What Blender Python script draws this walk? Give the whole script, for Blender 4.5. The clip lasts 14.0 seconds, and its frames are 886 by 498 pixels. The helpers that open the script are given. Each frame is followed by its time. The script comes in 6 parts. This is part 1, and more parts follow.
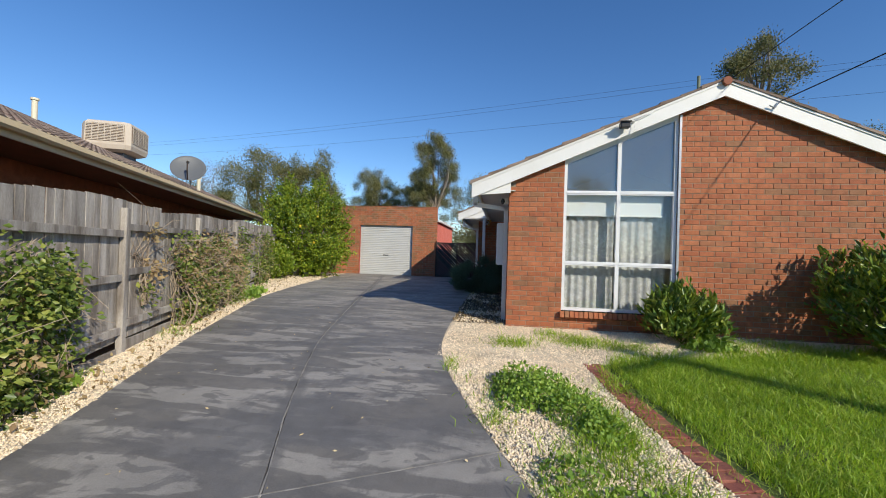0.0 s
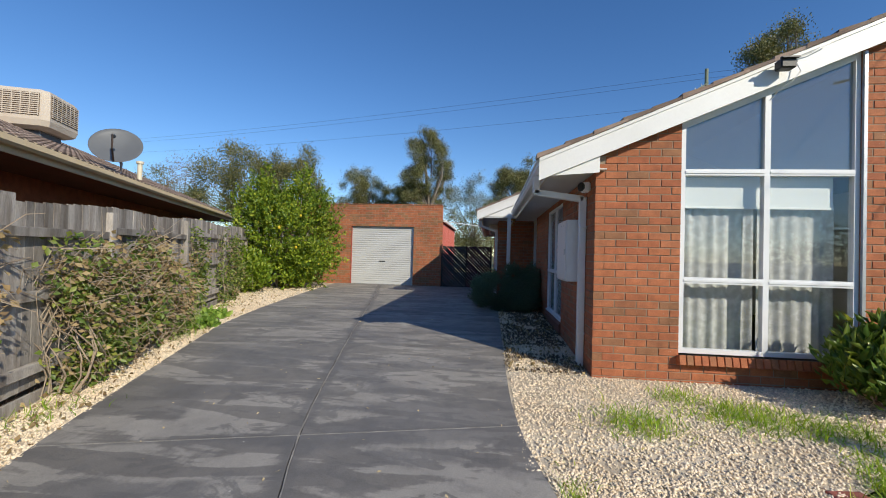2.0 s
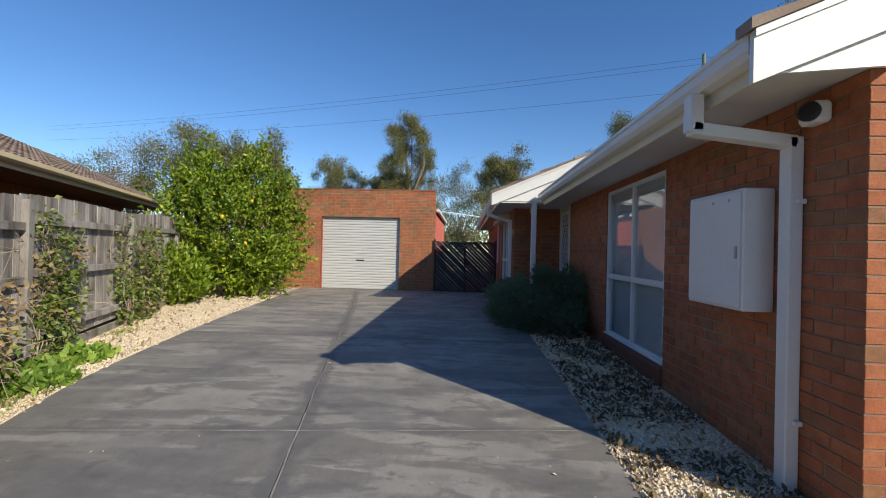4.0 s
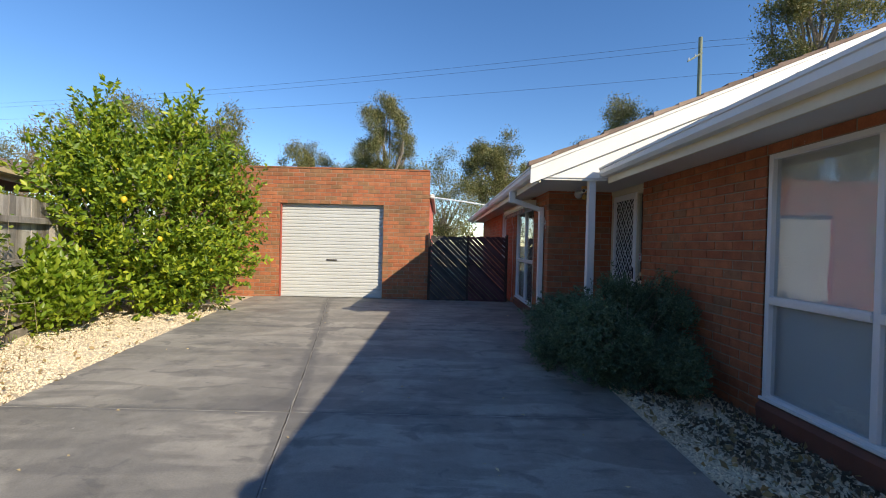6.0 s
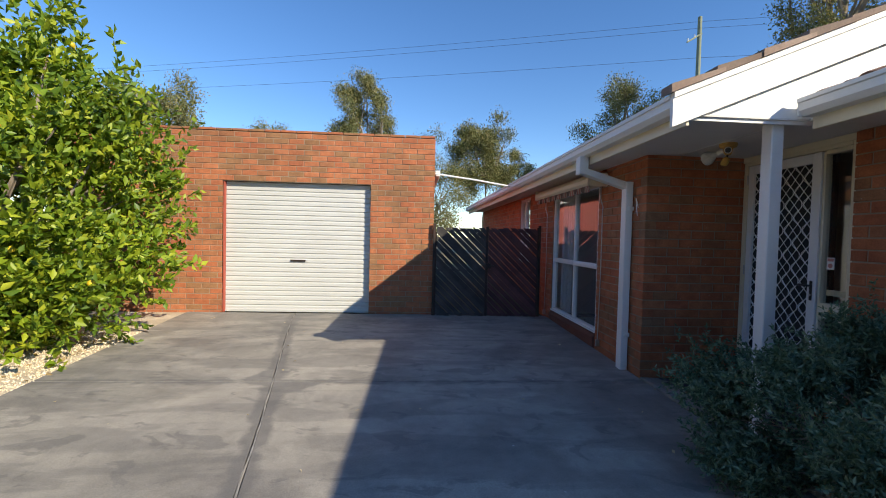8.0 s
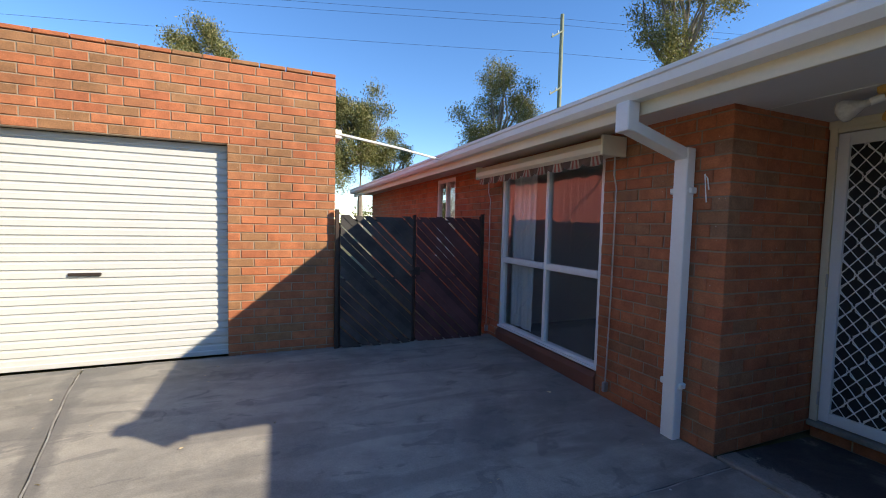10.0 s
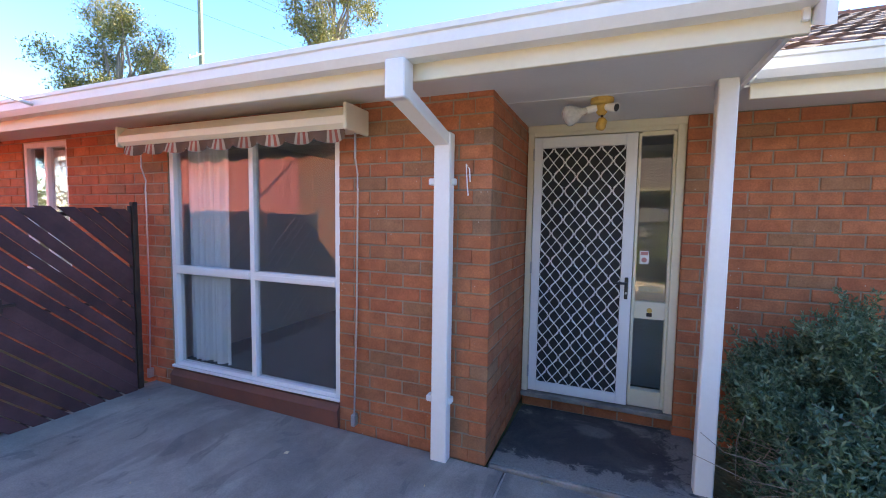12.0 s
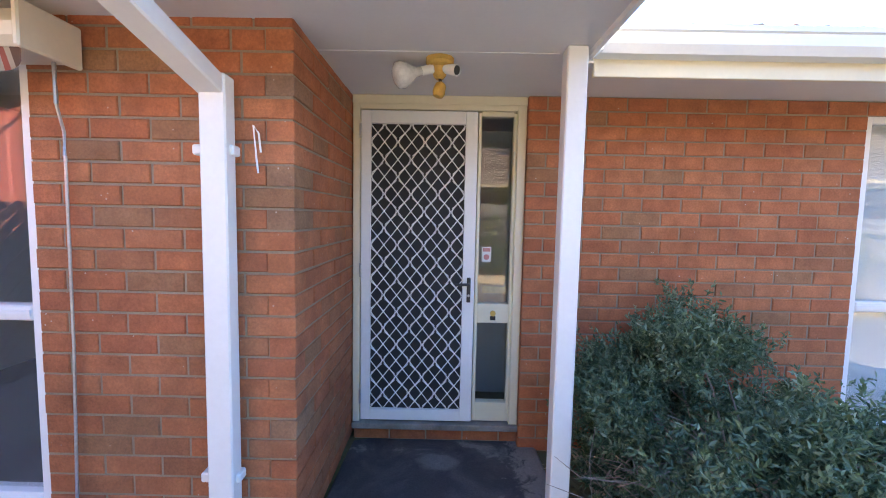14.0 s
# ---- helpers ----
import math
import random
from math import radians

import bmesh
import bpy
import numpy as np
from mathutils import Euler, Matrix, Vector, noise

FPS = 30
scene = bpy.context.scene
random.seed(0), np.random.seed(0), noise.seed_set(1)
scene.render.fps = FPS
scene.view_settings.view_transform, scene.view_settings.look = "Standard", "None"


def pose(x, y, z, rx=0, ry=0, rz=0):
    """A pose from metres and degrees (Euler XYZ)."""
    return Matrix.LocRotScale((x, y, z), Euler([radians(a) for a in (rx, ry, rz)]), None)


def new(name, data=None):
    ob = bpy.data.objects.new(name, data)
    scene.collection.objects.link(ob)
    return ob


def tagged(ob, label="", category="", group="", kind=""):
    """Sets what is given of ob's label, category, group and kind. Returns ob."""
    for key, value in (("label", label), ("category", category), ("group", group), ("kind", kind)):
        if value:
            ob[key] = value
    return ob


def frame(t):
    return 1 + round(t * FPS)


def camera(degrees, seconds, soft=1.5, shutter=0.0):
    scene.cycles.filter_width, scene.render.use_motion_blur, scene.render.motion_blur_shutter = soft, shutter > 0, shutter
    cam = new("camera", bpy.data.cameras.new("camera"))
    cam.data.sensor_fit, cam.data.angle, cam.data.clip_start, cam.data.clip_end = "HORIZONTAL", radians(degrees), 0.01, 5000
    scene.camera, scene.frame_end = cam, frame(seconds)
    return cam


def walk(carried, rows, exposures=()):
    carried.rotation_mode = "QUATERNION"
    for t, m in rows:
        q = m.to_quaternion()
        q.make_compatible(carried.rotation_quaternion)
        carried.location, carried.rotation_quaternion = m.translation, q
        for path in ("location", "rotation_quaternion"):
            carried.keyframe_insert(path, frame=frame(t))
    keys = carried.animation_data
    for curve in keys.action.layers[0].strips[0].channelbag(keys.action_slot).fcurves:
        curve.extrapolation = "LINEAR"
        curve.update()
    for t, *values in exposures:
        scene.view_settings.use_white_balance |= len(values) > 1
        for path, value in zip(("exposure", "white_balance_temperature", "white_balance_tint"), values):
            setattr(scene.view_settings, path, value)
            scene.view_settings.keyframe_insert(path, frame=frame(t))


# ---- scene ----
# seconds, eye x y z, then yaw, pitch and lean in degrees
cam = camera(93.5, 14.0, 1.0)
ROWS = [
    (0.0, 0.127, 0.051, 1.085, 8.26, 0.46, 1.80),
    (0.5, -0.159, 0.656, 1.129, 7.83, 0.57, 1.72),
    (1.0, -0.455, 1.263, 1.142, 7.40, 0.69, 1.64),
    (1.5, -0.731, 1.879, 1.173, 6.91, 0.77, 1.57),
    (2.0, -0.988, 2.518, 1.182, 6.32, 0.81, 1.50),
    (2.5, -1.226, 3.192, 1.193, 5.62, 0.78, 1.45),
    (3.0, -1.422, 3.885, 1.192, 4.86, 0.66, 1.37),
    (5.5, -2.281, 7.253, 1.305, 0.23, -0.45, 1.42),
    (6.0, -2.425, 7.904, 1.315, -0.50, -0.65, 1.40),
    (6.5, -2.556, 8.573, 1.330, -1.00, -0.83, 1.39),
    (7.0, -2.690, 9.229, 1.324, -1.47, -1.08, 1.39),
    (9.5, -3.284, 12.152, 1.404, -15.48, -2.98, 1.38),
    (10.0, -3.310, 12.688, 1.418, -22.52, -3.29, 1.32),
    (10.5, -3.235, 13.177, 1.426, -31.70, -3.61, 1.17),
    (11.0, -3.141, 13.548, 1.434, -43.05, -3.84, 1.08),
    (11.5, -3.043, 13.704, 1.457, -55.70, -4.06, 0.94),
    (12.0, -3.041, 13.727, 1.467, -67.81, -4.18, 0.86),
    (12.5, -3.067, 13.732, 1.472, -77.72, -4.22, 0.89),
    (13.0, -3.036, 13.779, 1.468, -84.49, -4.43, 0.91),
    (13.5, -2.861, 13.811, 1.446, -88.11, -4.54, 0.99),
    (14.0, -2.385, 13.772, 1.447, -89.54, -4.51, 1.11),
]
# the clip's camera opens up and warms as it turns into the shade
EXPOSURES = [(0.0, 0.2, 6500, 10), (3.0, 0.14, 6500, 10), (5.5, 0.55, 7000, 10), (7.0, 0.72, 7000, 10), (9.5, 0.9, 6900, 10),
             (10.5, 1.35, 7000, 11), (11.5, 2.35, 7000, 13), (12.5, 2.95, 7400, 16), (14.0, 3.25, 7600, 17)]
walk(cam, [(t, pose(x, y, z, 90 + pitch, 0, yaw) @ pose(0, 0, 0, 0, 0, lean)) for t, x, y, z, yaw, pitch, lean in ROWS], EXPOSURES)

# ---- light ----
SUN_FROM = Vector((0.72, -0.69, 0.575)).normalized()
world = bpy.data.worlds.new("sky")
scene.world = world
world.use_nodes = True
wn = world.node_tree.nodes
sky = wn.new("ShaderNodeTexSky")
sky.sky_type = "NISHITA"
sky.sun_disc = False
sky.sun_elevation = radians(30)
sky.sun_rotation = radians(133.8)
sky.altitude = 1200
sky.air_density, sky.dust_density, sky.ozone_density = 1.1, 0.0, 3.5
wn["Background"].inputs[1].default_value = 0.15
deep = wn.new("ShaderNodeHueSaturation")
deep.inputs["Saturation"].default_value = 1.2
deep.inputs["Hue"].default_value = 0.506
deep.inputs["Value"].default_value = 0.84
world.node_tree.links.new(sky.outputs[0], deep.inputs["Color"])
world.node_tree.links.new(deep.outputs[0], wn["Background"].inputs[0])
sun = new("sun", bpy.data.lights.new("sun", "SUN"))
sun.data.energy, sun.data.angle, sun.data.color = 4.1, radians(0.53), (1.0, 0.915, 0.75)
sun.rotation_euler = SUN_FROM.to_track_quat("Z", "Y").to_euler()

# ---- materials ----


def link(nt, a, b):
    nt.links.new(a, b)


def node(nt, kind, **values):
    n = nt.nodes.new(kind)
    for key, value in values.items():
        n.inputs[key.replace("_", " ")].default_value = value
    return n


def blank(name, rough=0.7, metal=0.0):
    m = bpy.data.materials.new(name)
    m.use_nodes = True
    nt = m.node_tree
    bsdf = nt.nodes["Principled BSDF"]
    bsdf.inputs["Roughness"].default_value = rough
    bsdf.inputs["Metallic"].default_value = metal
    return m, nt, bsdf


def place(nt, stretch=(1, 1, 1), turn=0.0):
    geo = nt.nodes.new("ShaderNodeNewGeometry")
    mp = nt.nodes.new("ShaderNodeMapping")
    mp.inputs["Scale"].default_value = stretch
    mp.inputs["Rotation"].default_value = (0, 0, radians(turn))
    link(nt, geo.outputs["Position"], mp.inputs["Vector"])
    return mp.outputs[0]


def ramp(nt, fac, stops, constant=False):
    r = nt.nodes.new("ShaderNodeValToRGB")
    el = r.color_ramp.elements
    while len(el) < len(stops):
        el.new(0.5)
    for e, (p, c) in zip(el, stops):
        e.position = p
        e.color = (*c, 1) if len(c) == 3 else c
    if constant:
        r.color_ramp.interpolation = "CONSTANT"
    link(nt, fac, r.inputs[0])
    return r.outputs[0]


def mixed(nt, fac, a, b, how="MIX"):
    x = nt.nodes.new("ShaderNodeMix")
    x.data_type, x.blend_type = "RGBA", how
    for sock, v in ((x.inputs[0], fac), (x.inputs[6], a), (x.inputs[7], b)):
        if isinstance(v, bpy.types.NodeSocket):
            link(nt, v, sock)
        elif isinstance(v, (int, float)):
            sock.default_value = v
        else:
            sock.default_value = (*v, 1)
    return x.outputs[2]


def noisy(nt, vec, scale, detail=5, rough=0.6, warp=0.0):
    n = node(nt, "ShaderNodeTexNoise", Scale=scale, Detail=detail, Roughness=rough, Distortion=warp)
    link(nt, vec, n.inputs["Vector"])
    return n.outputs[0]


def chance(nt):
    """A random number for each piece, whether an object of its own or an island of a mesh."""
    a = nt.nodes.new("ShaderNodeObjectInfo").outputs["Random"]
    b = nt.nodes.new("ShaderNodeNewGeometry").outputs["Random Per Island"]
    s = nt.nodes.new("ShaderNodeMath")
    s.operation = "MULTIPLY_ADD"
    link(nt, a, s.inputs[0])
    s.inputs[1].default_value = 7.31
    link(nt, b, s.inputs[2])
    f = nt.nodes.new("ShaderNodeMath")
    f.operation = "FRACT"
    link(nt, s.outputs[0], f.inputs[0])
    return f.outputs[0]


def bumped(nt, bsdf, height, strength, distance=0.01):
    b = node(nt, "ShaderNodeBump", Strength=strength, Distance=distance)
    link(nt, height, b.inputs["Height"])
    link(nt, b.outputs[0], bsdf.inputs["Normal"])


def surf(name, a, b, scale=2.0, fine=60.0, rough=0.7, bump=0.25, metal=0.0, stretch=(1, 1, 1), edge=(0.35, 0.65), vary=0.0, turn=0.0, deep=0.006, mottle=0.2):
    """A surface in two tones, with broad patches, fine grain, relief and, where vary is set, a tone for each piece."""
    m, nt, bsdf = blank(name, rough, metal)
    vec = place(nt, stretch, turn)
    broad = ramp(nt, noisy(nt, vec, scale, 6), ((edge[0], (0, 0, 0)), (edge[1], (1, 1, 1))))
    grain = noisy(nt, vec, fine, 4)
    col = mixed(nt, broad, a, b)
    shade = ramp(nt, grain, ((0.25, (1 - mottle,) * 3), (0.75, (1 + 0.6 * mottle,) * 3)))
    col = mixed(nt, 1.0, col, shade, "MULTIPLY")
    if vary:
        tone = ramp(nt, chance(nt), ((0.0, (1 - vary,) * 3), (1.0, (1 + vary,) * 3)))
        col = mixed(nt, 1.0, col, tone, "MULTIPLY")
    link(nt, col, bsdf.inputs["Base Color"])
    r = ramp(nt, grain, ((0.3, (max(rough - 0.08, 0.03),) * 3), (0.7, (min(rough + 0.08, 1),) * 3)))
    link(nt, r, bsdf.inputs["Roughness"])
    bumped(nt, bsdf, grain, bump, deep)
    return m


def brick_material(name, reds, dark, share=0.065):
    m, nt, bsdf = blank(name, 0.85)
    vec = place(nt)
    pick = chance(nt)
    n = len(reds)
    stops = [(0.0, dark[0]), (share * 0.5, dark[1])] + [(share + (1 - share) * i / n, c) for i, c in enumerate(reds)]
    col = ramp(nt, pick, stops, True)
    grain = noisy(nt, vec, 90, 5, 0.7)
    blotch = ramp(nt, noisy(nt, vec, 9, 5), ((0.3, (0.74, 0.72, 0.70)), (0.7, (1.14, 1.12, 1.1))))
    col = mixed(nt, 1.0, col, blotch, "MULTIPLY")
    col = mixed(nt, 1.0, col, ramp(nt, grain, ((0.3, (0.75, 0.75, 0.75)), (0.7, (1.15, 1.15, 1.15)))), "MULTIPLY")
    fleck = node(nt, "ShaderNodeTexVoronoi", Scale=26.0)
    link(nt, vec, fleck.inputs["Vector"])
    spots = ramp(nt, fleck.outputs["Distance"], ((0.075, (1, 1, 1)), (0.11, (0, 0, 0))))
    rare = ramp(nt, noisy(nt, vec, 14, 2), ((0.56, (0, 0, 0)), (0.62, (1, 1, 1))))
    both = mixed(nt, 1.0, spots, rare, "MULTIPLY")
    col = mixed(nt, both, col, (0.55, 0.45, 0.38))
    grime = ramp(nt, noisy(nt, place(nt, (0.6, 0.6, 1.2)), 1.1, 6), ((0.42, (1, 1, 1)), (0.75, (0.72, 0.70, 0.68))))
    col = mixed(nt, 1.0, col, grime, "MULTIPLY")
    link(nt, col, bsdf.inputs["Base Color"])
    bumped(nt, bsdf, grain, 0.6, 0.006)
    return m


def drive_material():
    """Charcoal sealer on concrete: pale worn ground under dark brushed patches, darker along the joints."""
    m, nt, bsdf = blank("charcoal_sealed_concrete", 0.7)
    flat = place(nt)

    def total(a, k, b):
        n = nt.nodes.new("ShaderNodeMath")
        n.operation = "MULTIPLY_ADD"
        link(nt, a, n.inputs[0])
        n.inputs[1].default_value = k
        link(nt, b, n.inputs[2])
        return n.outputs[0]

    def grade(fac, lo, hi, top=1.0):
        return ramp(nt, fac, ((lo, (0, 0, 0)), (hi, (top,) * 3)))

    fringe = noisy(nt, place(nt, (1, 0.2, 1)), 34, 3, 0.6)
    worn = total(fringe, 0.05, noisy(nt, place(nt, (0.6, 1.15, 1), 12), 1.05, 5, 0.5, 0.5))
    stroke = total(fringe, 0.05, noisy(nt, place(nt, (0.5, 2.1, 1), 4), 1.7, 5, 0.5, 0.5))
    ground = ramp(nt, noisy(nt, flat, 0.9, 6, 0.6), ((0.32, (0.265, 0.250, 0.228)), (0.68, (0.37, 0.346, 0.310))))
    half_dark = mixed(nt, 1.0, ground, (0.58, 0.58, 0.59), "MULTIPLY")
    col = mixed(nt, grade(stroke, 0.515, 0.550), ground, half_dark)
    full_dark = ramp(nt, noisy(nt, flat, 2.4, 5), ((0.3, (0.118, 0.113, 0.110)), (0.7, (0.172, 0.165, 0.157))))
    front = mixed(nt, grade(worn, 0.505, 0.555, 0.74), col, full_dark)
    # a second, thinner coat in small blots
    blot = total(fringe, 0.05, noisy(nt, place(nt, (0.8, 1.5, 1), 20), 3.4, 5, 0.55, 1.0))
    front = mixed(nt, grade(blot, 0.560, 0.610, 0.7), front, full_dark)
    # towards the garage the sealer's colour turns paler and browner
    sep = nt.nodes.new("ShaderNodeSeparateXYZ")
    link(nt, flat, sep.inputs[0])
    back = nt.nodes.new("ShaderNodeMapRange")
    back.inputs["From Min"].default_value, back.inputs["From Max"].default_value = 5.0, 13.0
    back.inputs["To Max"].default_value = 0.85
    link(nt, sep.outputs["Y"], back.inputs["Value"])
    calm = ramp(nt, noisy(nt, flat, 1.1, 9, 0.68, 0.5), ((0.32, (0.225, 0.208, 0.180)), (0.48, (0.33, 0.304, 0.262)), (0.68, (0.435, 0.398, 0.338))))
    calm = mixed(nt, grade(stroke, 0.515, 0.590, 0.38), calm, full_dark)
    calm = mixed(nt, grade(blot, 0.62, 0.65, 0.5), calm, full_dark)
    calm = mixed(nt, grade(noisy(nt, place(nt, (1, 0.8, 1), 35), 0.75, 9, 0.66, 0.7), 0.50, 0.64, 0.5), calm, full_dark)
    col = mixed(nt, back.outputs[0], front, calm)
    # sealer brushed thick beside the joints
    gap = nt.nodes.new("ShaderNodeAttribute")
    gap.attribute_name = "joint_gap"
    band = total(noisy(nt, flat, 5, 5, 0.6), 0.22, gap.outputs["Fac"])
    col = mixed(nt, ramp(nt, band, ((0.165, (0.7, 0.7, 0.7)), (0.215, (0, 0, 0)))), col, full_dark)
    grain = noisy(nt, flat, 120, 4)
    col = mixed(nt, 1.0, col, ramp(nt, grain, ((0.3, (0.84, 0.84, 0.84)), (0.7, (1.12, 1.12, 1.12)))), "MULTIPLY")
    col = mixed(nt, 1.0, col, ramp(nt, noisy(nt, flat, 7, 5), ((0.3, (0.9, 0.9, 0.9)), (0.7, (1.08, 1.08, 1.08)))), "MULTIPLY")
    spot = node(nt, "ShaderNodeTexVoronoi", Scale=3.1)
    link(nt, flat, spot.inputs["Vector"])
    dots = ramp(nt, spot.outputs["Distance"], ((0.018, (1, 1, 1)), (0.028, (0, 0, 0))))
    col = mixed(nt, dots, col, (0.5, 0.48, 0.44))
    link(nt, col, bsdf.inputs["Base Color"])
    link(nt, ramp(nt, worn, ((0.4, (0.82, 0.82, 0.82)), (0.6, (0.62, 0.62, 0.62)))), bsdf.inputs["Roughness"])
    bumped(nt, bsdf, grain, 0.35, 0.004)
    return m


def leaf_material(name, tones, clear=0.35, rough=0.45):
    m, nt, bsdf = blank(name, rough)
    n = len(tones)
    col = ramp(nt, chance(nt), [(i / max(n - 1, 1), c) for i, c in enumerate(tones)])
    col = mixed(nt, 1.0, col, ramp(nt, noisy(nt, place(nt), 1.3, 3), ((0.3, (0.72, 0.75, 0.7)), (0.7, (1.2, 1.15, 1.1)))), "MULTIPLY")
    link(nt, col, bsdf.inputs["Base Color"])
    tr = nt.nodes.new("ShaderNodeBsdfTranslucent")
    link(nt, mixed(nt, 1.0, col, (1.25, 1.2, 0.55), "MULTIPLY"), tr.inputs["Color"])
    mx = nt.nodes.new("ShaderNodeMixShader")
    mx.inputs[0].default_value = clear
    link(nt, bsdf.outputs[0], mx.inputs[1])
    link(nt, tr.outputs[0], mx.inputs[2])
    link(nt, mx.outputs[0], nt.nodes["Material Output"].inputs["Surface"])
    return m


def glass_material(name, tint=(0.95, 0.97, 0.97), shine=0.06, pale_film=0.0):
    m, nt, bsdf = blank(name, 0.02)
    tr = nt.nodes.new("ShaderNodeBsdfTransparent")
    tr.inputs["Color"].default_value = (*tint, 1)
    gl = nt.nodes.new("ShaderNodeBsdfGlossy")
    gl.inputs["Roughness"].default_value = 0.015
    wave = node(nt, "ShaderNodeBump", Strength=0.03, Distance=0.02)
    link(nt, noisy(nt, place(nt), 2.2, 2), wave.inputs["Height"])
    link(nt, wave.outputs[0], gl.inputs["Normal"])
    lw = node(nt, "ShaderNodeLayerWeight", Blend=0.5)
    pw = nt.nodes.new("ShaderNodeMath")
    pw.operation = "POWER"
    pw.inputs[1].default_value = 3.5
    link(nt, lw.outputs["Facing"], pw.inputs[0])
    fr = nt.nodes.new("ShaderNodeMath")
    fr.operation = "MULTIPLY_ADD"
    fr.inputs[1].default_value, fr.inputs[2].default_value = 0.8, shine
    link(nt, pw.outputs[0], fr.inputs[0])
    mx = nt.nodes.new("ShaderNodeMixShader")
    link(nt, fr.outputs[0], mx.inputs[0])
    link(nt, tr.outputs[0], mx.inputs[1])
    link(nt, gl.outputs[0], mx.inputs[2])
    out = mx.outputs[0]
    # lays an even grey-white film over the pane
    if pale_film:
        df = nt.nodes.new("ShaderNodeBsdfDiffuse")
        df.inputs["Color"].default_value = (0.6, 0.62, 0.62, 1)
        m2 = nt.nodes.new("ShaderNodeMixShader")
        m2.inputs[0].default_value = pale_film
        link(nt, out, m2.inputs[1])
        link(nt, df.outputs[0], m2.inputs[2])
        out = m2.outputs[0]
    link(nt, out, nt.nodes["Material Output"].inputs["Surface"])
    return m


def lace_material(name, white, holes, scale):
    """Sheer cloth: part of the light goes straight through."""
    m, nt, bsdf = blank(name, 0.9)
    vec = place(nt)
    bsdf.inputs["Base Color"].default_value = (*white, 1)
    tl = nt.nodes.new("ShaderNodeBsdfTranslucent")
    tl.inputs["Color"].default_value = (*white, 1)
    m1 = nt.nodes.new("ShaderNodeMixShader")
    m1.inputs[0].default_value = 0.3
    link(nt, bsdf.outputs[0], m1.inputs[1])
    link(nt, tl.outputs[0], m1.inputs[2])
    tr = nt.nodes.new("ShaderNodeBsdfTransparent")
    v = node(nt, "ShaderNodeTexVoronoi", Scale=scale)
    link(nt, vec, v.inputs["Vector"])
    motif = ramp(nt, noisy(nt, vec, 16, 3), ((0.45, (holes,) * 3), (0.6, (holes * 0.35,) * 3)))
    m2 = nt.nodes.new("ShaderNodeMixShader")
    link(nt, motif, m2.inputs[0])
    link(nt, m1.outputs[0], m2.inputs[1])
    link(nt, tr.outputs[0], m2.inputs[2])
    link(nt, m2.outputs[0], nt.nodes["Material Output"].inputs["Surface"])
    return m


def stripe_material(name):
    m, nt, bsdf = blank(name, 0.9)
    vec = place(nt)
    sep = nt.nodes.new("ShaderNodeSeparateXYZ")
    link(nt, vec, sep.inputs[0])
    k = nt.nodes.new("ShaderNodeMath")
    k.operation = "MULTIPLY"
    k.inputs[1].default_value = 1 / 0.236
    link(nt, sep.outputs["Y"], k.inputs[0])
    f = nt.nodes.new("ShaderNodeMath")
    f.operation = "FRACT"
    link(nt, k.outputs[0], f.inputs[0])
    br, cr, rd = (0.12, 0.07, 0.045), (0.40, 0.33, 0.24), (0.32, 0.085, 0.055)
    col = ramp(nt, f.outputs[0], ((0.0, br), (0.62, cr), (0.70, rd), (0.78, cr), (0.86, rd), (0.93, cr)), True)
    weave = noisy(nt, vec, 300, 2)
    col = mixed(nt, 1.0, col, ramp(nt, noisy(nt, vec, 5, 4), ((0.3, (0.7, 0.7, 0.7)), (0.7, (1.1, 1.1, 1.1)))), "MULTIPLY")
    link(nt, col, bsdf.inputs["Base Color"])
    bumped(nt, bsdf, weave, 0.3, 0.002)
    return m


REDS = [(0.46, 0.156, 0.068), (0.48, 0.168, 0.075), (0.445, 0.146, 0.064), (0.485, 0.178, 0.081), (0.46, 0.161, 0.070), (0.43, 0.140, 0.064)]
DARK = [(0.35, 0.165, 0.082), (0.39, 0.155, 0.074)]
M_BRICK = brick_material("red_brick", REDS, DARK, 0.14)
M_BRICK_GARAGE = brick_material("mottled_red_brick", REDS, [(0.33, 0.165, 0.078), (0.39, 0.160, 0.074)], 0.42)
M_HEADER = brick_material("olive_header_brick", [(0.32, 0.170, 0.095), (0.35, 0.165, 0.09), (0.30, 0.165, 0.10)], DARK, 0.2)
M_MORTAR = surf("grey_mortar", (0.255, 0.195, 0.14), (0.335, 0.262, 0.19), 3, 150, 0.95, 0.5)
M_EDGEBRICK = brick_material("paving_brick", [(0.336, 0.105, 0.077), (0.28, 0.098, 0.07), (0.378, 0.14, 0.098)], DARK, 0.1)
M_DRIVE = drive_material()
M_BEAD = surf("joint_bead_filler", (0.20, 0.19, 0.18), (0.36, 0.34, 0.31), 6, 90, 0.85, 0.4)
M_JOINT = surf("joint_filler", (0.07, 0.067, 0.064), (0.15, 0.14, 0.13), 5, 80, 0.9, 0.4, edge=(0.42, 0.58))
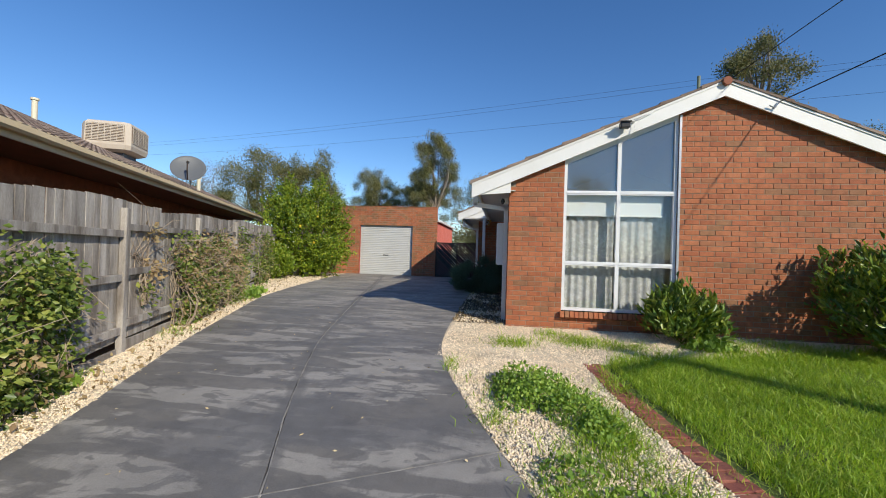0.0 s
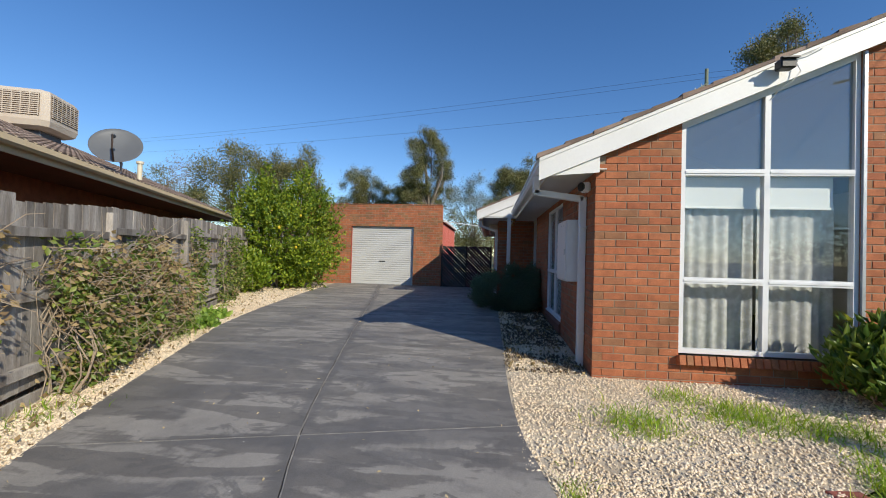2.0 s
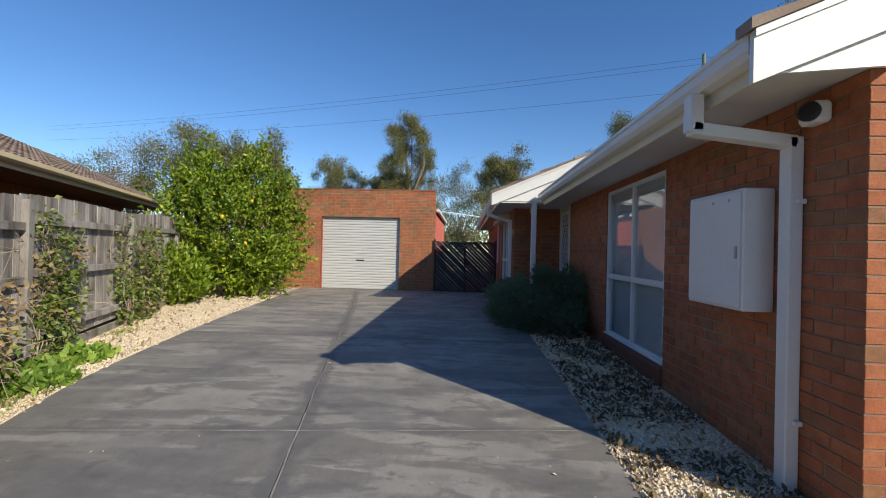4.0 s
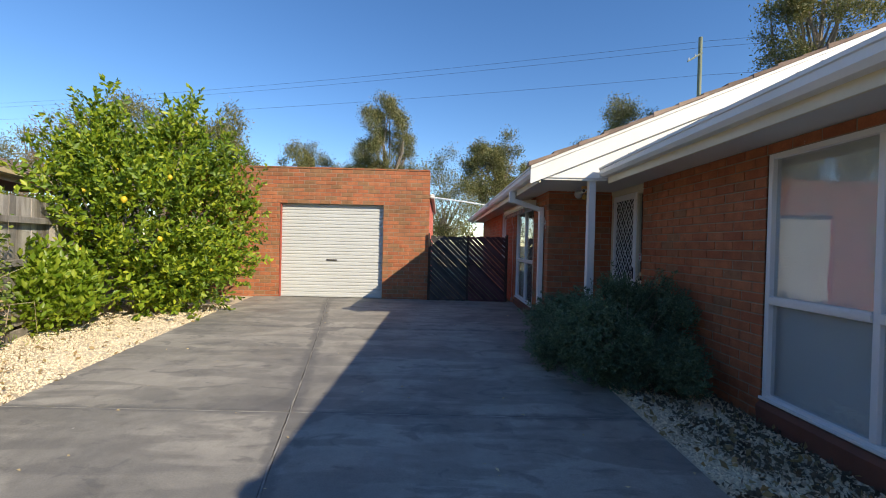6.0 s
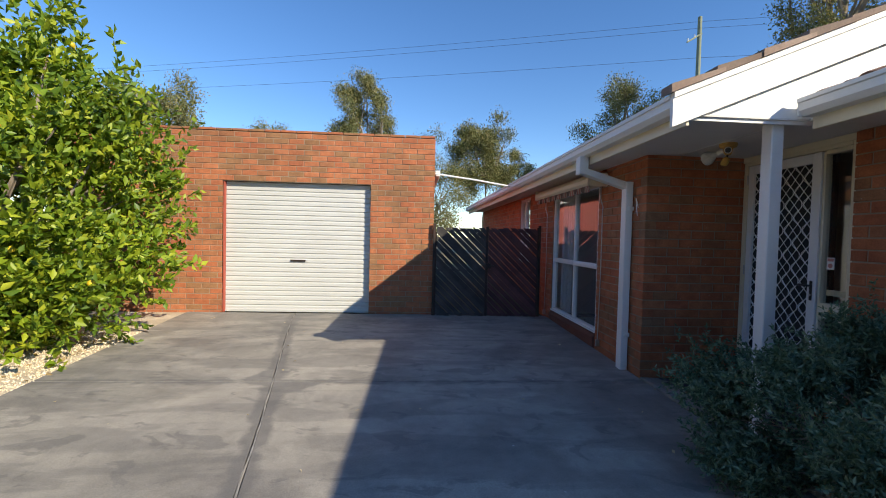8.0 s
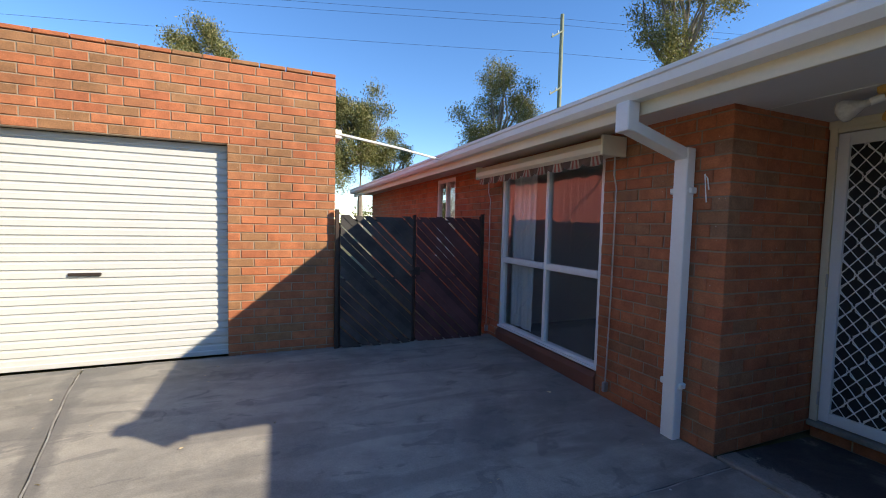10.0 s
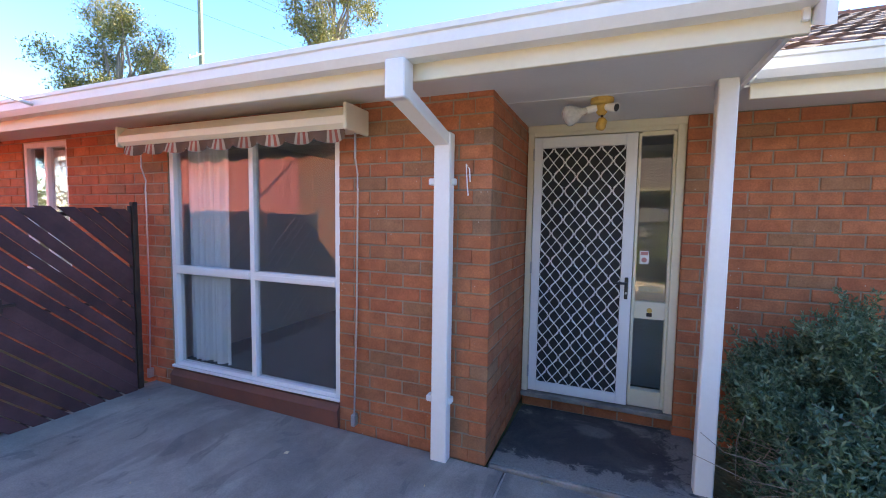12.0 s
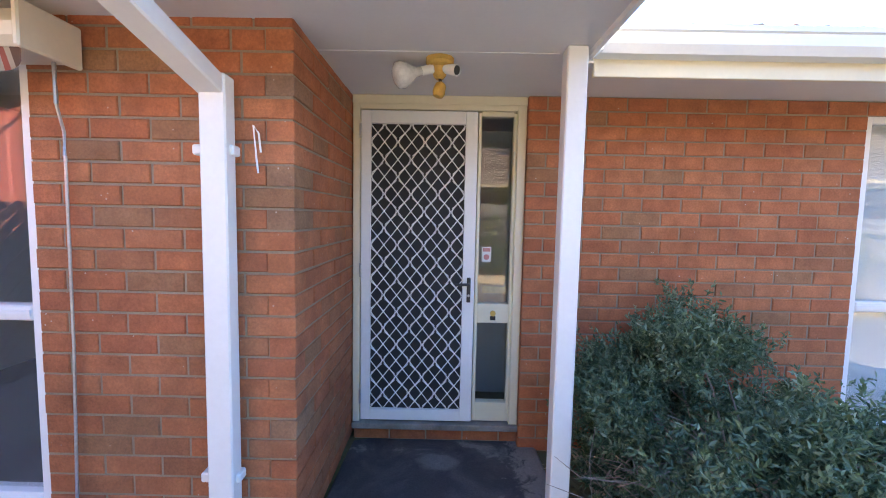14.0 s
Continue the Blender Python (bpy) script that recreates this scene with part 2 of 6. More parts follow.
def porch_material():
    """Dark wet-looking concrete with pale scuffs and the ghost of an oval mat."""
    m, nt, bsdf = blank("stained_concrete", 0.7)
    vec = place(nt)
    col = ramp(nt, noisy(nt, vec, 3.2, 8, 0.65, 0.6), ((0.42, (0.045, 0.046, 0.052)), (0.58, (0.085, 0.084, 0.085)), (0.66, (0.24, 0.23, 0.21))))
    off = nt.nodes.new("ShaderNodeVectorMath")
    off.operation = "SUBTRACT"
    link(nt, vec, off.inputs[0])
    off.inputs[1].default_value = (0.0, 13.80, 0.035)
    sc = nt.nodes.new("ShaderNodeVectorMath")
    sc.operation = "MULTIPLY"
    link(nt, off.outputs[0], sc.inputs[0])
    sc.inputs[1].default_value = (6.5, 4.6, 0)
    ln = nt.nodes.new("ShaderNodeVectorMath")
    ln.operation = "LENGTH"
    link(nt, sc.outputs[0], ln.inputs[0])
    wob = nt.nodes.new("ShaderNodeMath")
    wob.operation = "MULTIPLY_ADD"
    link(nt, noisy(nt, vec, 9, 4), wob.inputs[0])
    wob.inputs[1].default_value = 0.7
    link(nt, ln.outputs["Value"], wob.inputs[2])
    mat_ = ramp(nt, wob.outputs[0], ((0.80, (0.7, 0.7, 0.7)), (1.0, (0, 0, 0))))
    col = mixed(nt, mat_, col, (0.19, 0.185, 0.175))
    # worn pale along the outer edge and the post's side
    ax = nt.nodes.new("ShaderNodeSeparateXYZ")
    link(nt, vec, ax.inputs[0])
    for axis, lo, hi in (("X", -0.60, -0.42), ("Y", 13.22, 13.52)):
        rim = nt.nodes.new("ShaderNodeMapRange")
        rim.inputs["From Min"].default_value, rim.inputs["From Max"].default_value = lo, hi
        rim.inputs["To Min"].default_value, rim.inputs["To Max"].default_value = 0.30, -0.15
        link(nt, ax.outputs[axis], rim.inputs["Value"])
        sum_ = nt.nodes.new("ShaderNodeMath")
        link(nt, rim.outputs[0], sum_.inputs[0])
        link(nt, noisy(nt, vec, 11, 7, 0.68, 0.8), sum_.inputs[1])
        worn_ = ramp(nt, sum_.outputs[0], ((0.60, (0, 0, 0)), (0.70, (0.85, 0.85, 0.85))))
        col = mixed(nt, worn_, col, (0.27, 0.255, 0.23))
    grain = noisy(nt, vec, 90, 4)
    col = mixed(nt, 1.0, col, ramp(nt, grain, ((0.3, (0.8, 0.8, 0.8)), (0.7, (1.15, 1.15, 1.15)))), "MULTIPLY")
    link(nt, col, bsdf.inputs["Base Color"])
    bumped(nt, bsdf, grain, 0.4, 0.005)
    return m


M_PORCH = porch_material()
M_RAW = surf("raw_concrete", (0.30, 0.28, 0.25), (0.12, 0.115, 0.11), 4, 90, 0.9, 0.5)
M_WHITE = surf("white_paint", (0.80, 0.80, 0.78), (0.74, 0.74, 0.71), 1.5, 40, 0.45, 0.08, mottle=0.03)
M_CREAM = surf("cream_paint", (0.72, 0.66, 0.50), (0.66, 0.60, 0.45), 1.5, 40, 0.5, 0.08, mottle=0.03)
M_SOFFIT = surf("soffit_sheet", (0.70, 0.69, 0.66), (0.64, 0.63, 0.60), 1.2, 50, 0.7, 0.06, mottle=0.03)
M_ALU = surf("white_aluminium", (0.80, 0.81, 0.82), (0.76, 0.77, 0.78), 3, 70, 0.35, 0.04, mottle=0.03)
M_ROLLER = surf("white_roller_steel", (0.57, 0.575, 0.56), (0.52, 0.525, 0.51), 1.0, 30, 0.45, 0.05, mottle=0.03)
M_TILE = surf("brown_roof_tile", (0.125, 0.0688, 0.0525), (0.194, 0.106, 0.075), 2.0, 60, 0.9, 0.5, vary=0.3)
M_TILE2 = surf("weathered_roof_tile", (0.184, 0.125, 0.096), (0.304, 0.232, 0.184), 1.5, 50, 0.95, 0.6, vary=0.3)
M_FENCE = surf("weathered_paling", (0.185, 0.155, 0.128), (0.42, 0.385, 0.345), 2.0, 55, 0.95, 0.6, stretch=(3, 3, 0.45), edge=(0.36, 0.6), vary=0.32, deep=0.012, mottle=0.28)
M_SLATD = surf("dark_red_slat", (0.063, 0.028, 0.0308), (0.105, 0.0448, 0.0476), 4, 60, 0.8, 0.4, vary=0.25)
M_SLATG = surf("grey_green_slat", (0.040, 0.038, 0.037), (0.080, 0.072, 0.068), 4, 60, 0.85, 0.4, vary=0.25)
M_IRON = surf("dark_iron", (0.03, 0.025, 0.024), (0.07, 0.045, 0.035), 6, 80, 0.6, 0.3, metal=0.4)
M_BLACK = surf("black_plastic", (0.015, 0.015, 0.016), (0.025, 0.025, 0.026), 5, 90, 0.45, 0.1)
M_GREYMETAL = surf("galvanised_steel", (0.42, 0.43, 0.44), (0.52, 0.53, 0.54), 5, 80, 0.4, 0.08, metal=0.7)
M_PINK = surf("red_painted_cladding", (0.52, 0.14, 0.11), (0.46, 0.12, 0.095), 1.5, 40, 0.6, 0.05, mottle=0.03)
M_BEIGE = surf("beige_plastic", (0.60, 0.52, 0.42), (0.54, 0.46, 0.37), 2, 50, 0.6, 0.06, mottle=0.03)
M_DUCT = surf("dark_vent", (0.12, 0.085, 0.06), (0.16, 0.11, 0.08), 4, 60, 0.8, 0.1)
M_DISH = surf("grey_dish_paint", (0.108, 0.115, 0.123), (0.127, 0.135, 0.143), 2, 60, 0.5, 0.05, mottle=0.03)
M_YELLOW = surf("aged_yellow_enamel", (0.58, 0.36, 0.08), (0.50, 0.30, 0.07), 8, 70, 0.5, 0.1)
M_BULB = surf("lamp_glass", (0.55, 0.55, 0.53), (0.65, 0.65, 0.62), 8, 60, 0.18, 0.02)
M_ROOM = surf("room_paint", (0.55, 0.52, 0.47), (0.50, 0.47, 0.43), 1, 40, 0.9, 0.05, mottle=0.03)
M_CARPET = surf("dark_carpet", (0.035, 0.032, 0.033), (0.05, 0.045, 0.045), 2, 150, 1.0, 0.4)
M_CURTAIN = surf("white_curtain", (0.72, 0.76, 0.78), (0.62, 0.66, 0.68), 3, 200, 0.95, 0.2, mottle=0.03)
M_LACE = lace_material("white_lace", (0.80, 0.80, 0.79), 0.30, 40)
M_BLIND = surf("roller_blind", (0.76, 0.78, 0.77), (0.70, 0.72, 0.71), 2, 120, 0.9, 0.1, mottle=0.03)
M_VALANCE = stripe_material("striped_canvas")
M_GLASS = glass_material("window_glass")
# side window: strong pale film paints in the sky's reflection
M_GLASS_SKYPALE = glass_material("dusty_glass", shine=0.12, pale_film=0.15)
M_GLASS_SCREEN = glass_material("screened_glass", shine=0.07, pale_film=0.045)
M_GLASS_HIGH = glass_material("upper_glass", (0.75, 0.85, 0.9), 0.14, 0.08)
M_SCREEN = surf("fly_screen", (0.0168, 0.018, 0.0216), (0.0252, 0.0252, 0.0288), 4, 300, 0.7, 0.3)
M_PAPER = surf("white_sticker", (0.75, 0.74, 0.72), (0.70, 0.69, 0.67), 9, 90, 0.6, 0.02, mottle=0.03)
M_REDPRINT = surf("red_print", (0.55, 0.22, 0.20), (0.50, 0.20, 0.18), 9, 90, 0.6, 0.02)
M_GROUND = surf("rough_grass_ground", (0.0975, 0.111, 0.039), (0.182, 0.15, 0.0845), 0.6, 30, 1.0, 0.8, deep=0.03)
M_SOIL = surf("bark_soil", (0.10, 0.075, 0.05), (0.22, 0.17, 0.11), 2.5, 60, 1.0, 0.9, deep=0.02)
M_GRAVEL = surf("crushed_stone_bed", (0.50, 0.41, 0.29), (0.72, 0.62, 0.47), 1.6, 60, 0.95, 0.8, deep=0.015)
M_STONE = surf("cream_stone", (0.90, 0.77, 0.58), (0.80, 0.65, 0.46), 3, 60, 0.9, 0.3, vary=0.22)
M_STRAW = surf("straw_litter", (0.624, 0.504, 0.3), (0.48, 0.372, 0.204), 3, 60, 0.95, 0.3, vary=0.35)
M_BARK = surf("grey_bark", (0.16, 0.125, 0.095), (0.28, 0.24, 0.20), 3, 40, 0.95, 0.7, stretch=(2, 2, 0.4))
M_TWIG = surf("dry_twig", (0.308, 0.231, 0.161), (0.462, 0.378, 0.28), 4, 60, 0.95, 0.4)
M_POLE = surf("green_treated_pole", (0.20, 0.23, 0.16), (0.26, 0.28, 0.21), 1, 40, 0.9, 0.4)
M_WIRE = surf("black_cable", (0.02, 0.02, 0.022), (0.03, 0.03, 0.032), 1, 30, 0.6, 0.02)
M_LEMONLEAF = leaf_material("lemon_leaf", [(0.075, 0.145, 0.014), (0.14, 0.235, 0.018), (0.25, 0.345, 0.026), (0.40, 0.45, 0.038)], 0.3, 0.5)
M_LEMON = surf("ripe_lemon", (0.72, 0.50, 0.03), (0.60, 0.47, 0.04), 6, 60, 0.45, 0.2)
M_VINELEAF = leaf_material("vine_leaf", [(0.08, 0.136, 0.032), (0.136, 0.208, 0.04), (0.208, 0.272, 0.056), (0.352, 0.384, 0.096)], 0.3)
M_DRYLEAF = leaf_material("withered_leaf", [(0.336, 0.238, 0.126), (0.448, 0.35, 0.196), (0.238, 0.154, 0.084)], 0.25, 0.8)
M_DRYTWIG = surf("dry_twig", (0.24, 0.20, 0.16), (0.34, 0.29, 0.23), 8, 90, 0.9, 0.2)
M_SHRUBLEAF = leaf_material("grey_green_leaf", [(0.060, 0.115, 0.068), (0.095, 0.165, 0.098), (0.15, 0.235, 0.15), (0.26, 0.35, 0.24)], 0.2, 0.5)
M_BROADLEAF = leaf_material("glossy_broad_leaf", [(0.0864, 0.163, 0.0288), (0.134, 0.23, 0.0384), (0.23, 0.326, 0.0576), (0.384, 0.442, 0.096)], 0.3, 0.35)
M_EUCLEAF = leaf_material("gum_leaf", [(0.085, 0.108, 0.040), (0.145, 0.163, 0.060), (0.225, 0.222, 0.088), (0.30, 0.25, 0.11)], 0.2, 0.55)
M_RUSTLEAF = leaf_material("rusty_leaf", [(0.195, 0.127, 0.0683), (0.293, 0.166, 0.0878), (0.176, 0.166, 0.0878)], 0.2, 0.6)
M_GRASS = leaf_material("lawn_blade", [(0.15, 0.27, 0.018), (0.235, 0.40, 0.028), (0.36, 0.53, 0.048), (0.52, 0.60, 0.10)], 0.4, 0.5)
M_WEED = leaf_material("weed_leaf", [(0.15, 0.27, 0.045), (0.25, 0.40, 0.07), (0.40, 0.54, 0.11)], 0.35, 0.55)
M_YOUNGLEAF = leaf_material("young_leaf", [(0.13, 0.23, 0.02), (0.22, 0.33, 0.03), (0.34, 0.42, 0.05)], 0.4, 0.4)
M_GUTTERCREAM = surf("aged_cream_gutter", (0.78, 0.62, 0.38), (0.70, 0.55, 0.34), 1.5, 40, 0.5, 0.08, mottle=0.06)
M_SILL = surf("brown_painted_render", (0.20, 0.075, 0.05), (0.15, 0.06, 0.042), 3, 60, 0.75, 0.3, mottle=0.1)
M_LAWNSOIL = surf("lawn_thatch", (0.07, 0.11, 0.02), (0.12, 0.15, 0.035), 1.5, 60, 1.0, 0.8, deep=0.02)

# ---- tools for building ----


def mesh_of(name, verts, faces):
    me = bpy.data.meshes.new(name)
    me.from_pydata(verts, [], faces)
    return me


def part(name, bm, material, parent=None, label="", smooth=False):
    me = bpy.data.meshes.new(name)
    bmesh.ops.recalc_face_normals(bm, faces=bm.faces)
    bm.to_mesh(me)
    bm.free()
    return put(name, me, material, parent, label, smooth)


def put(name, me, material, parent=None, label="", smooth=False):
    if material and not me.materials:
        me.materials.append(material)
    if smooth:
        me.polygons.foreach_set("use_smooth", [True] * len(me.polygons))
    ob = new(name, me)
    if parent is not None:
        ob.parent = parent
    if label:
        ob["label"] = label
    return ob


def thing(name, label, category, group="", kind=""):
    return tagged(new(name), label, category, group, kind)


def structure(ob, label, category):
    return tagged(ob, label, category, "", "structure")


def box(bm, x0, x1, y0, y1, z0, z1, m=None, bevel=0.0):
    x0, x1, y0, y1, z0, z1 = min(x0, x1), max(x0, x1), min(y0, y1), max(y0, y1), min(z0, z1), max(z0, z1)
    vs = [bm.verts.new(Vector(p)) for p in ((x0, y0, z0), (x1, y0, z0), (x1, y1, z0), (x0, y1, z0), (x0, y0, z1), (x1, y0, z1), (x1, y1, z1), (x0, y1, z1))]
    if m is not None:
        for v in vs:
            v.co = m @ v.co
    fs = [bm.faces.new([vs[i] for i in f]) for f in ((3, 2, 1, 0), (4, 5, 6, 7), (0, 1, 5, 4), (1, 2, 6, 5), (2, 3, 7, 6), (3, 0, 4, 7))]
    if bevel:
        es = list({e for f in fs for e in f.edges})
        bmesh.ops.bevel(bm, geom=es, offset=bevel, segments=1, affect="EDGES")


def boxed(*a, bevel=0.0, m=None):
    bm = bmesh.new()
    box(bm, *a, m=m, bevel=bevel)
    return bm


def prism(bm, outline, depth, m):
    """A flat outline in local x, z, from y 0 to y depth, set by m."""
    a = [bm.verts.new(m @ Vector((x, 0, z))) for x, z in outline]
    b = [bm.verts.new(m @ Vector((x, depth, z))) for x, z in outline]
    bm.faces.new(a)
    bm.faces.new(b[::-1])
    for i in range(len(a)):
        j = (i + 1) % len(a)
        bm.faces.new((a[i], b[i], b[j], a[j]))


def tube(bm, path, radii, sides=8):
    rings = []
    path = [Vector(p) for p in path]
    for i, p in enumerate(path):
        d = (path[min(i + 1, len(path) - 1)] - path[max(i - 1, 0)]).normalized()
        q = d.to_track_quat("Z", "Y")
        r = radii[i] if isinstance(radii, (list, tuple)) else radii
        rings.append([bm.verts.new(p + q @ Vector((r * math.cos(2 * math.pi * k / sides), r * math.sin(2 * math.pi * k / sides), 0))) for k in range(sides)])
    for a, b in zip(rings, rings[1:]):
        for k in range(sides):
            bm.faces.new((a[k], a[(k + 1) % sides], b[(k + 1) % sides], b[k]))
    bm.faces.new(rings[0][::-1])
    bm.faces.new(rings[-1])


def lathe(bm, profile, m, sides=20):
    """Turns a profile of (radius, height) about the local z axis."""
    rings = [[bm.verts.new(m @ Vector((r * math.cos(2 * math.pi * k / sides), r * math.sin(2 * math.pi * k / sides), h))) for k in range(sides)] for r, h in profile]
    for a, b in zip(rings, rings[1:]):
        for k in range(sides):
            bm.faces.new((a[k], a[(k + 1) % sides], b[(k + 1) % sides], b[k]))
    bm.faces.new(rings[0][::-1])
    bm.faces.new(rings[-1])


GROUND_Y = (-40, 0, 6, 9, 14.4, 18, 60)
GROUND_Z = (-1.7, -0.42, -0.22, -0.10, 0.0, 0.06, 0.5)


def lie(y):
    return float(np.interp(y, GROUND_Y, GROUND_Z))


def sheet(us, vs, at, rise=0.0):
    """A mesh over us x vs; at(u, v) gives x, y; it lies on the ground."""
    bm = bmesh.new()
    grid = []
    for u in us:
        row = []
        for v in vs:
            x, y = at(u, v)
            row.append(bm.verts.new((x, y, lie(y) + rise)))
        grid.append(row)
    for a, b in zip(grid, grid[1:]):
        for i in range(len(vs) - 1):
            bm.faces.new((a[i], a[i + 1], b[i + 1], b[i]))
    return bm


# ---- ground, drive and beds ----
xs = [-1600, -400, -120, -60, -30, -15, -5, 5, 15, 30, 60, 120, 400, 1600]
ys = [-1600, -400, -120, -60, -40, -20, -10, 0, 3, 6, 9, 14.4, 18, 25, 40, 60, 120, 400, 1600]
structure(part("ground", sheet(xs, ys, lambda u, v: (u, v), -0.03), M_GROUND), "rough grassy ground round the houses", "ground")

LEFT_Y = (-12, 2.3, 3.5, 5.3, 7.2, 9.2, 11.5, 13.8, 15.8, 17.3)
LEFT_X = (1.5, -3.0, -3.47, -4.22, -4.85, -5.5, -5.92, -6.2, -6.4, -6.55)
MID_Y = (-12, 2.26, 3.6, 5.7, 8.5, 10.2, 13.2, 17.3)
MID_X = (4.6, -1.2, -1.75, -2.45, -3.03, -3.38, -3.98, -4.9)
RIGHT_Y = (-12, 0.0, 2.55, 3.1, 4.4, 5.1, 6.1, 7.0, 17.3)
RIGHT_X = (8.2, 1.6, 0.33, 0.12, -0.37, -0.58, -0.74, -0.76, -0.76)


def left_edge(y):
    return float(np.interp(y, LEFT_Y, LEFT_X))


def mid_edge(y):
    return float(np.interp(y, MID_Y, MID_X))


def right_edge(y):
    return float(np.interp(y, RIGHT_Y, RIGHT_X))


def smooth3(f):
    return lambda y: (f(y - 0.5) + f(y) + f(y + 0.5)) / 3


left_s, mid_s, right_s = smooth3(left_edge), smooth3(mid_edge), smooth3(right_edge)
CROSS = [(-9.0, 0.6), (-4.2, 0.6), (-0.7, 0.6), (1.28, 0.555), (5.43, 0.258), (8.27, 0.096), (11.21, 0.0), (14.25, 0.0), (17.285, 0.0)]
drive = structure(part("driveway", sheet([i / 10 for i in range(11)], [-9 + 0.5 * i for i in range(53)],
                                         lambda u, v: ((1 - u) * (left_s(v) + 0.02) + u * (right_s(v) - 0.02), v), -0.004), M_JOINT),
                  "charcoal sealed concrete driveway with worn patches and saw-cut joints", "driveway")
for k in range(len(CROSS) - 1):
    for edge_a, edge_b, inset in ((left_s, mid_s, (0.0, 0.011)), (mid_s, right_s, (0.011, 0.0))):
        def slab_at(u, v, k=k, a=edge_a, b=edge_b, inset=inset):
            y = CROSS[k][0] + 3
            for _ in range(12):
                x = (1 - u) * (a(y) + inset[0]) + u * (b(y) - inset[1])
                y0 = CROSS[k][0] + CROSS[k][1] * (x + 3) + 0.008
                y1 = CROSS[k + 1][0] + CROSS[k + 1][1] * (x + 3) - 0.008
                y = 0.5 * y + 0.5 * ((1 - v) * y0 + v * y1)
            return x, y
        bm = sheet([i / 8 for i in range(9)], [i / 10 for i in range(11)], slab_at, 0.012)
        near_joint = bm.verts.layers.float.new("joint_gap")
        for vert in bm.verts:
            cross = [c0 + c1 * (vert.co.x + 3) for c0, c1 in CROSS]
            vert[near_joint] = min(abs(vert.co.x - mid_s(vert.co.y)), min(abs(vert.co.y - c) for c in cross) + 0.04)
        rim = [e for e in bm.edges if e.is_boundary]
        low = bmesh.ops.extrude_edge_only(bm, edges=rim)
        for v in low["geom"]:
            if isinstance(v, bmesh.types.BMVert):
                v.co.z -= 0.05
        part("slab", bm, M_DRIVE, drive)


# filler squeezed up along the joints
def bead(path):
    b = bmesh.new()
    tube(b, [(x, y, lie(y) + 0.004) for x, y in path], [0.008 + 0.0022 * math.sin(3.1 * i) for i in range(len(path))], 6)
    part("joint_bead", b, M_BEAD, drive, "pale wavy filler in a joint")


bead([(mid_s(y) + 0.004 * math.sin(y * 5.3) + 0.003 * math.sin(y * 13.1), y) for y in [-3 + 0.12 * i for i in range(169)]])
for c0, c1 in CROSS[2:]:
    ends = []
    for f in (left_s, right_s):
        y = c0
        for _ in range(12):
            y = 0.5 * y + 0.5 * (c0 + c1 * (f(y) + 3))
        ends.append((f(y), y))
    (xa, ya), (xb, yb) = ends
    bead([(xa + (xb - xa) * i / 40, ya + (yb - ya) * i / 40 + 0.003 * math.sin(i * 1.7)) for i in range(41)])


def fence_x(y):
    return -4.35 - 0.38 * (y - 4.1)


def edging_x(y):
    return float(np.interp(y, (-12, 0.0, 2.8, 3.5, 4.4, 5.35), (6.5, 2.75, 1.66, 1.50, 1.33, 1.25)))


def lawn_y(x):
    return float(np.interp(x, (1.2, 1.5, 2.85, 4.85, 7, 14), (5.3, 5.5, 6.0, 6.75, 6.8, 6.9)))


structure(part("gravel_bed_fence", sheet([i / 6 for i in range(7)], [-9 + 0.5 * i for i in range(55)], lambda u, v: ((1 - u) * (fence_x(v) - 0.05) + u * (left_s(v) + 0.01), v), 0.0), M_GRAVEL),
          "pale crushed stone and straw strip along the fence", "gravel bed")
structure(part("gravel_bed_front", sheet([i / 8 for i in range(9)], [-9 + 0.4 * i for i in range(37)], lambda u, v: ((1 - u) * (right_s(v) - 0.01) + u * edging_x(v), v), 0.0), M_GRAVEL),
          "cream pebble bed with weeds beside the driveway", "gravel bed")
structure(part("gravel_bed_wall", sheet([-0.77 + 0.4 * i for i in range(37)], [i / 6 for i in range(7)], lambda u, v: (u, (1 - v) * min(lawn_y(u), 5.4 if u < 1.25 else 99) + v * 7.44), 0.001), M_GRAVEL),
          "cream pebble bed under the front wall", "gravel bed")
structure(part("gravel_bed_side", sheet([-0.77 + 0.1 * i for i in range(11)], [7.44 + 0.46 * i for i in range(13)], lambda u, v: (u, v), 0.001), M_GRAVEL),
          "pebble bed along the shaded side wall", "gravel bed")
structure(part("lawn", sheet([1.2 + 0.4 * i for i in range(34)], [i / 8 for i in range(9)], lambda u, v: (max(u, edging_x((1 - v) * -6 + v * lawn_y(u))), (1 - v) * -6 + v * lawn_y(u)), 0.002), M_LAWNSOIL),
          "dense lawn turf in front of the house", "lawn")
porch = structure(part("porch_slab", boxed(-0.52, 0.52, -0.5975, 0.5975, -0.12, 0.0, m=pose(-0.20, 13.7675, -0.008, 0, 3.0, 0), bevel=0.012), M_PORCH), "dark stained concrete porch slab with a worn edge", "porch")
part("worn_edge", boxed(-0.752, -0.722, 13.19, 14.35, -0.05, 0.027, bevel=0.008), M_RAW, porch, "bare crumbling concrete edge")

# ---- brick walls ----
COURSE, LONG, JOINT = 0.086, 0.23, 0.010


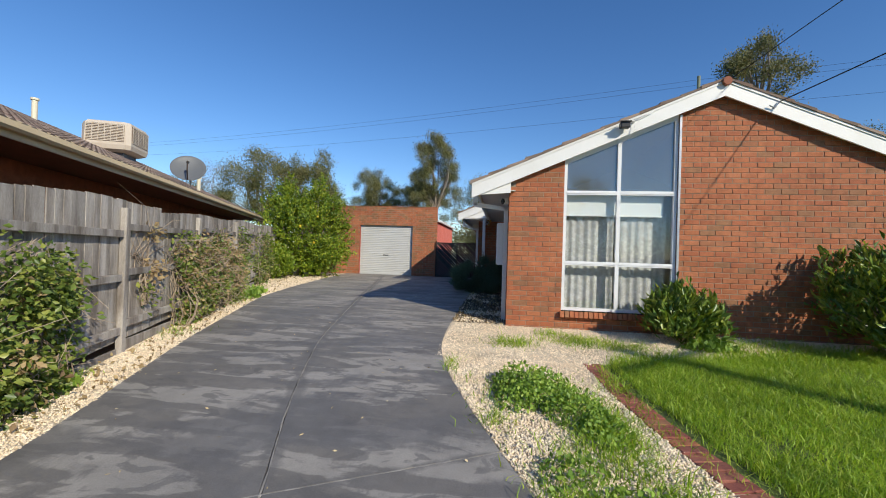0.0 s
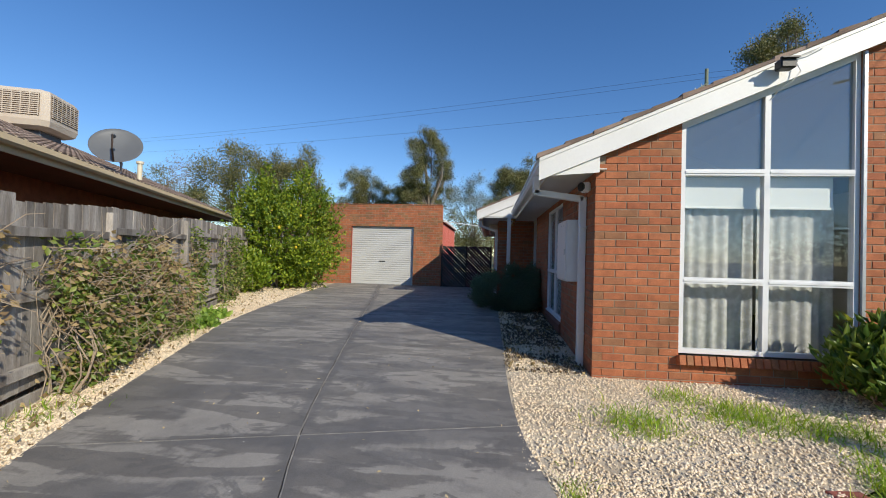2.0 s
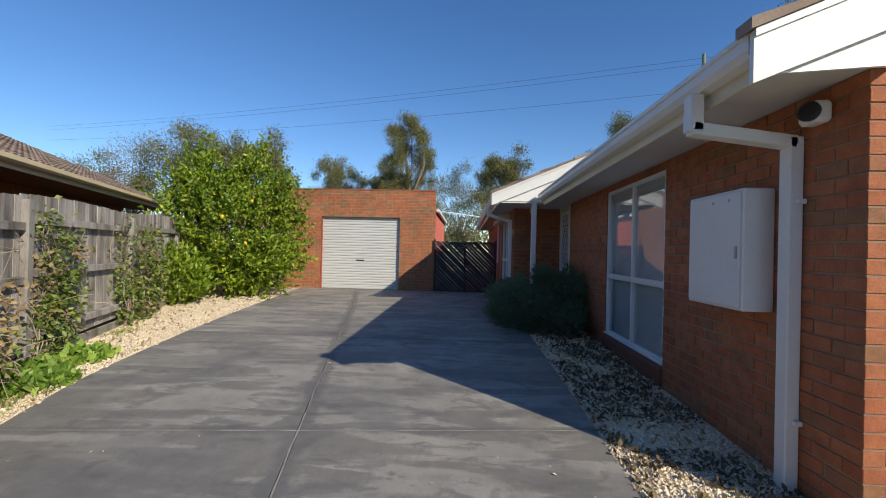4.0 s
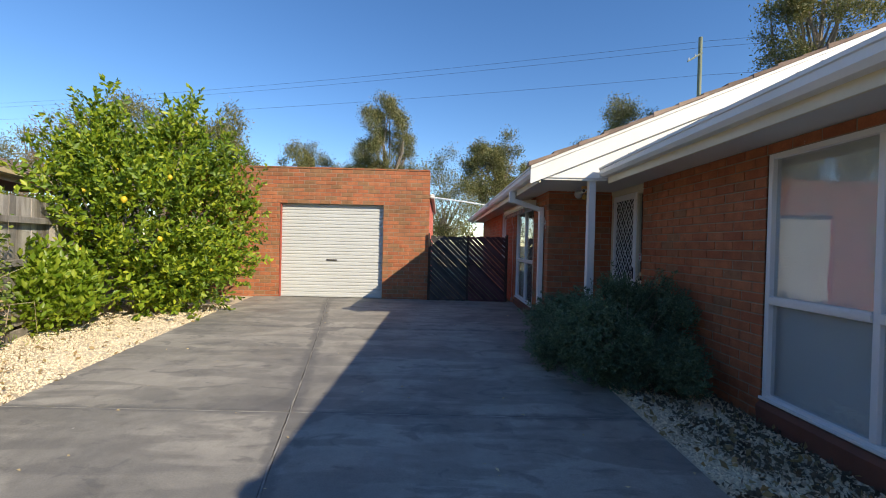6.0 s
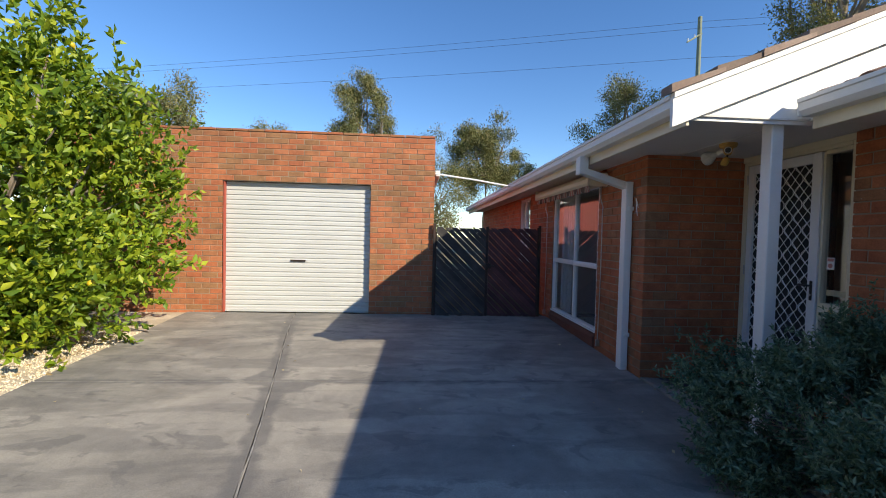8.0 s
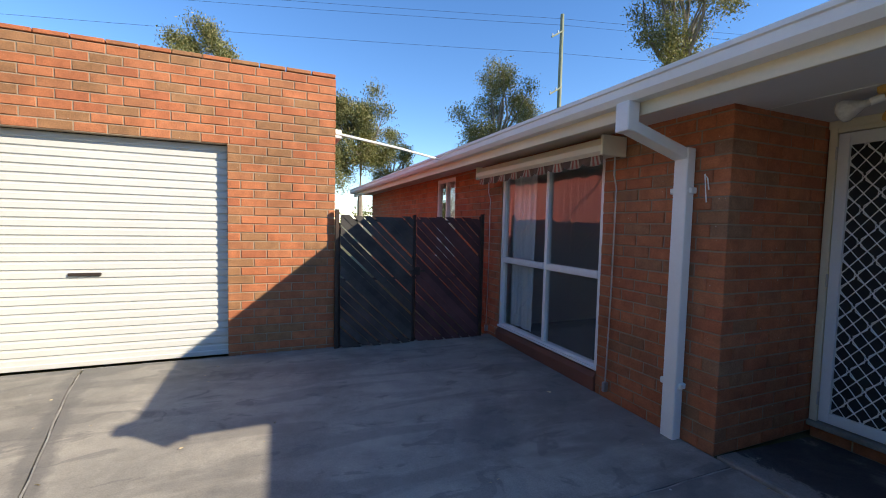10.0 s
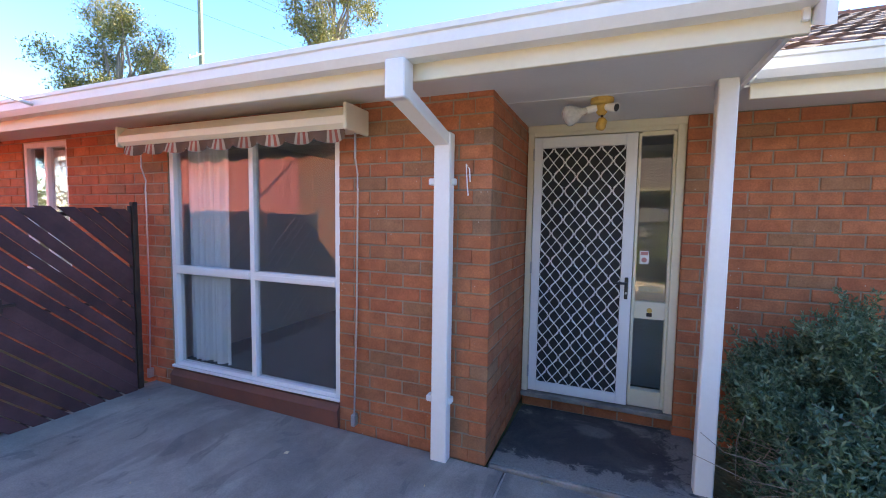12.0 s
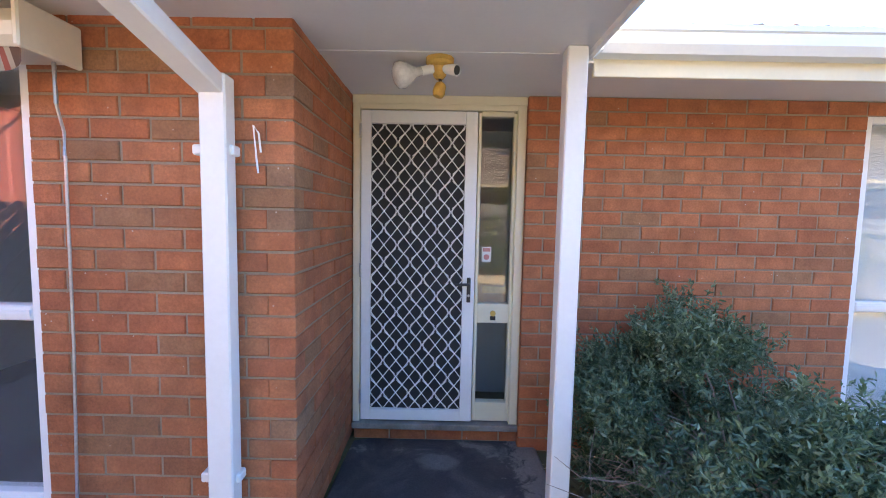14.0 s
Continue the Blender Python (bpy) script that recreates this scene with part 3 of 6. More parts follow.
def brick_mesh(length, deep=0.03):
    h, d, c = COURSE - JOINT, deep, 0.004
    back = [(0, 0), (length, 0), (length, h), (0, h)]
    front = [(c, c), (length - c, c), (length - c, h - c), (c, h - c)]
    verts = [(x, d, z) for x, z in back] + [(x, c, z) for x, z in back] + [(x, 0, z) for x, z in front]
    faces = [(8, 9, 10, 11)]
    for i in range(4):
        j = (i + 1) % 4
        faces += [(4 + i, 4 + j, 8 + j, 8 + i), (i, j, 4 + j, 4 + i)]
    return verts, faces


CUTS = {}
LATER = []


def spans(length, z0, z1, holes, top):
    """The stretches of a course that are wall."""
    cuts = [(0.0, length)]
    for u0, u1, h0, h1 in holes:
        if h0 < z1 - 0.03 and h1 > z0 + 0.03:
            cuts = [s for a, b in cuts for s in ((a, min(b, u0)), (max(a, u1), b)) if s[1] - s[0] > 0.02]
    if top:
        ok = [u * 0.02 for u in range(int(length / 0.02) + 1) if top(u * 0.02) >= z1]
        if not ok:
            return []
        cuts = [(max(a, ok[0]), min(b, ok[-1])) for a, b in cuts if min(b, ok[-1]) - max(a, ok[0]) > 0.02]
    return cuts


def brick_wall(name, at, angle, length, z0, z1, holes=(), top=None, label="", near=(0, 99), thick=0.11, category="wall", parent=None, quoin0=False, quoin1=False, headers=False, brick=M_BRICK):
    """A running-bond wall; local x along it, local y into it, outer face at local y 0."""
    m = pose(*at, 0, 0, 0, angle)
    bm = bmesh.new()
    rng = random.Random(name)
    pieces, rest_v, rest_f = [], [], []
    k, runs, done = 0, {}, []
    while z0 + k * COURSE < z1 - 0.02:
        za = z0 + k * COURSE
        zb = min(za + COURSE, z1)
        for a, b in spans(length, za, zb, holes, top):
            if top is None and (round(a, 3), round(b, 3)) in runs and abs(runs[round(a, 3), round(b, 3)][1] - za) < 0.001:
                runs[round(a, 3), round(b, 3)][1] = zb
            elif top is None:
                old = runs.get((round(a, 3), round(b, 3)))
                if old:
                    done.append((a, b, *old))
                runs[round(a, 3), round(b, 3)] = [za, zb]
            else:
                box(bm, a + (0.008 if a == 0 else 0), b - (0.008 if b == length else 0), 0.0065, thick, za, zb, m)
            if k % 2 and quoin0 and a == 0:
                a = 0.112
            if k % 2 and quoin1 and b == length:
                b = length + 0.112
            u = a
            first = True
            while u < b - 0.015:
                step = LONG
                if first and (k + round(a / 0.12)) % 2:
                    step = 0.11
                first = False
                if b - (u + step) < 0.06:
                    step = b - u
                end = min(u + step, b)
                pieces.append((u, za, end - u, u < 0.01 or end >= length - 0.001))
                u = end + JOINT
        k += 1
    for a, b, za, zb in done + [(*ab, *v) for ab, v in runs.items()]:
        box(bm, a + (0.008 if a == 0 else 0), b + ((0.1035 if quoin1 else -0.008) if abs(b - length) < 0.002 else 0), 0.0065, thick, za, zb, m)
    wall = part(name, bm, M_MORTAR, parent)
    if parent is None:
        structure(wall, label, category)
    count = 0
    for u, za, w, end in pieces:
        j = Vector((0, rng.uniform(-0.0025, 0.0025), rng.uniform(-0.001, 0.001)))
        olive = headers and u < 0.01 and rng.random() < 0.5
        key = (round(w, 3), end and round(thick, 3), olive, brick.name)
        if key not in CUTS:
            CUTS[key] = mesh_of("brick", *brick_mesh(w, thick - 0.002 if end else 0.03))
            CUTS[key].materials.append(M_HEADER if olive else brick)
        me = CUTS[key]
        if near[0] <= u <= near[1] and count < 300:
            LATER.append((me, wall, m @ Matrix.Translation(Vector((u, 0, za + JOINT / 2)) + j)))
            count += 1
        else:
            v, f = brick_mesh(w, thick - 0.002 if end else 0.03)
            base = len(rest_v)
            rest_v += [tuple(m @ (Vector(p) + Vector((u, 0, za + JOINT / 2)) + j)) for p in v]
            rest_f += [tuple(i + base for i in q) for q in f]
    if rest_v:
        r = put("brickwork", mesh_of("brickwork", rest_v, rest_f), brick, wall)
        r["kind"] = "stuff"
    return wall


SLOPE, FRONT_Y, SIDE_X, REAR_X, PORCH_Y = 0.42, 7.43, 0.20, -0.742, 14.372
RIDGE_X, EAVE_Z, SOFFIT = 3.58, 2.30, 2.185


def gable(x):
    return EAVE_Z + SLOPE * (RIDGE_X + 0.45 - abs(x - RIDGE_X)) - 0.20


WIN1 = (1.13, 2.95, 0.16)
brick_wall("wall_front", (SIDE_X, FRONT_Y), 0, 6.76, -0.226, 4.0, [(WIN1[0] - SIDE_X, WIN1[1] - SIDE_X, WIN1[2], 9)], lambda u: gable(u + SIDE_X) + 0.105, "red face-brick front gable wall with grey mortar", near=(0, 3.6), quoin0=True)
brick_wall("wall_side", (SIDE_X, 13.29), -90, 13.29 - FRONT_Y - 0.112, -0.226, 2.2, [(13.29 - 11.25, 13.29 - 9.53, 0.13, 2.10)], None, "red brick side wall in the shade of the eave", near=(0, 2.2), quoin1=True)
brick_wall("wall_porch", (REAR_X, PORCH_Y), 0, 1.05, -0.0, 2.2, (), None, "red brick porch return wall", quoin0=True, headers=True)
brick_wall("wall_rear_wing", (REAR_X, 24.0), -90, 24.0 - PORCH_Y - 0.112, -0.0, 2.2, [(24 - 17.075, 24 - 15.41, 0.20, 2.06), (24 - 19.2, 24 - 18.45, 0.9, 2.14)], None, "red brick rear wing wall with a white window", near=(4.6, 9.6), quoin1=True)
brick_wall("wall_door_sill", (0.262, 14.36), -90, 1.08, -0.030, 0.058, (), None, "brick riser under the front door")
brick_wall("wall_right", (6.96, 24.0), -90, 16.5, -0.2, 2.2, (), None, "red brick far side wall", near=(98, 99))
bm = bmesh.new()
box(bm, REAR_X + 0.1, 6.9, 24.0, 24.1, -0.1, 2.15)
structure(part("wall_back", bm, M_MORTAR), "plain back wall of the house", "wall")

# rooms behind the windows
bm = bmesh.new()
box(bm, SIDE_X + 0.12, 6.8, FRONT_Y + 0.12, 13.1, -0.10, 0.03)
box(bm, REAR_X + 0.12, 6.8, 14.5, 23.9, -0.05, 0.05)
structure(part("floor_inside", bm, M_CARPET), "dark carpeted floor inside the house", "floor")
bm = bmesh.new()
box(bm, 4.9, 5.0, FRONT_Y + 0.12, 13.1, 0.03, 2.4)
prism(bm, [(SIDE_X + 0.12, 0.03), (6.84, 0.03), (6.84, gable(6.84)), (RIDGE_X, gable(RIDGE_X)), (SIDE_X + 0.12, gable(SIDE_X + 0.12))], 0.1, pose(0, 13.0, 0))
box(bm, 3.2, 3.3, 14.5, 23.9, 0.05, 2.4)
box(bm, REAR_X + 0.12, 3.2, 17.6, 17.7, 0.05, 2.4)
box(bm, 0.40, 3.2, 14.48, 14.56, 0.05, 2.4)
structure(part("wall_inside", bm, M_ROOM), "plain painted inner walls", "wall")
bm = bmesh.new()
for s_ in (1, -1):
    prism(bm, [(0, gable(SIDE_X) - 0.03), (0, gable(SIDE_X) + 0.02), (RIDGE_X - SIDE_X, gable(RIDGE_X) + 0.02), (RIDGE_X - SIDE_X, gable(RIDGE_X) - 0.03)], 5.62, Matrix.Translation((SIDE_X if s_ > 0 else 2 * RIDGE_X - SIDE_X, FRONT_Y + 0.09, 0)) @ Matrix.Diagonal((s_, 1, 1, 1)))
box(bm, SIDE_X + 0.12, 6.8, 13.1, 14.5, 2.30, 2.36)
box(bm, REAR_X + 0.12, 6.8, 14.5, 23.9, 2.30, 2.36)
structure(part("ceiling", bm, M_ROOM), "plain ceilings inside the house", "ceiling")

# ---- eaves, gutters and roofs ----
bm = bmesh.new()
box(bm, -0.335, SIDE_X + 0.1, 7.33, 13.12, SOFFIT, SOFFIT + 0.012)
structure(part("soffit_front", bm, M_SOFFIT), "pale eave lining along the side wall", "eave")
bm = bmesh.new()
box(bm, -1.19, 0.40, 13.125, 24.1, SOFFIT, SOFFIT + 0.012)
structure(part("soffit_rear", bm, M_SOFFIT), "pale eave lining over the porch and rear wing", "eave")
bm = bmesh.new()
box(bm, -0.452, -0.444, 13.28, 14.37, SOFFIT - 0.004, SOFFIT - 0.001)
structure(part("trim_soffit", bm, M_WHITE), "thin cover strip on the eave lining", "trim")


def gutter(name, x, y0, y1, label):
    """Fascia board, quad gutter and its rolled lip, along y."""
    g = tagged(new(name), label, "gutter", "", "structure")
    part("fascia", boxed(x, x + 0.025, y0, y1, 2.12, 2.27, bevel=0.003), M_CREAM, g, "cream fascia board")
    prof = [(0.0, 2.20), (-0.075, 2.20), (-0.105, 2.235), (-0.105, 2.285), (-0.118, 2.29), (-0.118, 2.315), (-0.098, 2.315), (-0.098, 2.30), (-0.09, 2.245), (-0.07, 2.213), (0.0, 2.213)]
    b = bmesh.new()
    prism(b, prof, y1 - y0, pose(x, y0, 0))
    part("gutter_trough", b, M_WHITE, g, "white painted steel quad gutter")
    for y in (y0, y1):
        part("stop_end", boxed(x - 0.108, x - 0.001, y - 0.003, y + 0.003, 2.203, 2.305), M_WHITE, g)
    return g


gutter("gutter_front", -0.345, 7.33, 13.09, "white gutter and cream fascia along the side eave")
gutter("gutter_rear", -1.20, 13.13, 24.2, "white gutter and cream fascia along the rear wing")


def barge(name, y, x_eave, z_eave, x_ridge, depth, label, both=True):
    """Barge boards of a gable end, meeting at the ridge."""
    g = tagged(new(name), label, "barge board", "", "structure")
    for s in (1, -1) if both else (1,):
        w = x_ridge - x_eave
        rise = SLOPE * w
        out = [(0, z_eave - depth), (0, z_eave), (w, z_eave + rise), (w, z_eave + rise - depth)]
        b = bmesh.new()
        m = Matrix.Translation((x_eave if s > 0 else 2 * x_ridge - x_eave, y, 0)) @ Matrix.Diagonal((s, 1, 1, 1))
        prism(b, out, 0.03, m)
        part("barge_board", b, M_WHITE, g)
        cap = [(0, z_eave - 0.034), (0, z_eave + 0.004), (w, z_eave + rise + 0.004), (w, z_eave + rise - 0.034)]
        b = bmesh.new()
        prism(b, cap, 0.014, Matrix.Translation((0, -0.0145, 0)) @ m)
        part("cover_strip", b, M_WHITE, g)
        b = bmesh.new()
        n = int(w / 0.307)
        for k in range(n + 1):
            a0, a1 = k * 0.307 - 0.03, min(k * 0.307 + 0.33, w)
            lift = 0.012 * math.sin(k * 2.7)
            z0_, z1_ = z_eave + SLOPE * a0, z_eave + SLOPE * a1
            prism(b, [(a0, z0_ + 0.006), (a0, z0_ + 0.062 + lift * 0.5), (a1, z1_ + 0.036), (a1, z1_ + 0.006)], 0.12, Matrix.Translation((0, -0.03 + 0.006 * math.sin(k * 1.9), 0)) @ m)
        part("verge_tiles", b, M_TILE2, g, "weathered tile ends stepping up the verge")
    return g


bf = barge("barge_front", 7.29, -0.45, EAVE_Z, RIDGE_X, 0.25, "white painted barge boards on the front gable")
b = bmesh.new()
prism(b, [(-0.44, 2.10), (SIDE_X + 0.02, 2.15), (SIDE_X + 0.02, 2.36), (-0.2, 2.26)], 0.02, pose(0, 7.322, 0))
part("boxed_end", b, M_WHITE, bf)
b = bmesh.new()
for s in (1, -1):
    w = RIDGE_X - SIDE_X
    prism(b, [(0, gable(SIDE_X) + 0.02), (0, gable(SIDE_X) + 0.10), (w, gable(RIDGE_X) + 0.10), (w, gable(RIDGE_X) + 0.02)], 0.11, Matrix.Translation((SIDE_X if s > 0 else 2 * RIDGE_X - SIDE_X, 7.325, 0)) @ Matrix.Diagonal((s, 1, 1, 1)))
part("verge_lining", b, M_WHITE, bf)
br = barge("barge_rear", 13.10, -1.31, 2.32, RIDGE_X, 0.22, "white barge board over the porch", both=False)
b = bmesh.new()
prism(b, [(-1.22, 2.16), (-0.30, 2.16), (-0.30, 2.60), (-1.22, 2.22)], 0.02, pose(0, 13.14, 0))
part("boxed_end", b, M_WHITE, br)
b = bmesh.new()
prism(b, [(-0.30, 2.16), (RIDGE_X, 3.8), (RIDGE_X, 4.2), (-0.30, 2.60)], 0.02, pose(0, 13.14, 0))
part("gable_infill", b, M_WHITE, br)


def tile_mesh():
    """One concrete tile with two rolls: local x across, local y up the slope."""
    prof = [(0.0, 0.012), (0.035, 0.030), (0.075, 0.034), (0.11, 0.016), (0.15, 0.008), (0.185, 0.026), (0.225, 0.034), (0.265, 0.022), (0.30, 0.008)]
    v, f = [], []
    for y, lift, zero in ((0.0, 0.022, False), (0.36, 0.0, False), (0.0, 0.0, True)):
        v += [(x, y, (0.0 if zero else z) + lift) for x, z in prof]
    n = len(prof)
    for i in range(n - 1):
        f += [(i, i + 1, n + i + 1, n + i), (2 * n + i, 2 * n + i + 1, i + 1, i)]
    f += [(0, n, 2 * n), (n - 1, 3 * n - 1, 2 * n - 1)]
    return v, f


TILE = mesh_of("tile", *tile_mesh())
TILE_B = TILE.copy()
TILE.materials.append(M_TILE)
TILE_B.materials.append(M_TILE2)


def roof_slope(parent, m, width, run, mesh, near=None, material=M_TILE):
    """Courses of tiles on a slope: local x along the eave, local y up the slope. near: a stretch of x in which tiles are objects."""
    b = bmesh.new()
    box(b, 0, width, 0, run, -0.03, -0.004, m)
    part("roof_deck", b, M_TILE2, parent)
    rng = random.Random(width)
    v0, f0 = tile_mesh()
    rv, rf = [], []
    rows, cols = int((run + 0.03) / 0.335), int(width / 0.30)
    got = 0
    for r in range(rows):
        for c in range(cols):
            t = Matrix.Translation((c * 0.30 + rng.uniform(-0.003, 0.003), r * 0.335 - 0.05, rng.uniform(0, 0.004)))
            if near and near[0] <= c * 0.3 <= near[1] and got < 300:
                LATER.append((mesh, parent, m @ t))
                got += 1
            else:
                base = len(rv)
                rv += [tuple(m @ t @ Vector(p)) for p in v0]
                rf += [tuple(i + base for i in q) for q in f0]
    if rv:
        o = put("tiling", mesh_of("tiling", rv, rf), material, parent)
        o["kind"] = "stuff"


def slope_pose(x, y, z, angle, pitch):
    return pose(x, y, z, 0, 0, angle) @ pose(0, 0, 0, pitch, 0, 0)


PITCH = math.degrees(math.atan(SLOPE))
run1 = (RIDGE_X + 0.37) / math.cos(radians(PITCH))
roof1 = tagged(new("roof_front"), "brown concrete tile roof of the front wing", "roof", "", "structure")
roof_slope(roof1, slope_pose(-0.35, 13.04, EAVE_Z + 0.006, -90, PITCH), 5.71, run1, TILE, (0, 9))
roof_slope(roof1, slope_pose(2 * RIDGE_X + 0.35, 7.33, EAVE_Z + 0.006, 90, PITCH), 5.71, run1, TILE)
b = bmesh.new()
for i in range(15):
    y = 7.22 + i * 0.4
    lathe(b, [(0.066, 0), (0.072, 0.02), (0.066, 0.05), (0.062, 0.41)], pose(RIDGE_X, y, EAVE_Z + SLOPE * (RIDGE_X + 0.45) - 0.03, -90, 0, 0), 12)
part("ridge_capping", b, surf("terracotta_ridge", (0.33, 0.12, 0.07), (0.26, 0.10, 0.06), 4, 50, 0.9, 0.4), roof1, "terracotta ridge capping")
run2 = (RIDGE_X + 1.22) / math.cos(radians(PITCH))
roof2 = tagged(new("roof_rear"), "brown concrete tile roof of the rear wing", "roof", "", "structure")
roof_slope(roof2, slope_pose(-1.20, 24.245, 2.292, -90, PITCH), 11.1, run2, TILE, (5.1, 11.2))
roof_slope(roof2, slope_pose(2 * RIDGE_X + 1.20, 13.145, 2.292, 90, PITCH), 11.1, run2, TILE)

# ---- windows and doors ----


def window(name, at, angle, w, h, uprights, rails, label, glass=M_GLASS, bar=0.045, sill=True):
    """A white aluminium window: local x along the wall, local y inwards, from the foot of its opening."""
    m = pose(*at, 0, 0, angle)
    win = tagged(new(name), label, "window", "", "structure")
    for a in ((0, bar, 0, h), (w - bar, w, 0, h), (bar, w - bar, 0, bar), (bar, w - bar, h - bar, h)):
        part("window_frame", boxed(a[0], a[1], 0.015, 0.085, a[2], a[3], m=m, bevel=0.004), M_ALU, win)
    xs_ = [bar] + [u + d for u in uprights for d in (-bar / 2, bar / 2)] + [w - bar]
    zs_ = [bar] + [r + d for r in rails for d in (-0.032, 0.032)] + [h - bar]
    for u in uprights:
        part("mullion", boxed(u - bar / 2, u + bar / 2, 0.02, 0.075, bar, h - bar, m=m, bevel=0.004), M_ALU, win)
    for r in rails:
        for i in range(0, len(xs_), 2):
            part("transom", boxed(xs_[i], xs_[i + 1], 0.012, 0.08, r - 0.032, r + 0.032, m=m, bevel=0.006), M_ALU, win)
            part("transom_bead", boxed(xs_[i], xs_[i + 1], 0.004, 0.0115, r - 0.010, r + 0.012, m=m), M_ALU, win)
    for i in range(0, len(xs_), 2):
        for j in range(0, len(zs_), 2):
            p = part("pane", boxed(xs_[i] - 0.005, xs_[i + 1] + 0.005, 0.05, 0.055, zs_[j] - 0.005, zs_[j + 1] + 0.005, m=m), glass, win)
            p.visible_shadow = False
    if sill:
        part("sill_lip", boxed(-0.004, w + 0.004, -0.012, 0.012, 0.0, 0.022, m=m, bevel=0.004), M_ALU, win)
    return win, m


def folds(name, m, x0, x1, y, z0, z1, depth, count, material, parent=None, label="", hem=0.0, seed=1):
    """Hanging cloth in soft pleats, in a plane of m."""
    b = bmesh.new()
    n = count * 8
    rng = random.Random(seed)
    ph = [rng.uniform(-0.5, 0.5) for _ in range(count + 2)]
    rows = []
    for j in range(7):
        f = j / 6
        row = []
        for i in range(n + 1):
            u = i / n
            k = u * count + 0.35 * ph[min(int(u * count), count)]
            d = depth * (0.55 + 0.45 * (1 - f)) * math.sin(2 * math.pi * k) + depth * 0.35 * math.sin(2 * math.pi * k * 0.37 + seed + f)
            z = z0 + (z1 - z0) * f
            if j == 0 and hem:
                z += hem * abs(math.sin(math.pi * u * count * 1.5))
            row.append(b.verts.new(m @ Vector((x0 + (x1 - x0) * u, y + d, z))))
        rows.append(row)
    for a, c in zip(rows, rows[1:]):
        for i in range(n):
            b.faces.new((a[i], a[i + 1], c[i + 1], c[i]))
    ob = part(name, b, material, parent, label, smooth=True)
    return ob


# front window with its raked head
w1 = tagged(new("window_1"), "tall white-framed front window with a raked head", "window", "", "structure")


def rake(x):
    return gable(x) + 0.015


x0, x1, zb = WIN1


def raked_bar(name, xa, xb, za, zb_, zc, zd, mat, ya=7.445, yb=7.52):
    b = bmesh.new()
    prism(b, [(xa, za), (xb, zb_), (xb, zd), (xa, zc)], yb - ya, pose(0, ya, 0))
    return part(name, b, mat, w1)


raked_bar("window_frame", x0, x0 + 0.05, zb, zb, rake(x0), rake(x0 + 0.05), M_ALU)
raked_bar("window_frame", x1 - 0.05, x1, zb, zb, rake(x1 - 0.05), rake(x1), M_ALU)
raked_bar("window_frame", x0 + 0.05, x1 - 0.05, zb, zb, zb + 0.05, zb + 0.05, M_ALU)
raked_bar("window_frame", x0 + 0.05, x1 - 0.05, rake(x0 + 0.05) - 0.12, rake(x1 - 0.05) - 0.12, rake(x0 + 0.05), rake(x1 - 0.05), M_ALU)
xm = 2.03
raked_bar("mullion", xm - 0.03, xm + 0.03, zb + 0.05, zb + 0.05, rake(xm - 0.03) - 0.12, rake(xm + 0.03) - 0.12, M_ALU)
for r in (0.97, 2.18):
    for xa, xb in ((x0 + 0.05, xm - 0.03), (xm + 0.03, x1 - 0.05)):
        raked_bar("transom", xa, xb, r - 0.035, r - 0.035, r + 0.035, r + 0.035, M_ALU)
        raked_bar("transom_bead", xa, xb, r - 0.012, r - 0.012, r + 0.014, r + 0.014, M_ALU, 7.436, 7.4445)
for xa, xb in ((x0 + 0.045, xm - 0.025), (xm + 0.025, x1 - 0.045)):
    for za, zt, g in ((zb + 0.045, 0.94, M_GLASS), (1.0, 2.15, M_GLASS), (2.21, None, M_GLASS_HIGH)):
        p = raked_bar("pane", xa, xb, za, za, zt or rake(xa) - 0.115, zt or rake(xb) - 0.115, g, 7.48, 7.486)
        p.visible_shadow = False
part("jamb_post", boxed(x1 + 0.002, x1 + 0.035, 7.40, 7.43, zb - 0.02, rake(x1) - 0.06), M_GREYMETAL, w1, "grey metal post beside the frame")
sill = tagged(new("window_sill"), "sloping red brick sill under the front window", "sill", "", "structure")
for i in range(24):
    m = pose(x0 - 0.02 + i * 0.078, 7.435, 0.135, -14, 0, 0)
    b = boxed(0, 0.068, -0.075, 0.06, -0.105, 0.0, m=m, bevel=0.004)
    part("brick", b, M_BRICK, sill)
ident = Matrix.Identity(4)
for n_, (xa, xb) in enumerate(((x0 + 0.08, xm - 0.02), (xm + 0.02, x1 - 0.18))):
    lace = folds("lace_curtain", ident, xa, xb + (0.10 if n_ else 0.0), 7.66, 0.13, 1.86, 0.017, 6, M_LACE, None, "", 0.02, 3 + n_)
    tagged(lace, "white lace curtain hanging in soft pleats behind the glass", "curtain", "lace curtains")
    bl = tagged(new("roller_blind"), "pale roller blind pulled part way down", "blind", "roller blinds")
    part("blind_cloth", boxed(xa - 0.02, xb + 0.02, 7.58, 7.584, 1.80, 2.13), M_BLIND, bl)
    part("bottom_rail", boxed(xa - 0.02, xb + 0.02, 7.572, 7.578, 1.79, 1.815, bevel=0.002), M_WHITE, bl)
    b = bmesh.new()
    tube(b, [(xa - 0.02, 7.60, 2.14), (xb + 0.02, 7.60, 2.14)], 0.025, 10)
    part("roller", b, M_WHITE, bl)

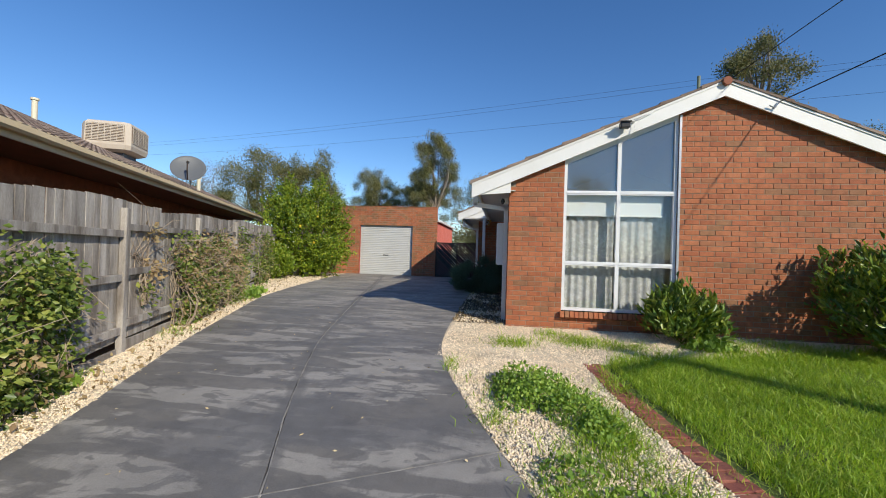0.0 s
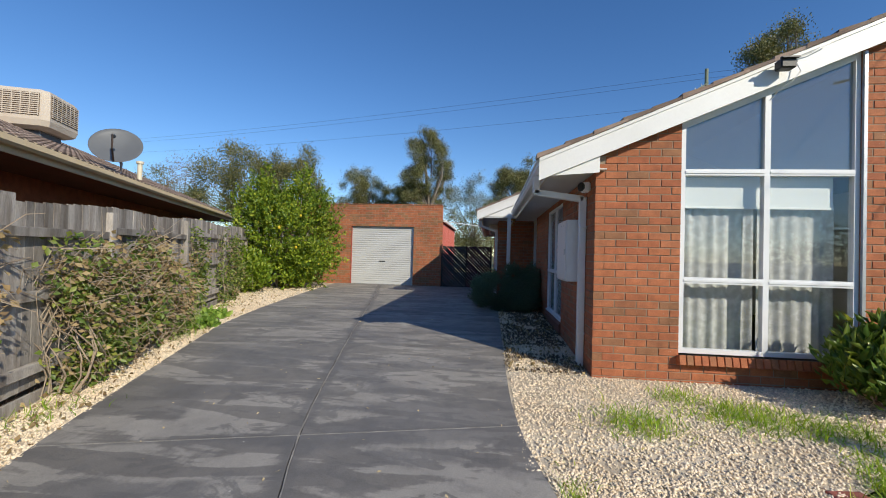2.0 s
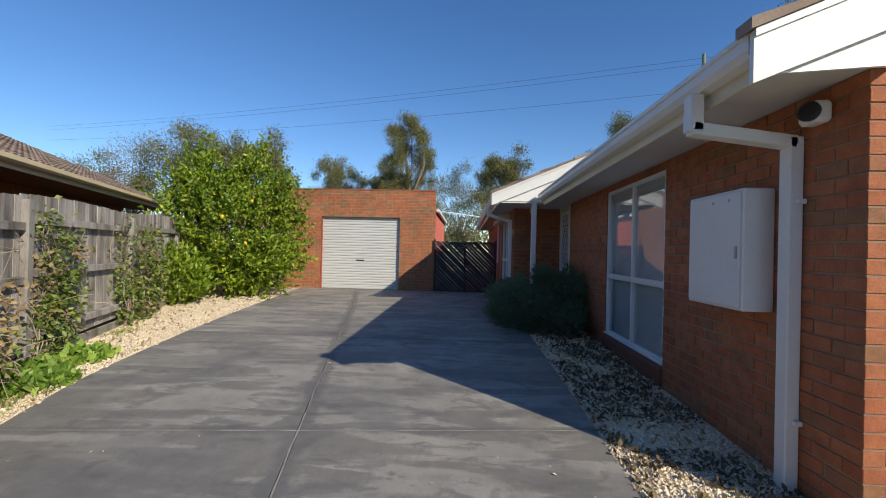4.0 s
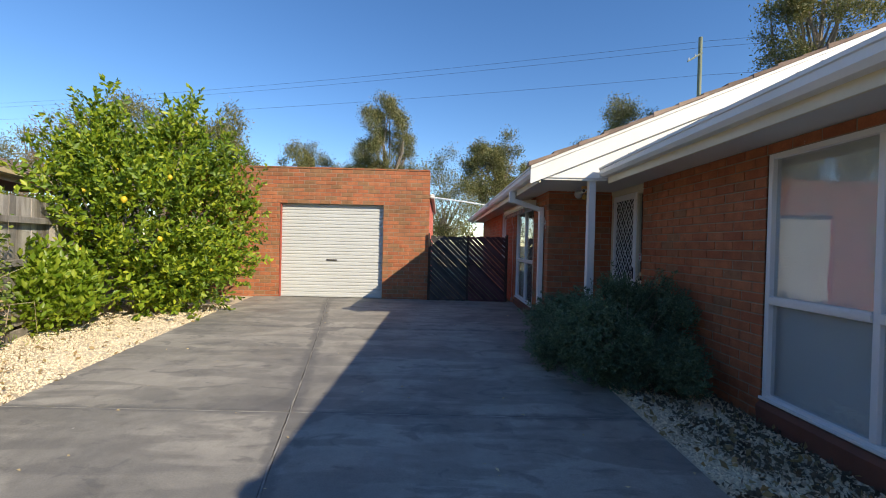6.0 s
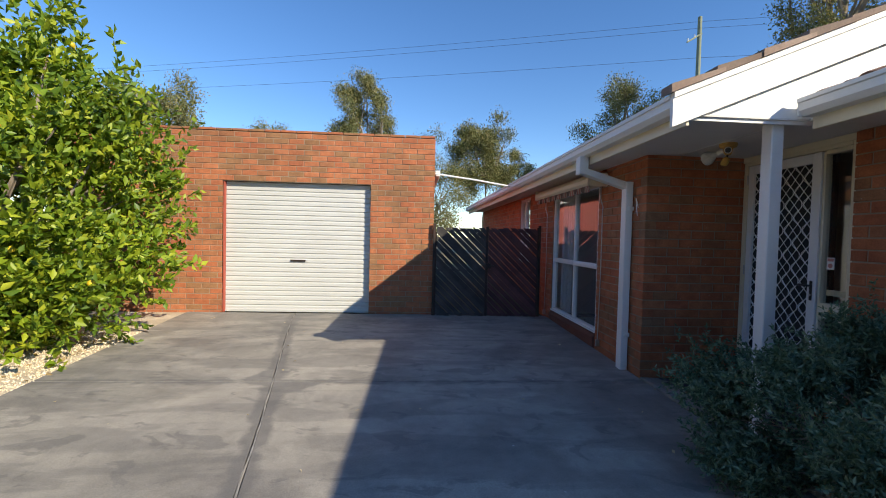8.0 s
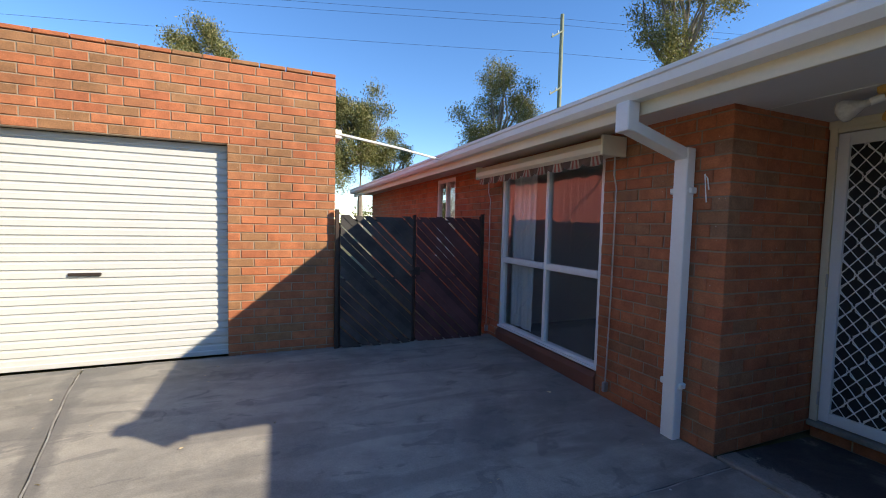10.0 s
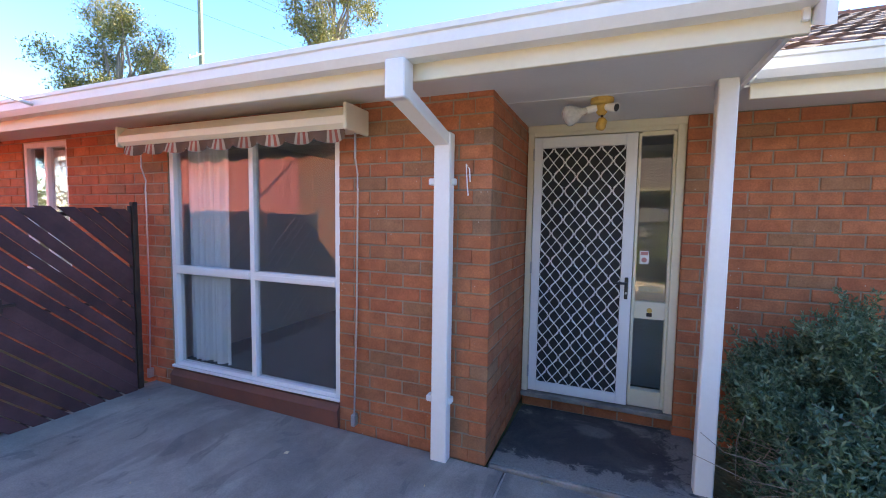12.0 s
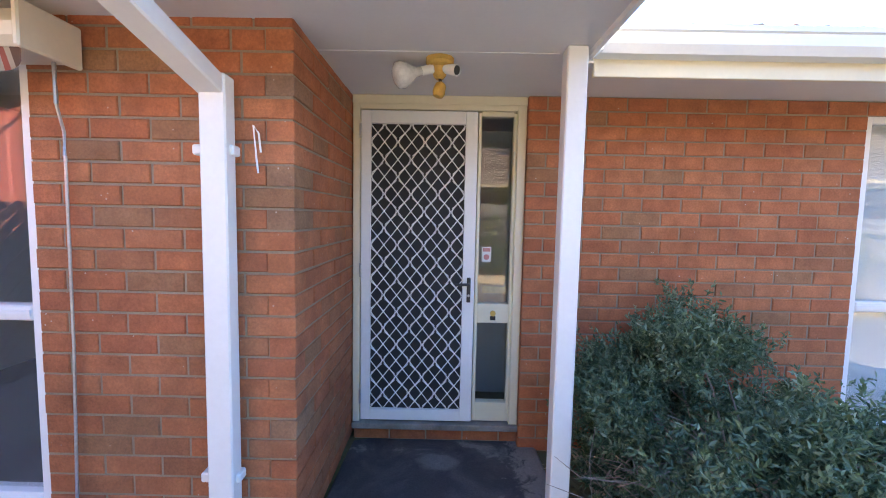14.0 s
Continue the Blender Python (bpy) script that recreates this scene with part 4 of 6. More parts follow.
win2, m2 = window("window_2", (SIDE_X, 11.25, 0.13), -90, 1.72, 1.97, [0.86], [0.80], "white aluminium side window with four panes", M_GLASS_SKYPALE)
bl = tagged(new("roller_blind"), "pale closed blind behind the side window", "blind", "roller blinds")
part("blind_cloth", boxed(-0.02, 1.74, 0.125, 0.13, -0.06, 1.95, m=m2), M_BLIND, bl)
part("bottom_rail", boxed(0.03, 1.69, 0.116, 0.123, 0.03, 0.055, m=m2), M_WHITE, bl)
win3, m3 = window("window_3", (REAR_X, 17.075, 0.205), -90, 1.665, 1.835, [0.87], [0.815], "white aluminium window with four panes beside the gate", M_GLASS_SCREEN)
c = folds("curtain", m3, 0.05, 0.50, 0.15, 0.04, 1.85, 0.035, 5, M_CURTAIN, seed=8)
tagged(c, "white cloth curtain drawn to one side of the window", "curtain")
for x_, ya, yb, z_ in ((SIDE_X, 9.53, 11.25, 2.10), (REAR_X, 15.39, 17.075, 2.04), (REAR_X, 18.45, 19.2, 2.14)):
    structure(part("trim_window_head", boxed(x_ + 0.01, x_ + 0.09, ya, yb, z_, SOFFIT - 0.001, bevel=0.003), M_CREAM), "cream board between a window head and the eave", "trim")
win4, m4 = window("window_4", (REAR_X, 19.2, 0.9), -90, 0.75, 1.24, [0.36], [], "small white rear window", M_GLASS)
c = folds("curtain", m4, 0.05, 0.7, 0.2, 0.02, 1.2, 0.03, 6, M_CURTAIN, seed=9)
tagged(c, "white curtain closed behind the small rear window", "curtain")
for at, wid in (((SIDE_X, 11.25, 0.128), 1.72), ((REAR_X, 17.075, 0.198), 1.665)):
    b = bmesh.new()
    prism(b, [(0.0, -0.30), (-0.014, -0.30), (-0.032, -0.05), (0.0, -0.012), (0.09, 0.0), (0.09, -0.05)], wid, pose(*at, 0, 0, -90) @ Matrix(((0, 1, 0, 0), (1, 0, 0, 0), (0, 0, 1, 0), (0, 0, 0, 1))))
    structure(part("window_sill", b, M_SILL), "brown painted rendered sill below a white window", "sill")

# front door: screen door and side light, local x towards -y
DX = 0.262
md = pose(DX, 14.365, 0, 0, 0, -90)
door = tagged(new("door_1"), "white front door frame with a diamond-grille security door and side light", "door", "", "structure")
for a in ((0.0, 0.045, 0.07, 2.183), (1.02, 1.075, 0.07, 2.183), (0.045, 1.02, 2.10, 2.183)):
    part("door_frame", boxed(a[0], a[1], -0.02, 0.08, a[2], a[3], m=md, bevel=0.004), M_CREAM, door)
part("threshold", boxed(0.0, 1.075, -0.05, 0.09, 0.062, 0.10, m=md, bevel=0.004), M_RAW, door, "grey concrete threshold")
part("head_trim", boxed(0.0, 1.075, -0.032, -0.021, 2.13, 2.183, m=md, bevel=0.003), M_CREAM, door)
leaf = part("security_door", boxed(0.05, 0.11, -0.012, 0.02, 0.108, 2.095, m=md, bevel=0.003), M_ALU, door, "white aluminium security door")
for a in ((0.70, 0.775, 0.108, 2.095), (0.11, 0.70, 2.015, 2.095), (0.11, 0.70, 0.108, 0.18)):
    part("door_stile", boxed(a[0], a[1], -0.012, 0.02, a[2], a[3], m=md, bevel=0.003), M_ALU, leaf)
part("fly_screen", boxed(0.105, 0.705, 0.014, 0.017, 0.175, 2.015, m=md), M_SCREEN, leaf, "dark fly screen")


def crimped_grille(m, x0, x1, z0, z1, columns, rows, r=0.0036):
    """Crimped wires that meet in pairs at staggered knots, with straight diagonals between them."""
    b = bmesh.new()
    p, h = (x1 - x0) / columns, (z1 - z0) / rows
    tip, gap = 0.024, 0.0095
    for i in range(columns):
        line = []
        for k in range(rows + 1):
            side = (i + k) % 2
            x = x0 + (i + side) * p + (-gap if side else gap)
            z = z0 + k * h
            line += [(x, max(z - tip, z0)), (x, min(z + tip, z1))]
        tube(b, [m @ Vector((x, 0.0, z)) for x, z in line], r, 4)
    for s in (1, -1):
        for c in range(-rows - columns - 1, rows + columns + 2):
            pts = sorted((i, s * (i - c)) for i in [v / 2 for v in range(2 * columns + 1)] if 0 <= s * (i - c) <= rows)
            if len(pts) > 1:
                ends = [m @ Vector((x0 + q[0] * p, 0.006, z0 + q[1] * h)) for q in (pts[0], pts[-1])]
                tube(b, ends, r, 4)
    return b


b = crimped_grille(md, 0.108, 0.702, 0.178, 2.012, 7, 17)
part("grille", b, M_ALU, leaf, "white diamond grille")
part("handle_plate", boxed(0.728, 0.752, -0.022, -0.012, 0.90, 1.06, m=md, bevel=0.004), M_BLACK, leaf, "black lock plate")
b = bmesh.new()
tube(b, [md @ Vector(p) for p in ((0.74, -0.02, 1.02), (0.74, -0.055, 1.02), (0.69, -0.06, 1.02), (0.655, -0.055, 1.018))], 0.009, 8)
part("door_handle", b, M_BLACK, leaf, "black lever handle")
b = bmesh.new()
tube(b, [md @ Vector((0.74, -0.026, 0.945)), md @ Vector((0.74, -0.02, 0.945))], 0.009, 8)
part("lock_barrel", b, M_GREYMETAL, leaf)
for z in (0.22, 1.05, 1.92):
    b = bmesh.new()
    tube(b, [md @ Vector((0.047, -0.02, z)), md @ Vector((0.047, -0.02, z + 0.09))], 0.007, 8)
    part("hinge", b, M_GREYMETAL, leaf)
for a in ((0.78, 0.80, 0.11, 2.09), (1.0, 1.02, 0.11, 2.09), (0.80, 1.0, 0.11, 0.235), (0.80, 1.0, 0.765, 0.89), (0.80, 1.0, 2.07, 2.10)):
    part("side_light_frame", boxed(a[0], a[1], 0.0, 0.06, a[2], a[3], m=md, bevel=0.003), M_CREAM, door)
for a in ((0.235, 0.765), (0.89, 2.07)):
    p = part("pane", boxed(0.797, 1.003, 0.03, 0.035, a[0], a[1], m=md), M_GLASS, door)
    p.visible_shadow = False
b = bmesh.new()
tube(b, [md @ Vector((0.90, -0.012, 0.83)), md @ Vector((0.90, 0.0, 0.83))], 0.018, 12)
part("door_lock", b, surf("brass", (0.55, 0.40, 0.15), (0.45, 0.32, 0.12), 9, 60, 0.35, 0.05, metal=0.9), door, "small brass lock")
part("lock_case", boxed(0.882, 0.918, -0.008, 0.0, 0.785, 0.812, m=md, bevel=0.002), M_IRON, door)
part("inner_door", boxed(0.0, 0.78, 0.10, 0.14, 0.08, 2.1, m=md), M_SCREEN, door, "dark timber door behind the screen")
part("hall_backing", boxed(0.78, 1.08, 0.60, 0.64, 0.05, 2.1, m=md), M_ROOM, door)
st = part("sticker", boxed(0.822, 0.882, 0.026, 0.029, 1.16, 1.255, m=md), M_PAPER, door, "small white warning sticker")
part("sticker_print", boxed(0.828, 0.876, 0.0245, 0.0258, 1.225, 1.248, m=md), M_REDPRINT, st)
b = bmesh.new()
lathe(b, [(0.018, 0), (0.018, 0.001)], md @ pose(0.852, 0.0255, 1.19, 90, 0, 0), 14)
part("sticker_sign", b, M_REDPRINT, st)
part("note", boxed(0.83, 0.985, 0.026, 0.029, 0.955, 1.0, m=md), surf("aged_paper", (0.55, 0.48, 0.30), (0.48, 0.42, 0.27), 8, 60, 0.8, 0.02), door, "yellowed paper note")

# ---- garage ----
GY, GX0, GX1, GTOP = 17.29, -8.6, -2.67, 2.93
brick_wall("wall_garage", (GX0, GY), 0, GX1 - GX0, 0.006, GTOP, [(-6.02 - GX0, -3.70 - GX0, 0, 2.17)], None, "sunlit red brick garage front with a flat parapet", near=(3.2, 6), thick=0.23, brick=M_BRICK_GARAGE)
gbody = tagged(new("garage_side"), "red painted ribbed cladding on the side of the garage", "wall", "", "structure")
b = bmesh.new()
prof = []
n_ = 30
for i in range(n_):
    y = GY + 0.24 + i * 0.17
    prof += [(y, 0.0), (y + 0.10, 0.0), (y + 0.115, 0.018), (y + 0.155, 0.018)]
va = [[b.verts.new((GX1 - 0.02 + d, y, z)) for y, d in prof] for z in (0.05, 2.42)]
for i in range(len(prof) - 1):
    b.faces.new((va[0][i], va[0][i + 1], va[1][i + 1], va[1][i]))
part("cladding", b, M_PINK, gbody)
part("roof_sheet", boxed(GX0, GX1 + 0.02, GY + 0.235, GY + 5.4, 2.43, 2.46), M_GREYMETAL, gbody)
part("gutter_trough", boxed(GX1 + 0.02, GX1 + 0.10, GY + 0.235, GY + 5.4, 2.36, 2.46, bevel=0.01), M_WHITE, gbody)
part("back_wall", boxed(GX0, GX1 - 0.03, GY + 5.2, GY + 5.3, 0, 2.42), M_PINK, gbody)
part("far_side", boxed(GX0, GX0 + 0.05, GY + 0.24, GY + 5.2, 0, 2.42), M_PINK, gbody)
rd = tagged(new("door_2"), "closed white ribbed steel roller door of the garage", "garage door", "", "structure")
b = bmesh.new()
prof = []
z = 0.10
while z < 2.15:
    prof += [(z, 0.0), (z + 0.045, 0.0), (z + 0.055, 0.014), (z + 0.067, 0.014)]
    z += 0.077
va = [[b.verts.new((x, GY + 0.10 + d, min(zz, 2.17))) for zz, d in prof] for x in (-6.02, -3.70)]
for i in range(len(prof) - 1):
    b.faces.new((va[0][i], va[1][i], va[1][i + 1], va[0][i + 1]))
part("curtain_slats", b, M_ROLLER, rd)
part("bottom_rail", boxed(-6.02, -3.70, GY + 0.085, GY + 0.125, 0.055, 0.105, bevel=0.006), M_ROLLER, rd)
part("head_shadow_gap", boxed(-6.02, -3.70, GY + 0.10, GY + 0.22, 2.15, 2.168), M_BLACK, rd)
part("handle", boxed(-4.98, -4.74, GY + 0.078, GY + 0.10, 0.885, 0.912, bevel=0.004), M_IRON, rd, "dark lift handle")
part("jamb_strip", boxed(-6.018, -5.995, GY + 0.03, GY + 0.085, 0.06, 2.15), surf("red_oxide", (0.42, 0.09, 0.06), (0.36, 0.08, 0.05), 4, 60, 0.8, 0.2), rd, "red oxide door guide")
cop = tagged(new("parapet_coping"), "row of bricks capping the garage parapet", "coping", "", "structure")
n_ = int((GX1 - GX0) / 0.24)
for i in range(n_):
    part("brick", boxed(GX0 + i * (GX1 - GX0) / n_ + 0.005, GX0 + (i + 1) * (GX1 - GX0) / n_ - 0.005, GY - 0.006, GY + 0.22, GTOP + 0.008, GTOP + 0.045, bevel=0.005), M_BRICK_GARAGE, cop)
b = bmesh.new()
tube(b, [(-2.66, 17.36, 2.38), (-1.9, 17.5, 2.31), (-1.25, 17.7, 2.245)], 0.014, 8)
pipe = part("conduit", b, M_WHITE)
tagged(pipe, "thin white conduit spanning from the garage to the eave", "conduit")

# ---- things fixed to the house ----
b = bmesh.new()
box(b, -0.545, -0.455, 13.18, 13.27, -0.01, SOFFIT, bevel=0.006)
post = thing("porch_post", "square white painted timber post holding up the porch roof", "post")
part("shaft", b, M_WHITE, post)
part("base_plate", boxed(-0.555, -0.445, 13.17, 13.28, -0.03, 0.0), M_GREYMETAL, post)


def box_between(b, p, q, w, d):
    """A square bar from p to q, w along world y and d across."""
    p, q = Vector(p), Vector(q)
    z = (q - p).normalized()
    y = Vector((0, 1, 0))
    x = y.cross(z).normalized()
    m = Matrix((x, y, z)).transposed().to_4x4()
    box(b, -d / 2, d / 2, -w / 2, w / 2, 0, (q - p).length, Matrix.Translation(p) @ m, bevel=0.006)


dp = thing("downpipe", "white rectangular downpipe with an elbow under the gutter", "downpipe", "downpipes")
b = bmesh.new()
box_between(b, (-1.26, 14.69, 2.02), (-1.26, 14.69, 2.20), 0.105, 0.095)
part("outlet", b, M_WHITE, dp)
b = bmesh.new()
box_between(b, (-1.262, 14.69, 2.06), (-0.785, 14.65, 1.905), 0.10, 0.07)
part("elbow", b, M_WHITE, dp)
b = bmesh.new()
box_between(b, (-0.79, 14.645, -0.02), (-0.79, 14.645, 1.955), 0.10, 0.075)
part("pipe", b, M_WHITE, dp)
for z in (0.36, 1.66):
    part("bracket", boxed(-0.80, -0.744, 14.58, 14.74, z, z + 0.04, bevel=0.006), M_WHITE, dp)
dp = thing("downpipe", "white rectangular downpipe near the front corner of the house", "downpipe", "downpipes")
b = bmesh.new()
box_between(b, (-0.42, 7.86, 1.98), (-0.42, 7.86, 2.20), 0.09, 0.08)
part("outlet", b, M_WHITE, dp)
b = bmesh.new()
box_between(b, (-0.44, 7.86, 2.0), (0.16, 7.86, 1.92), 0.09, 0.075)
part("elbow", b, M_WHITE, dp)
b = bmesh.new()
box_between(b, (0.155, 7.86, -0.14), (0.155, 7.86, 1.95), 0.09, 0.08)
part("pipe", b, M_WHITE, dp)
for z in (0.25, 1.55):
    part("bracket", boxed(0.15, 0.196, 7.79, 7.93, z, z + 0.03, bevel=0.004), M_WHITE, dp)
mb = thing("meter_box", "white steel electricity meter box on the side wall", "meter box")
part("case", boxed(0.0, 0.198, 8.04, 8.68, 0.88, 1.68, bevel=0.008), M_WHITE, mb)
part("door_panel", boxed(-0.012, -0.001, 8.06, 8.66, 0.90, 1.66, bevel=0.004), M_WHITE, mb)
for y in (8.16, 8.34):
    part("screw", boxed(-0.016, -0.0125, y, y + 0.02, 1.60, 1.62), M_GREYMETAL, mb)
part("latch", boxed(-0.02, -0.0125, 8.08, 8.10, 1.22, 1.30, bevel=0.002), M_GREYMETAL, mb)
rl = thing("bulkhead_light", "small round white bulkhead light under the eave", "wall light")
part("housing", boxed(0.10, 0.198, 7.62, 7.76, 1.98, 2.10, bevel=0.02), M_WHITE, rl)
b = bmesh.new()
lathe(b, [(0.052, 0), (0.055, 0.02), (0.04, 0.03)], pose(0.10, 7.66, 2.04, 0, -90, 30), 16)
part("lens", b, M_BLACK, rl, "dark round lens")
fl = thing("floodlight", "small black floodlight fixed to the barge board", "floodlight")
part("case", boxed(1.95, 2.10, 7.12, 7.24, 3.20, 3.30, bevel=0.012), M_BLACK, fl)
part("visor", boxed(1.94, 2.11, 7.09, 7.13, 3.29, 3.305), M_BLACK, fl)
b = bmesh.new()
tube(b, [(2.03, 7.2, 3.28), (2.12, 7.24, 3.34), (2.2, 7.28, 3.33)], 0.012, 6)
part("bracket", b, M_GREYMETAL, fl)
b = bmesh.new()
tube(b, [(2.18, 7.27, 3.33), (2.2, 7.22, 3.2), (2.13, 7.24, 3.1), (2.05, 7.3, 3.04), (2.0, 7.38, 2.95)], 0.006, 5)
tube(b, [(2.2, 7.27, 3.36), (2.35, 7.24, 3.42), (2.5, 7.24, 3.50)], 0.006, 5)
part("cord", b, M_WHITE, fl, "loose white cord")

wv = thing("wall_vent", "small dark terracotta air vent low in the brick wall", "wall vent")
part("vent_frame", boxed(-0.752, -0.738, 15.50, 15.73, 0.045, 0.125, bevel=0.003), M_SILL, wv)
for k in range(3):
    part("vent_slot", boxed(-0.756, -0.7525, 15.52, 15.71, 0.058 + k * 0.022, 0.068 + k * 0.022), M_BLACK, wv)

aw = thing("awning", "cream awning cassette with a scalloped striped valance, rolled up", "awning")
b = bmesh.new()
prism(b, [(-0.752, 1.995), (-0.96, 1.985), (-0.99, 2.01), (-0.99, 2.055), (-0.93, 2.12), (-0.752, 2.12)], 2.06, pose(0, 15.20, 0))
part("cassette", b, M_CREAM, aw)
for y in (15.176, 17.261):
    part("end_cap", boxed(-0.995, -0.75, y, y + 0.024, 1.975, 2.13, bevel=0.006), M_CREAM, aw)
b = bmesh.new()
n_ = 144
ring = []
for i in range(n_ + 1):
    u = i / n_
    y = 15.21 + 2.04 * u
    cell = (u * 9.0) % 1.0
    drop = 0.048 + 0.030 * math.sin(math.pi * cell)
    wob = 0.034 * math.sin(u * 2 * math.pi * 9.0) + 0.008 * math.sin(u * 31)
    ring.append([b.verts.new((-0.955 + wob * k * 0.6, y, 1.987 - drop * k)) for k in (0.0, 0.35, 0.7, 1.0)])
for a, c in zip(ring, ring[1:]):
    for k in range(3):
        b.faces.new((a[k], a[k + 1], c[k + 1], c[k]))
part("valance", b, M_VALANCE, aw, "brown, cream and red striped canvas valance", smooth=True)
for y in (15.245, 17.30):
    b = bmesh.new()
    tube(b, [(-0.80, y, 1.99), (-0.80, y, 1.84)], 0.007, 6)
    tube(b, [(-0.80, y, 1.84), (-0.765, y + 0.006, 1.74), (-0.775, y, 1.65)], 0.006, 6)
    part("arm", b, M_GREYMETAL, aw)
    b = bmesh.new()
    tube(b, [(-0.772, y, 1.65), (-0.764, y + 0.012, 0.9), (-0.768, y + 0.03, 0.14)], 0.006, 6)
    part("guide_wire", b, M_GREYMETAL, aw)
    part("cleat", boxed(-0.79, -0.745, y + 0.015, y + 0.045, 0.08, 0.16, bevel=0.004), M_GREYMETAL, aw)
hook = bmesh.new()
tube(hook, [(-0.748, 14.50, 1.68), (-0.765, 14.50, 1.75), (-0.765, 14.52, 1.78), (-0.755, 14.515, 1.66), (-0.75, 14.51, 1.60)], 0.004, 5)
tagged(part("wire_hook", hook, M_WHITE), "bent white wire hook hanging on the brick corner", "hook")

lamp = thing("sensor_light", "yellowed porch sensor light with one bulb and an empty socket", "porch light")
mL = pose(-0.36, 13.82, SOFFIT)
b = bmesh.new()
lathe(b, [(0.066, 0.0), (0.066, -0.022), (0.058, -0.034), (0.036, -0.04), (0.03, -0.08), (0.018, -0.095)], mL, 20)
part("base", b, M_YELLOW, lamp, smooth=False)
b = bmesh.new()
tube(b, [(-0.37, 13.85, 2.135), (-0.38, 13.905, 2.120)], 0.022, 12)
part("arm", b, M_WHITE, lamp)
b = bmesh.new()
lathe(b, [(0.02, 0), (0.022, 0.03), (0.05, 0.075), (0.062, 0.10), (0.058, 0.125), (0.035, 0.14), (0.01, 0.145)], Matrix.Translation((-0.38, 13.90, 2.121)) @ Vector((-0.25, 0.8, -0.25)).to_track_quat("Z", "Y").to_matrix().to_4x4(), 18)
part("bulb", b, M_BULB, lamp, "clear frosted reflector bulb", smooth=True)
b = bmesh.new()
mS = Matrix.Translation((-0.37, 13.80, 2.135)) @ Vector((-0.6, -0.7, -0.25)).to_track_quat("Z", "Y").to_matrix().to_4x4()
lathe(b, [(0.02, 0), (0.024, 0.05), (0.028, 0.085), (0.024, 0.0855), (0.018, 0.05)], mS, 14)
sock = part("socket", b, M_WHITE, lamp, "empty white lamp socket")
b = bmesh.new()
lathe(b, [(0.021, 0), (0.021, 0.004)], mS @ pose(0, 0, 0.078), 12)
part("contact", b, M_BLACK, sock)
b = bmesh.new()
tube(b, [(-0.36, 13.82, 2.105), (-0.37, 13.815, 2.065)], 0.008, 8)
part("swivel", b, M_IRON, lamp)
b = bmesh.new()
lathe(b, [(0.012, 0), (0.026, -0.012), (0.030, -0.05), (0.024, -0.068), (0.01, -0.074)], pose(-0.375, 13.81, 2.070, 14, 12, 0), 14)
part("sensor", b, M_YELLOW, lamp, smooth=True)

# ---- gate ----


def clip_poly(poly, axis, limit, keep_less):
    out = []
    for i, p in enumerate(poly):
        q = poly[(i + 1) % len(poly)]
        pin = p[axis] <= limit if keep_less else p[axis] >= limit
        qin = q[axis] <= limit if keep_less else q[axis] >= limit
        if pin:
            out.append(p)
        if pin != qin:
            t_ = (limit - p[axis]) / (q[axis] - p[axis])
            out.append((p[0] + t_ * (q[0] - p[0]), p[1] + t_ * (q[1] - p[1])))
    return out


def gate_leaf(x0_, x1_, z0_, z1_, y, material, label, cut=0.0):
    g = thing("gate_leaf", label, "gate", "double gate")
    rng = random.Random(x0_)
    for xa in (x0_, x1_):
        bb = bmesh.new()
        tube(bb, [(xa, y + 0.02, z0_ - 0.03), (xa, y + 0.02, z1_ - (cut if xa == x0_ else 0) + 0.02)], 0.014, 8)
        part("frame_tube", bb, M_IRON, g)
    for za in (z0_ + 0.02, 0.80, z1_ - 0.05):
        bb = bmesh.new()
        tube(bb, [(x0_ + (cut if za > 1.2 else 0), y + 0.045, za), (x1_, y + 0.045, za)], 0.014, 8)
        part("rail", bb, M_IRON, g)
    step, wide = 0.112, 0.092
    k = -2
    while True:
        s0 = x0_ - 1.75 + k * step + rng.uniform(-0.006, 0.006)
        if s0 > x1_ + 0.1:
            break
        k += 1
        wv = wide + rng.uniform(-0.010, 0.016)
        poly = [(s0, z1_ + 0.2), (s0 + wv, z1_ + 0.2), (s0 + wv + 1.9, z1_ - 1.65), (s0 + 1.9, z1_ - 1.65)]
        for axis, lim, less in ((0, x0_ + 0.012, False), (0, x1_ - 0.012, True), (1, z0_ + rng.uniform(-0.012, 0.012), False), (1, z1_ + rng.uniform(-0.012, 0.008), True)):
            poly = clip_poly(poly, axis, lim, less)
            if len(poly) < 3:
                break
        if len(poly) < 3:
            continue
        area = abs(sum(p[0] * q[1] - q[0] * p[1] for p, q in zip(poly, poly[1:] + poly[:1]))) / 2
        if area < 0.0015:
            continue
        bb = bmesh.new()
        tilt = rng.uniform(-0.008, 0.008)
        prism(bb, poly, 0.016, pose(0, y - 0.012 + tilt, 0))
        part("slat", bb, material, g)
    return g


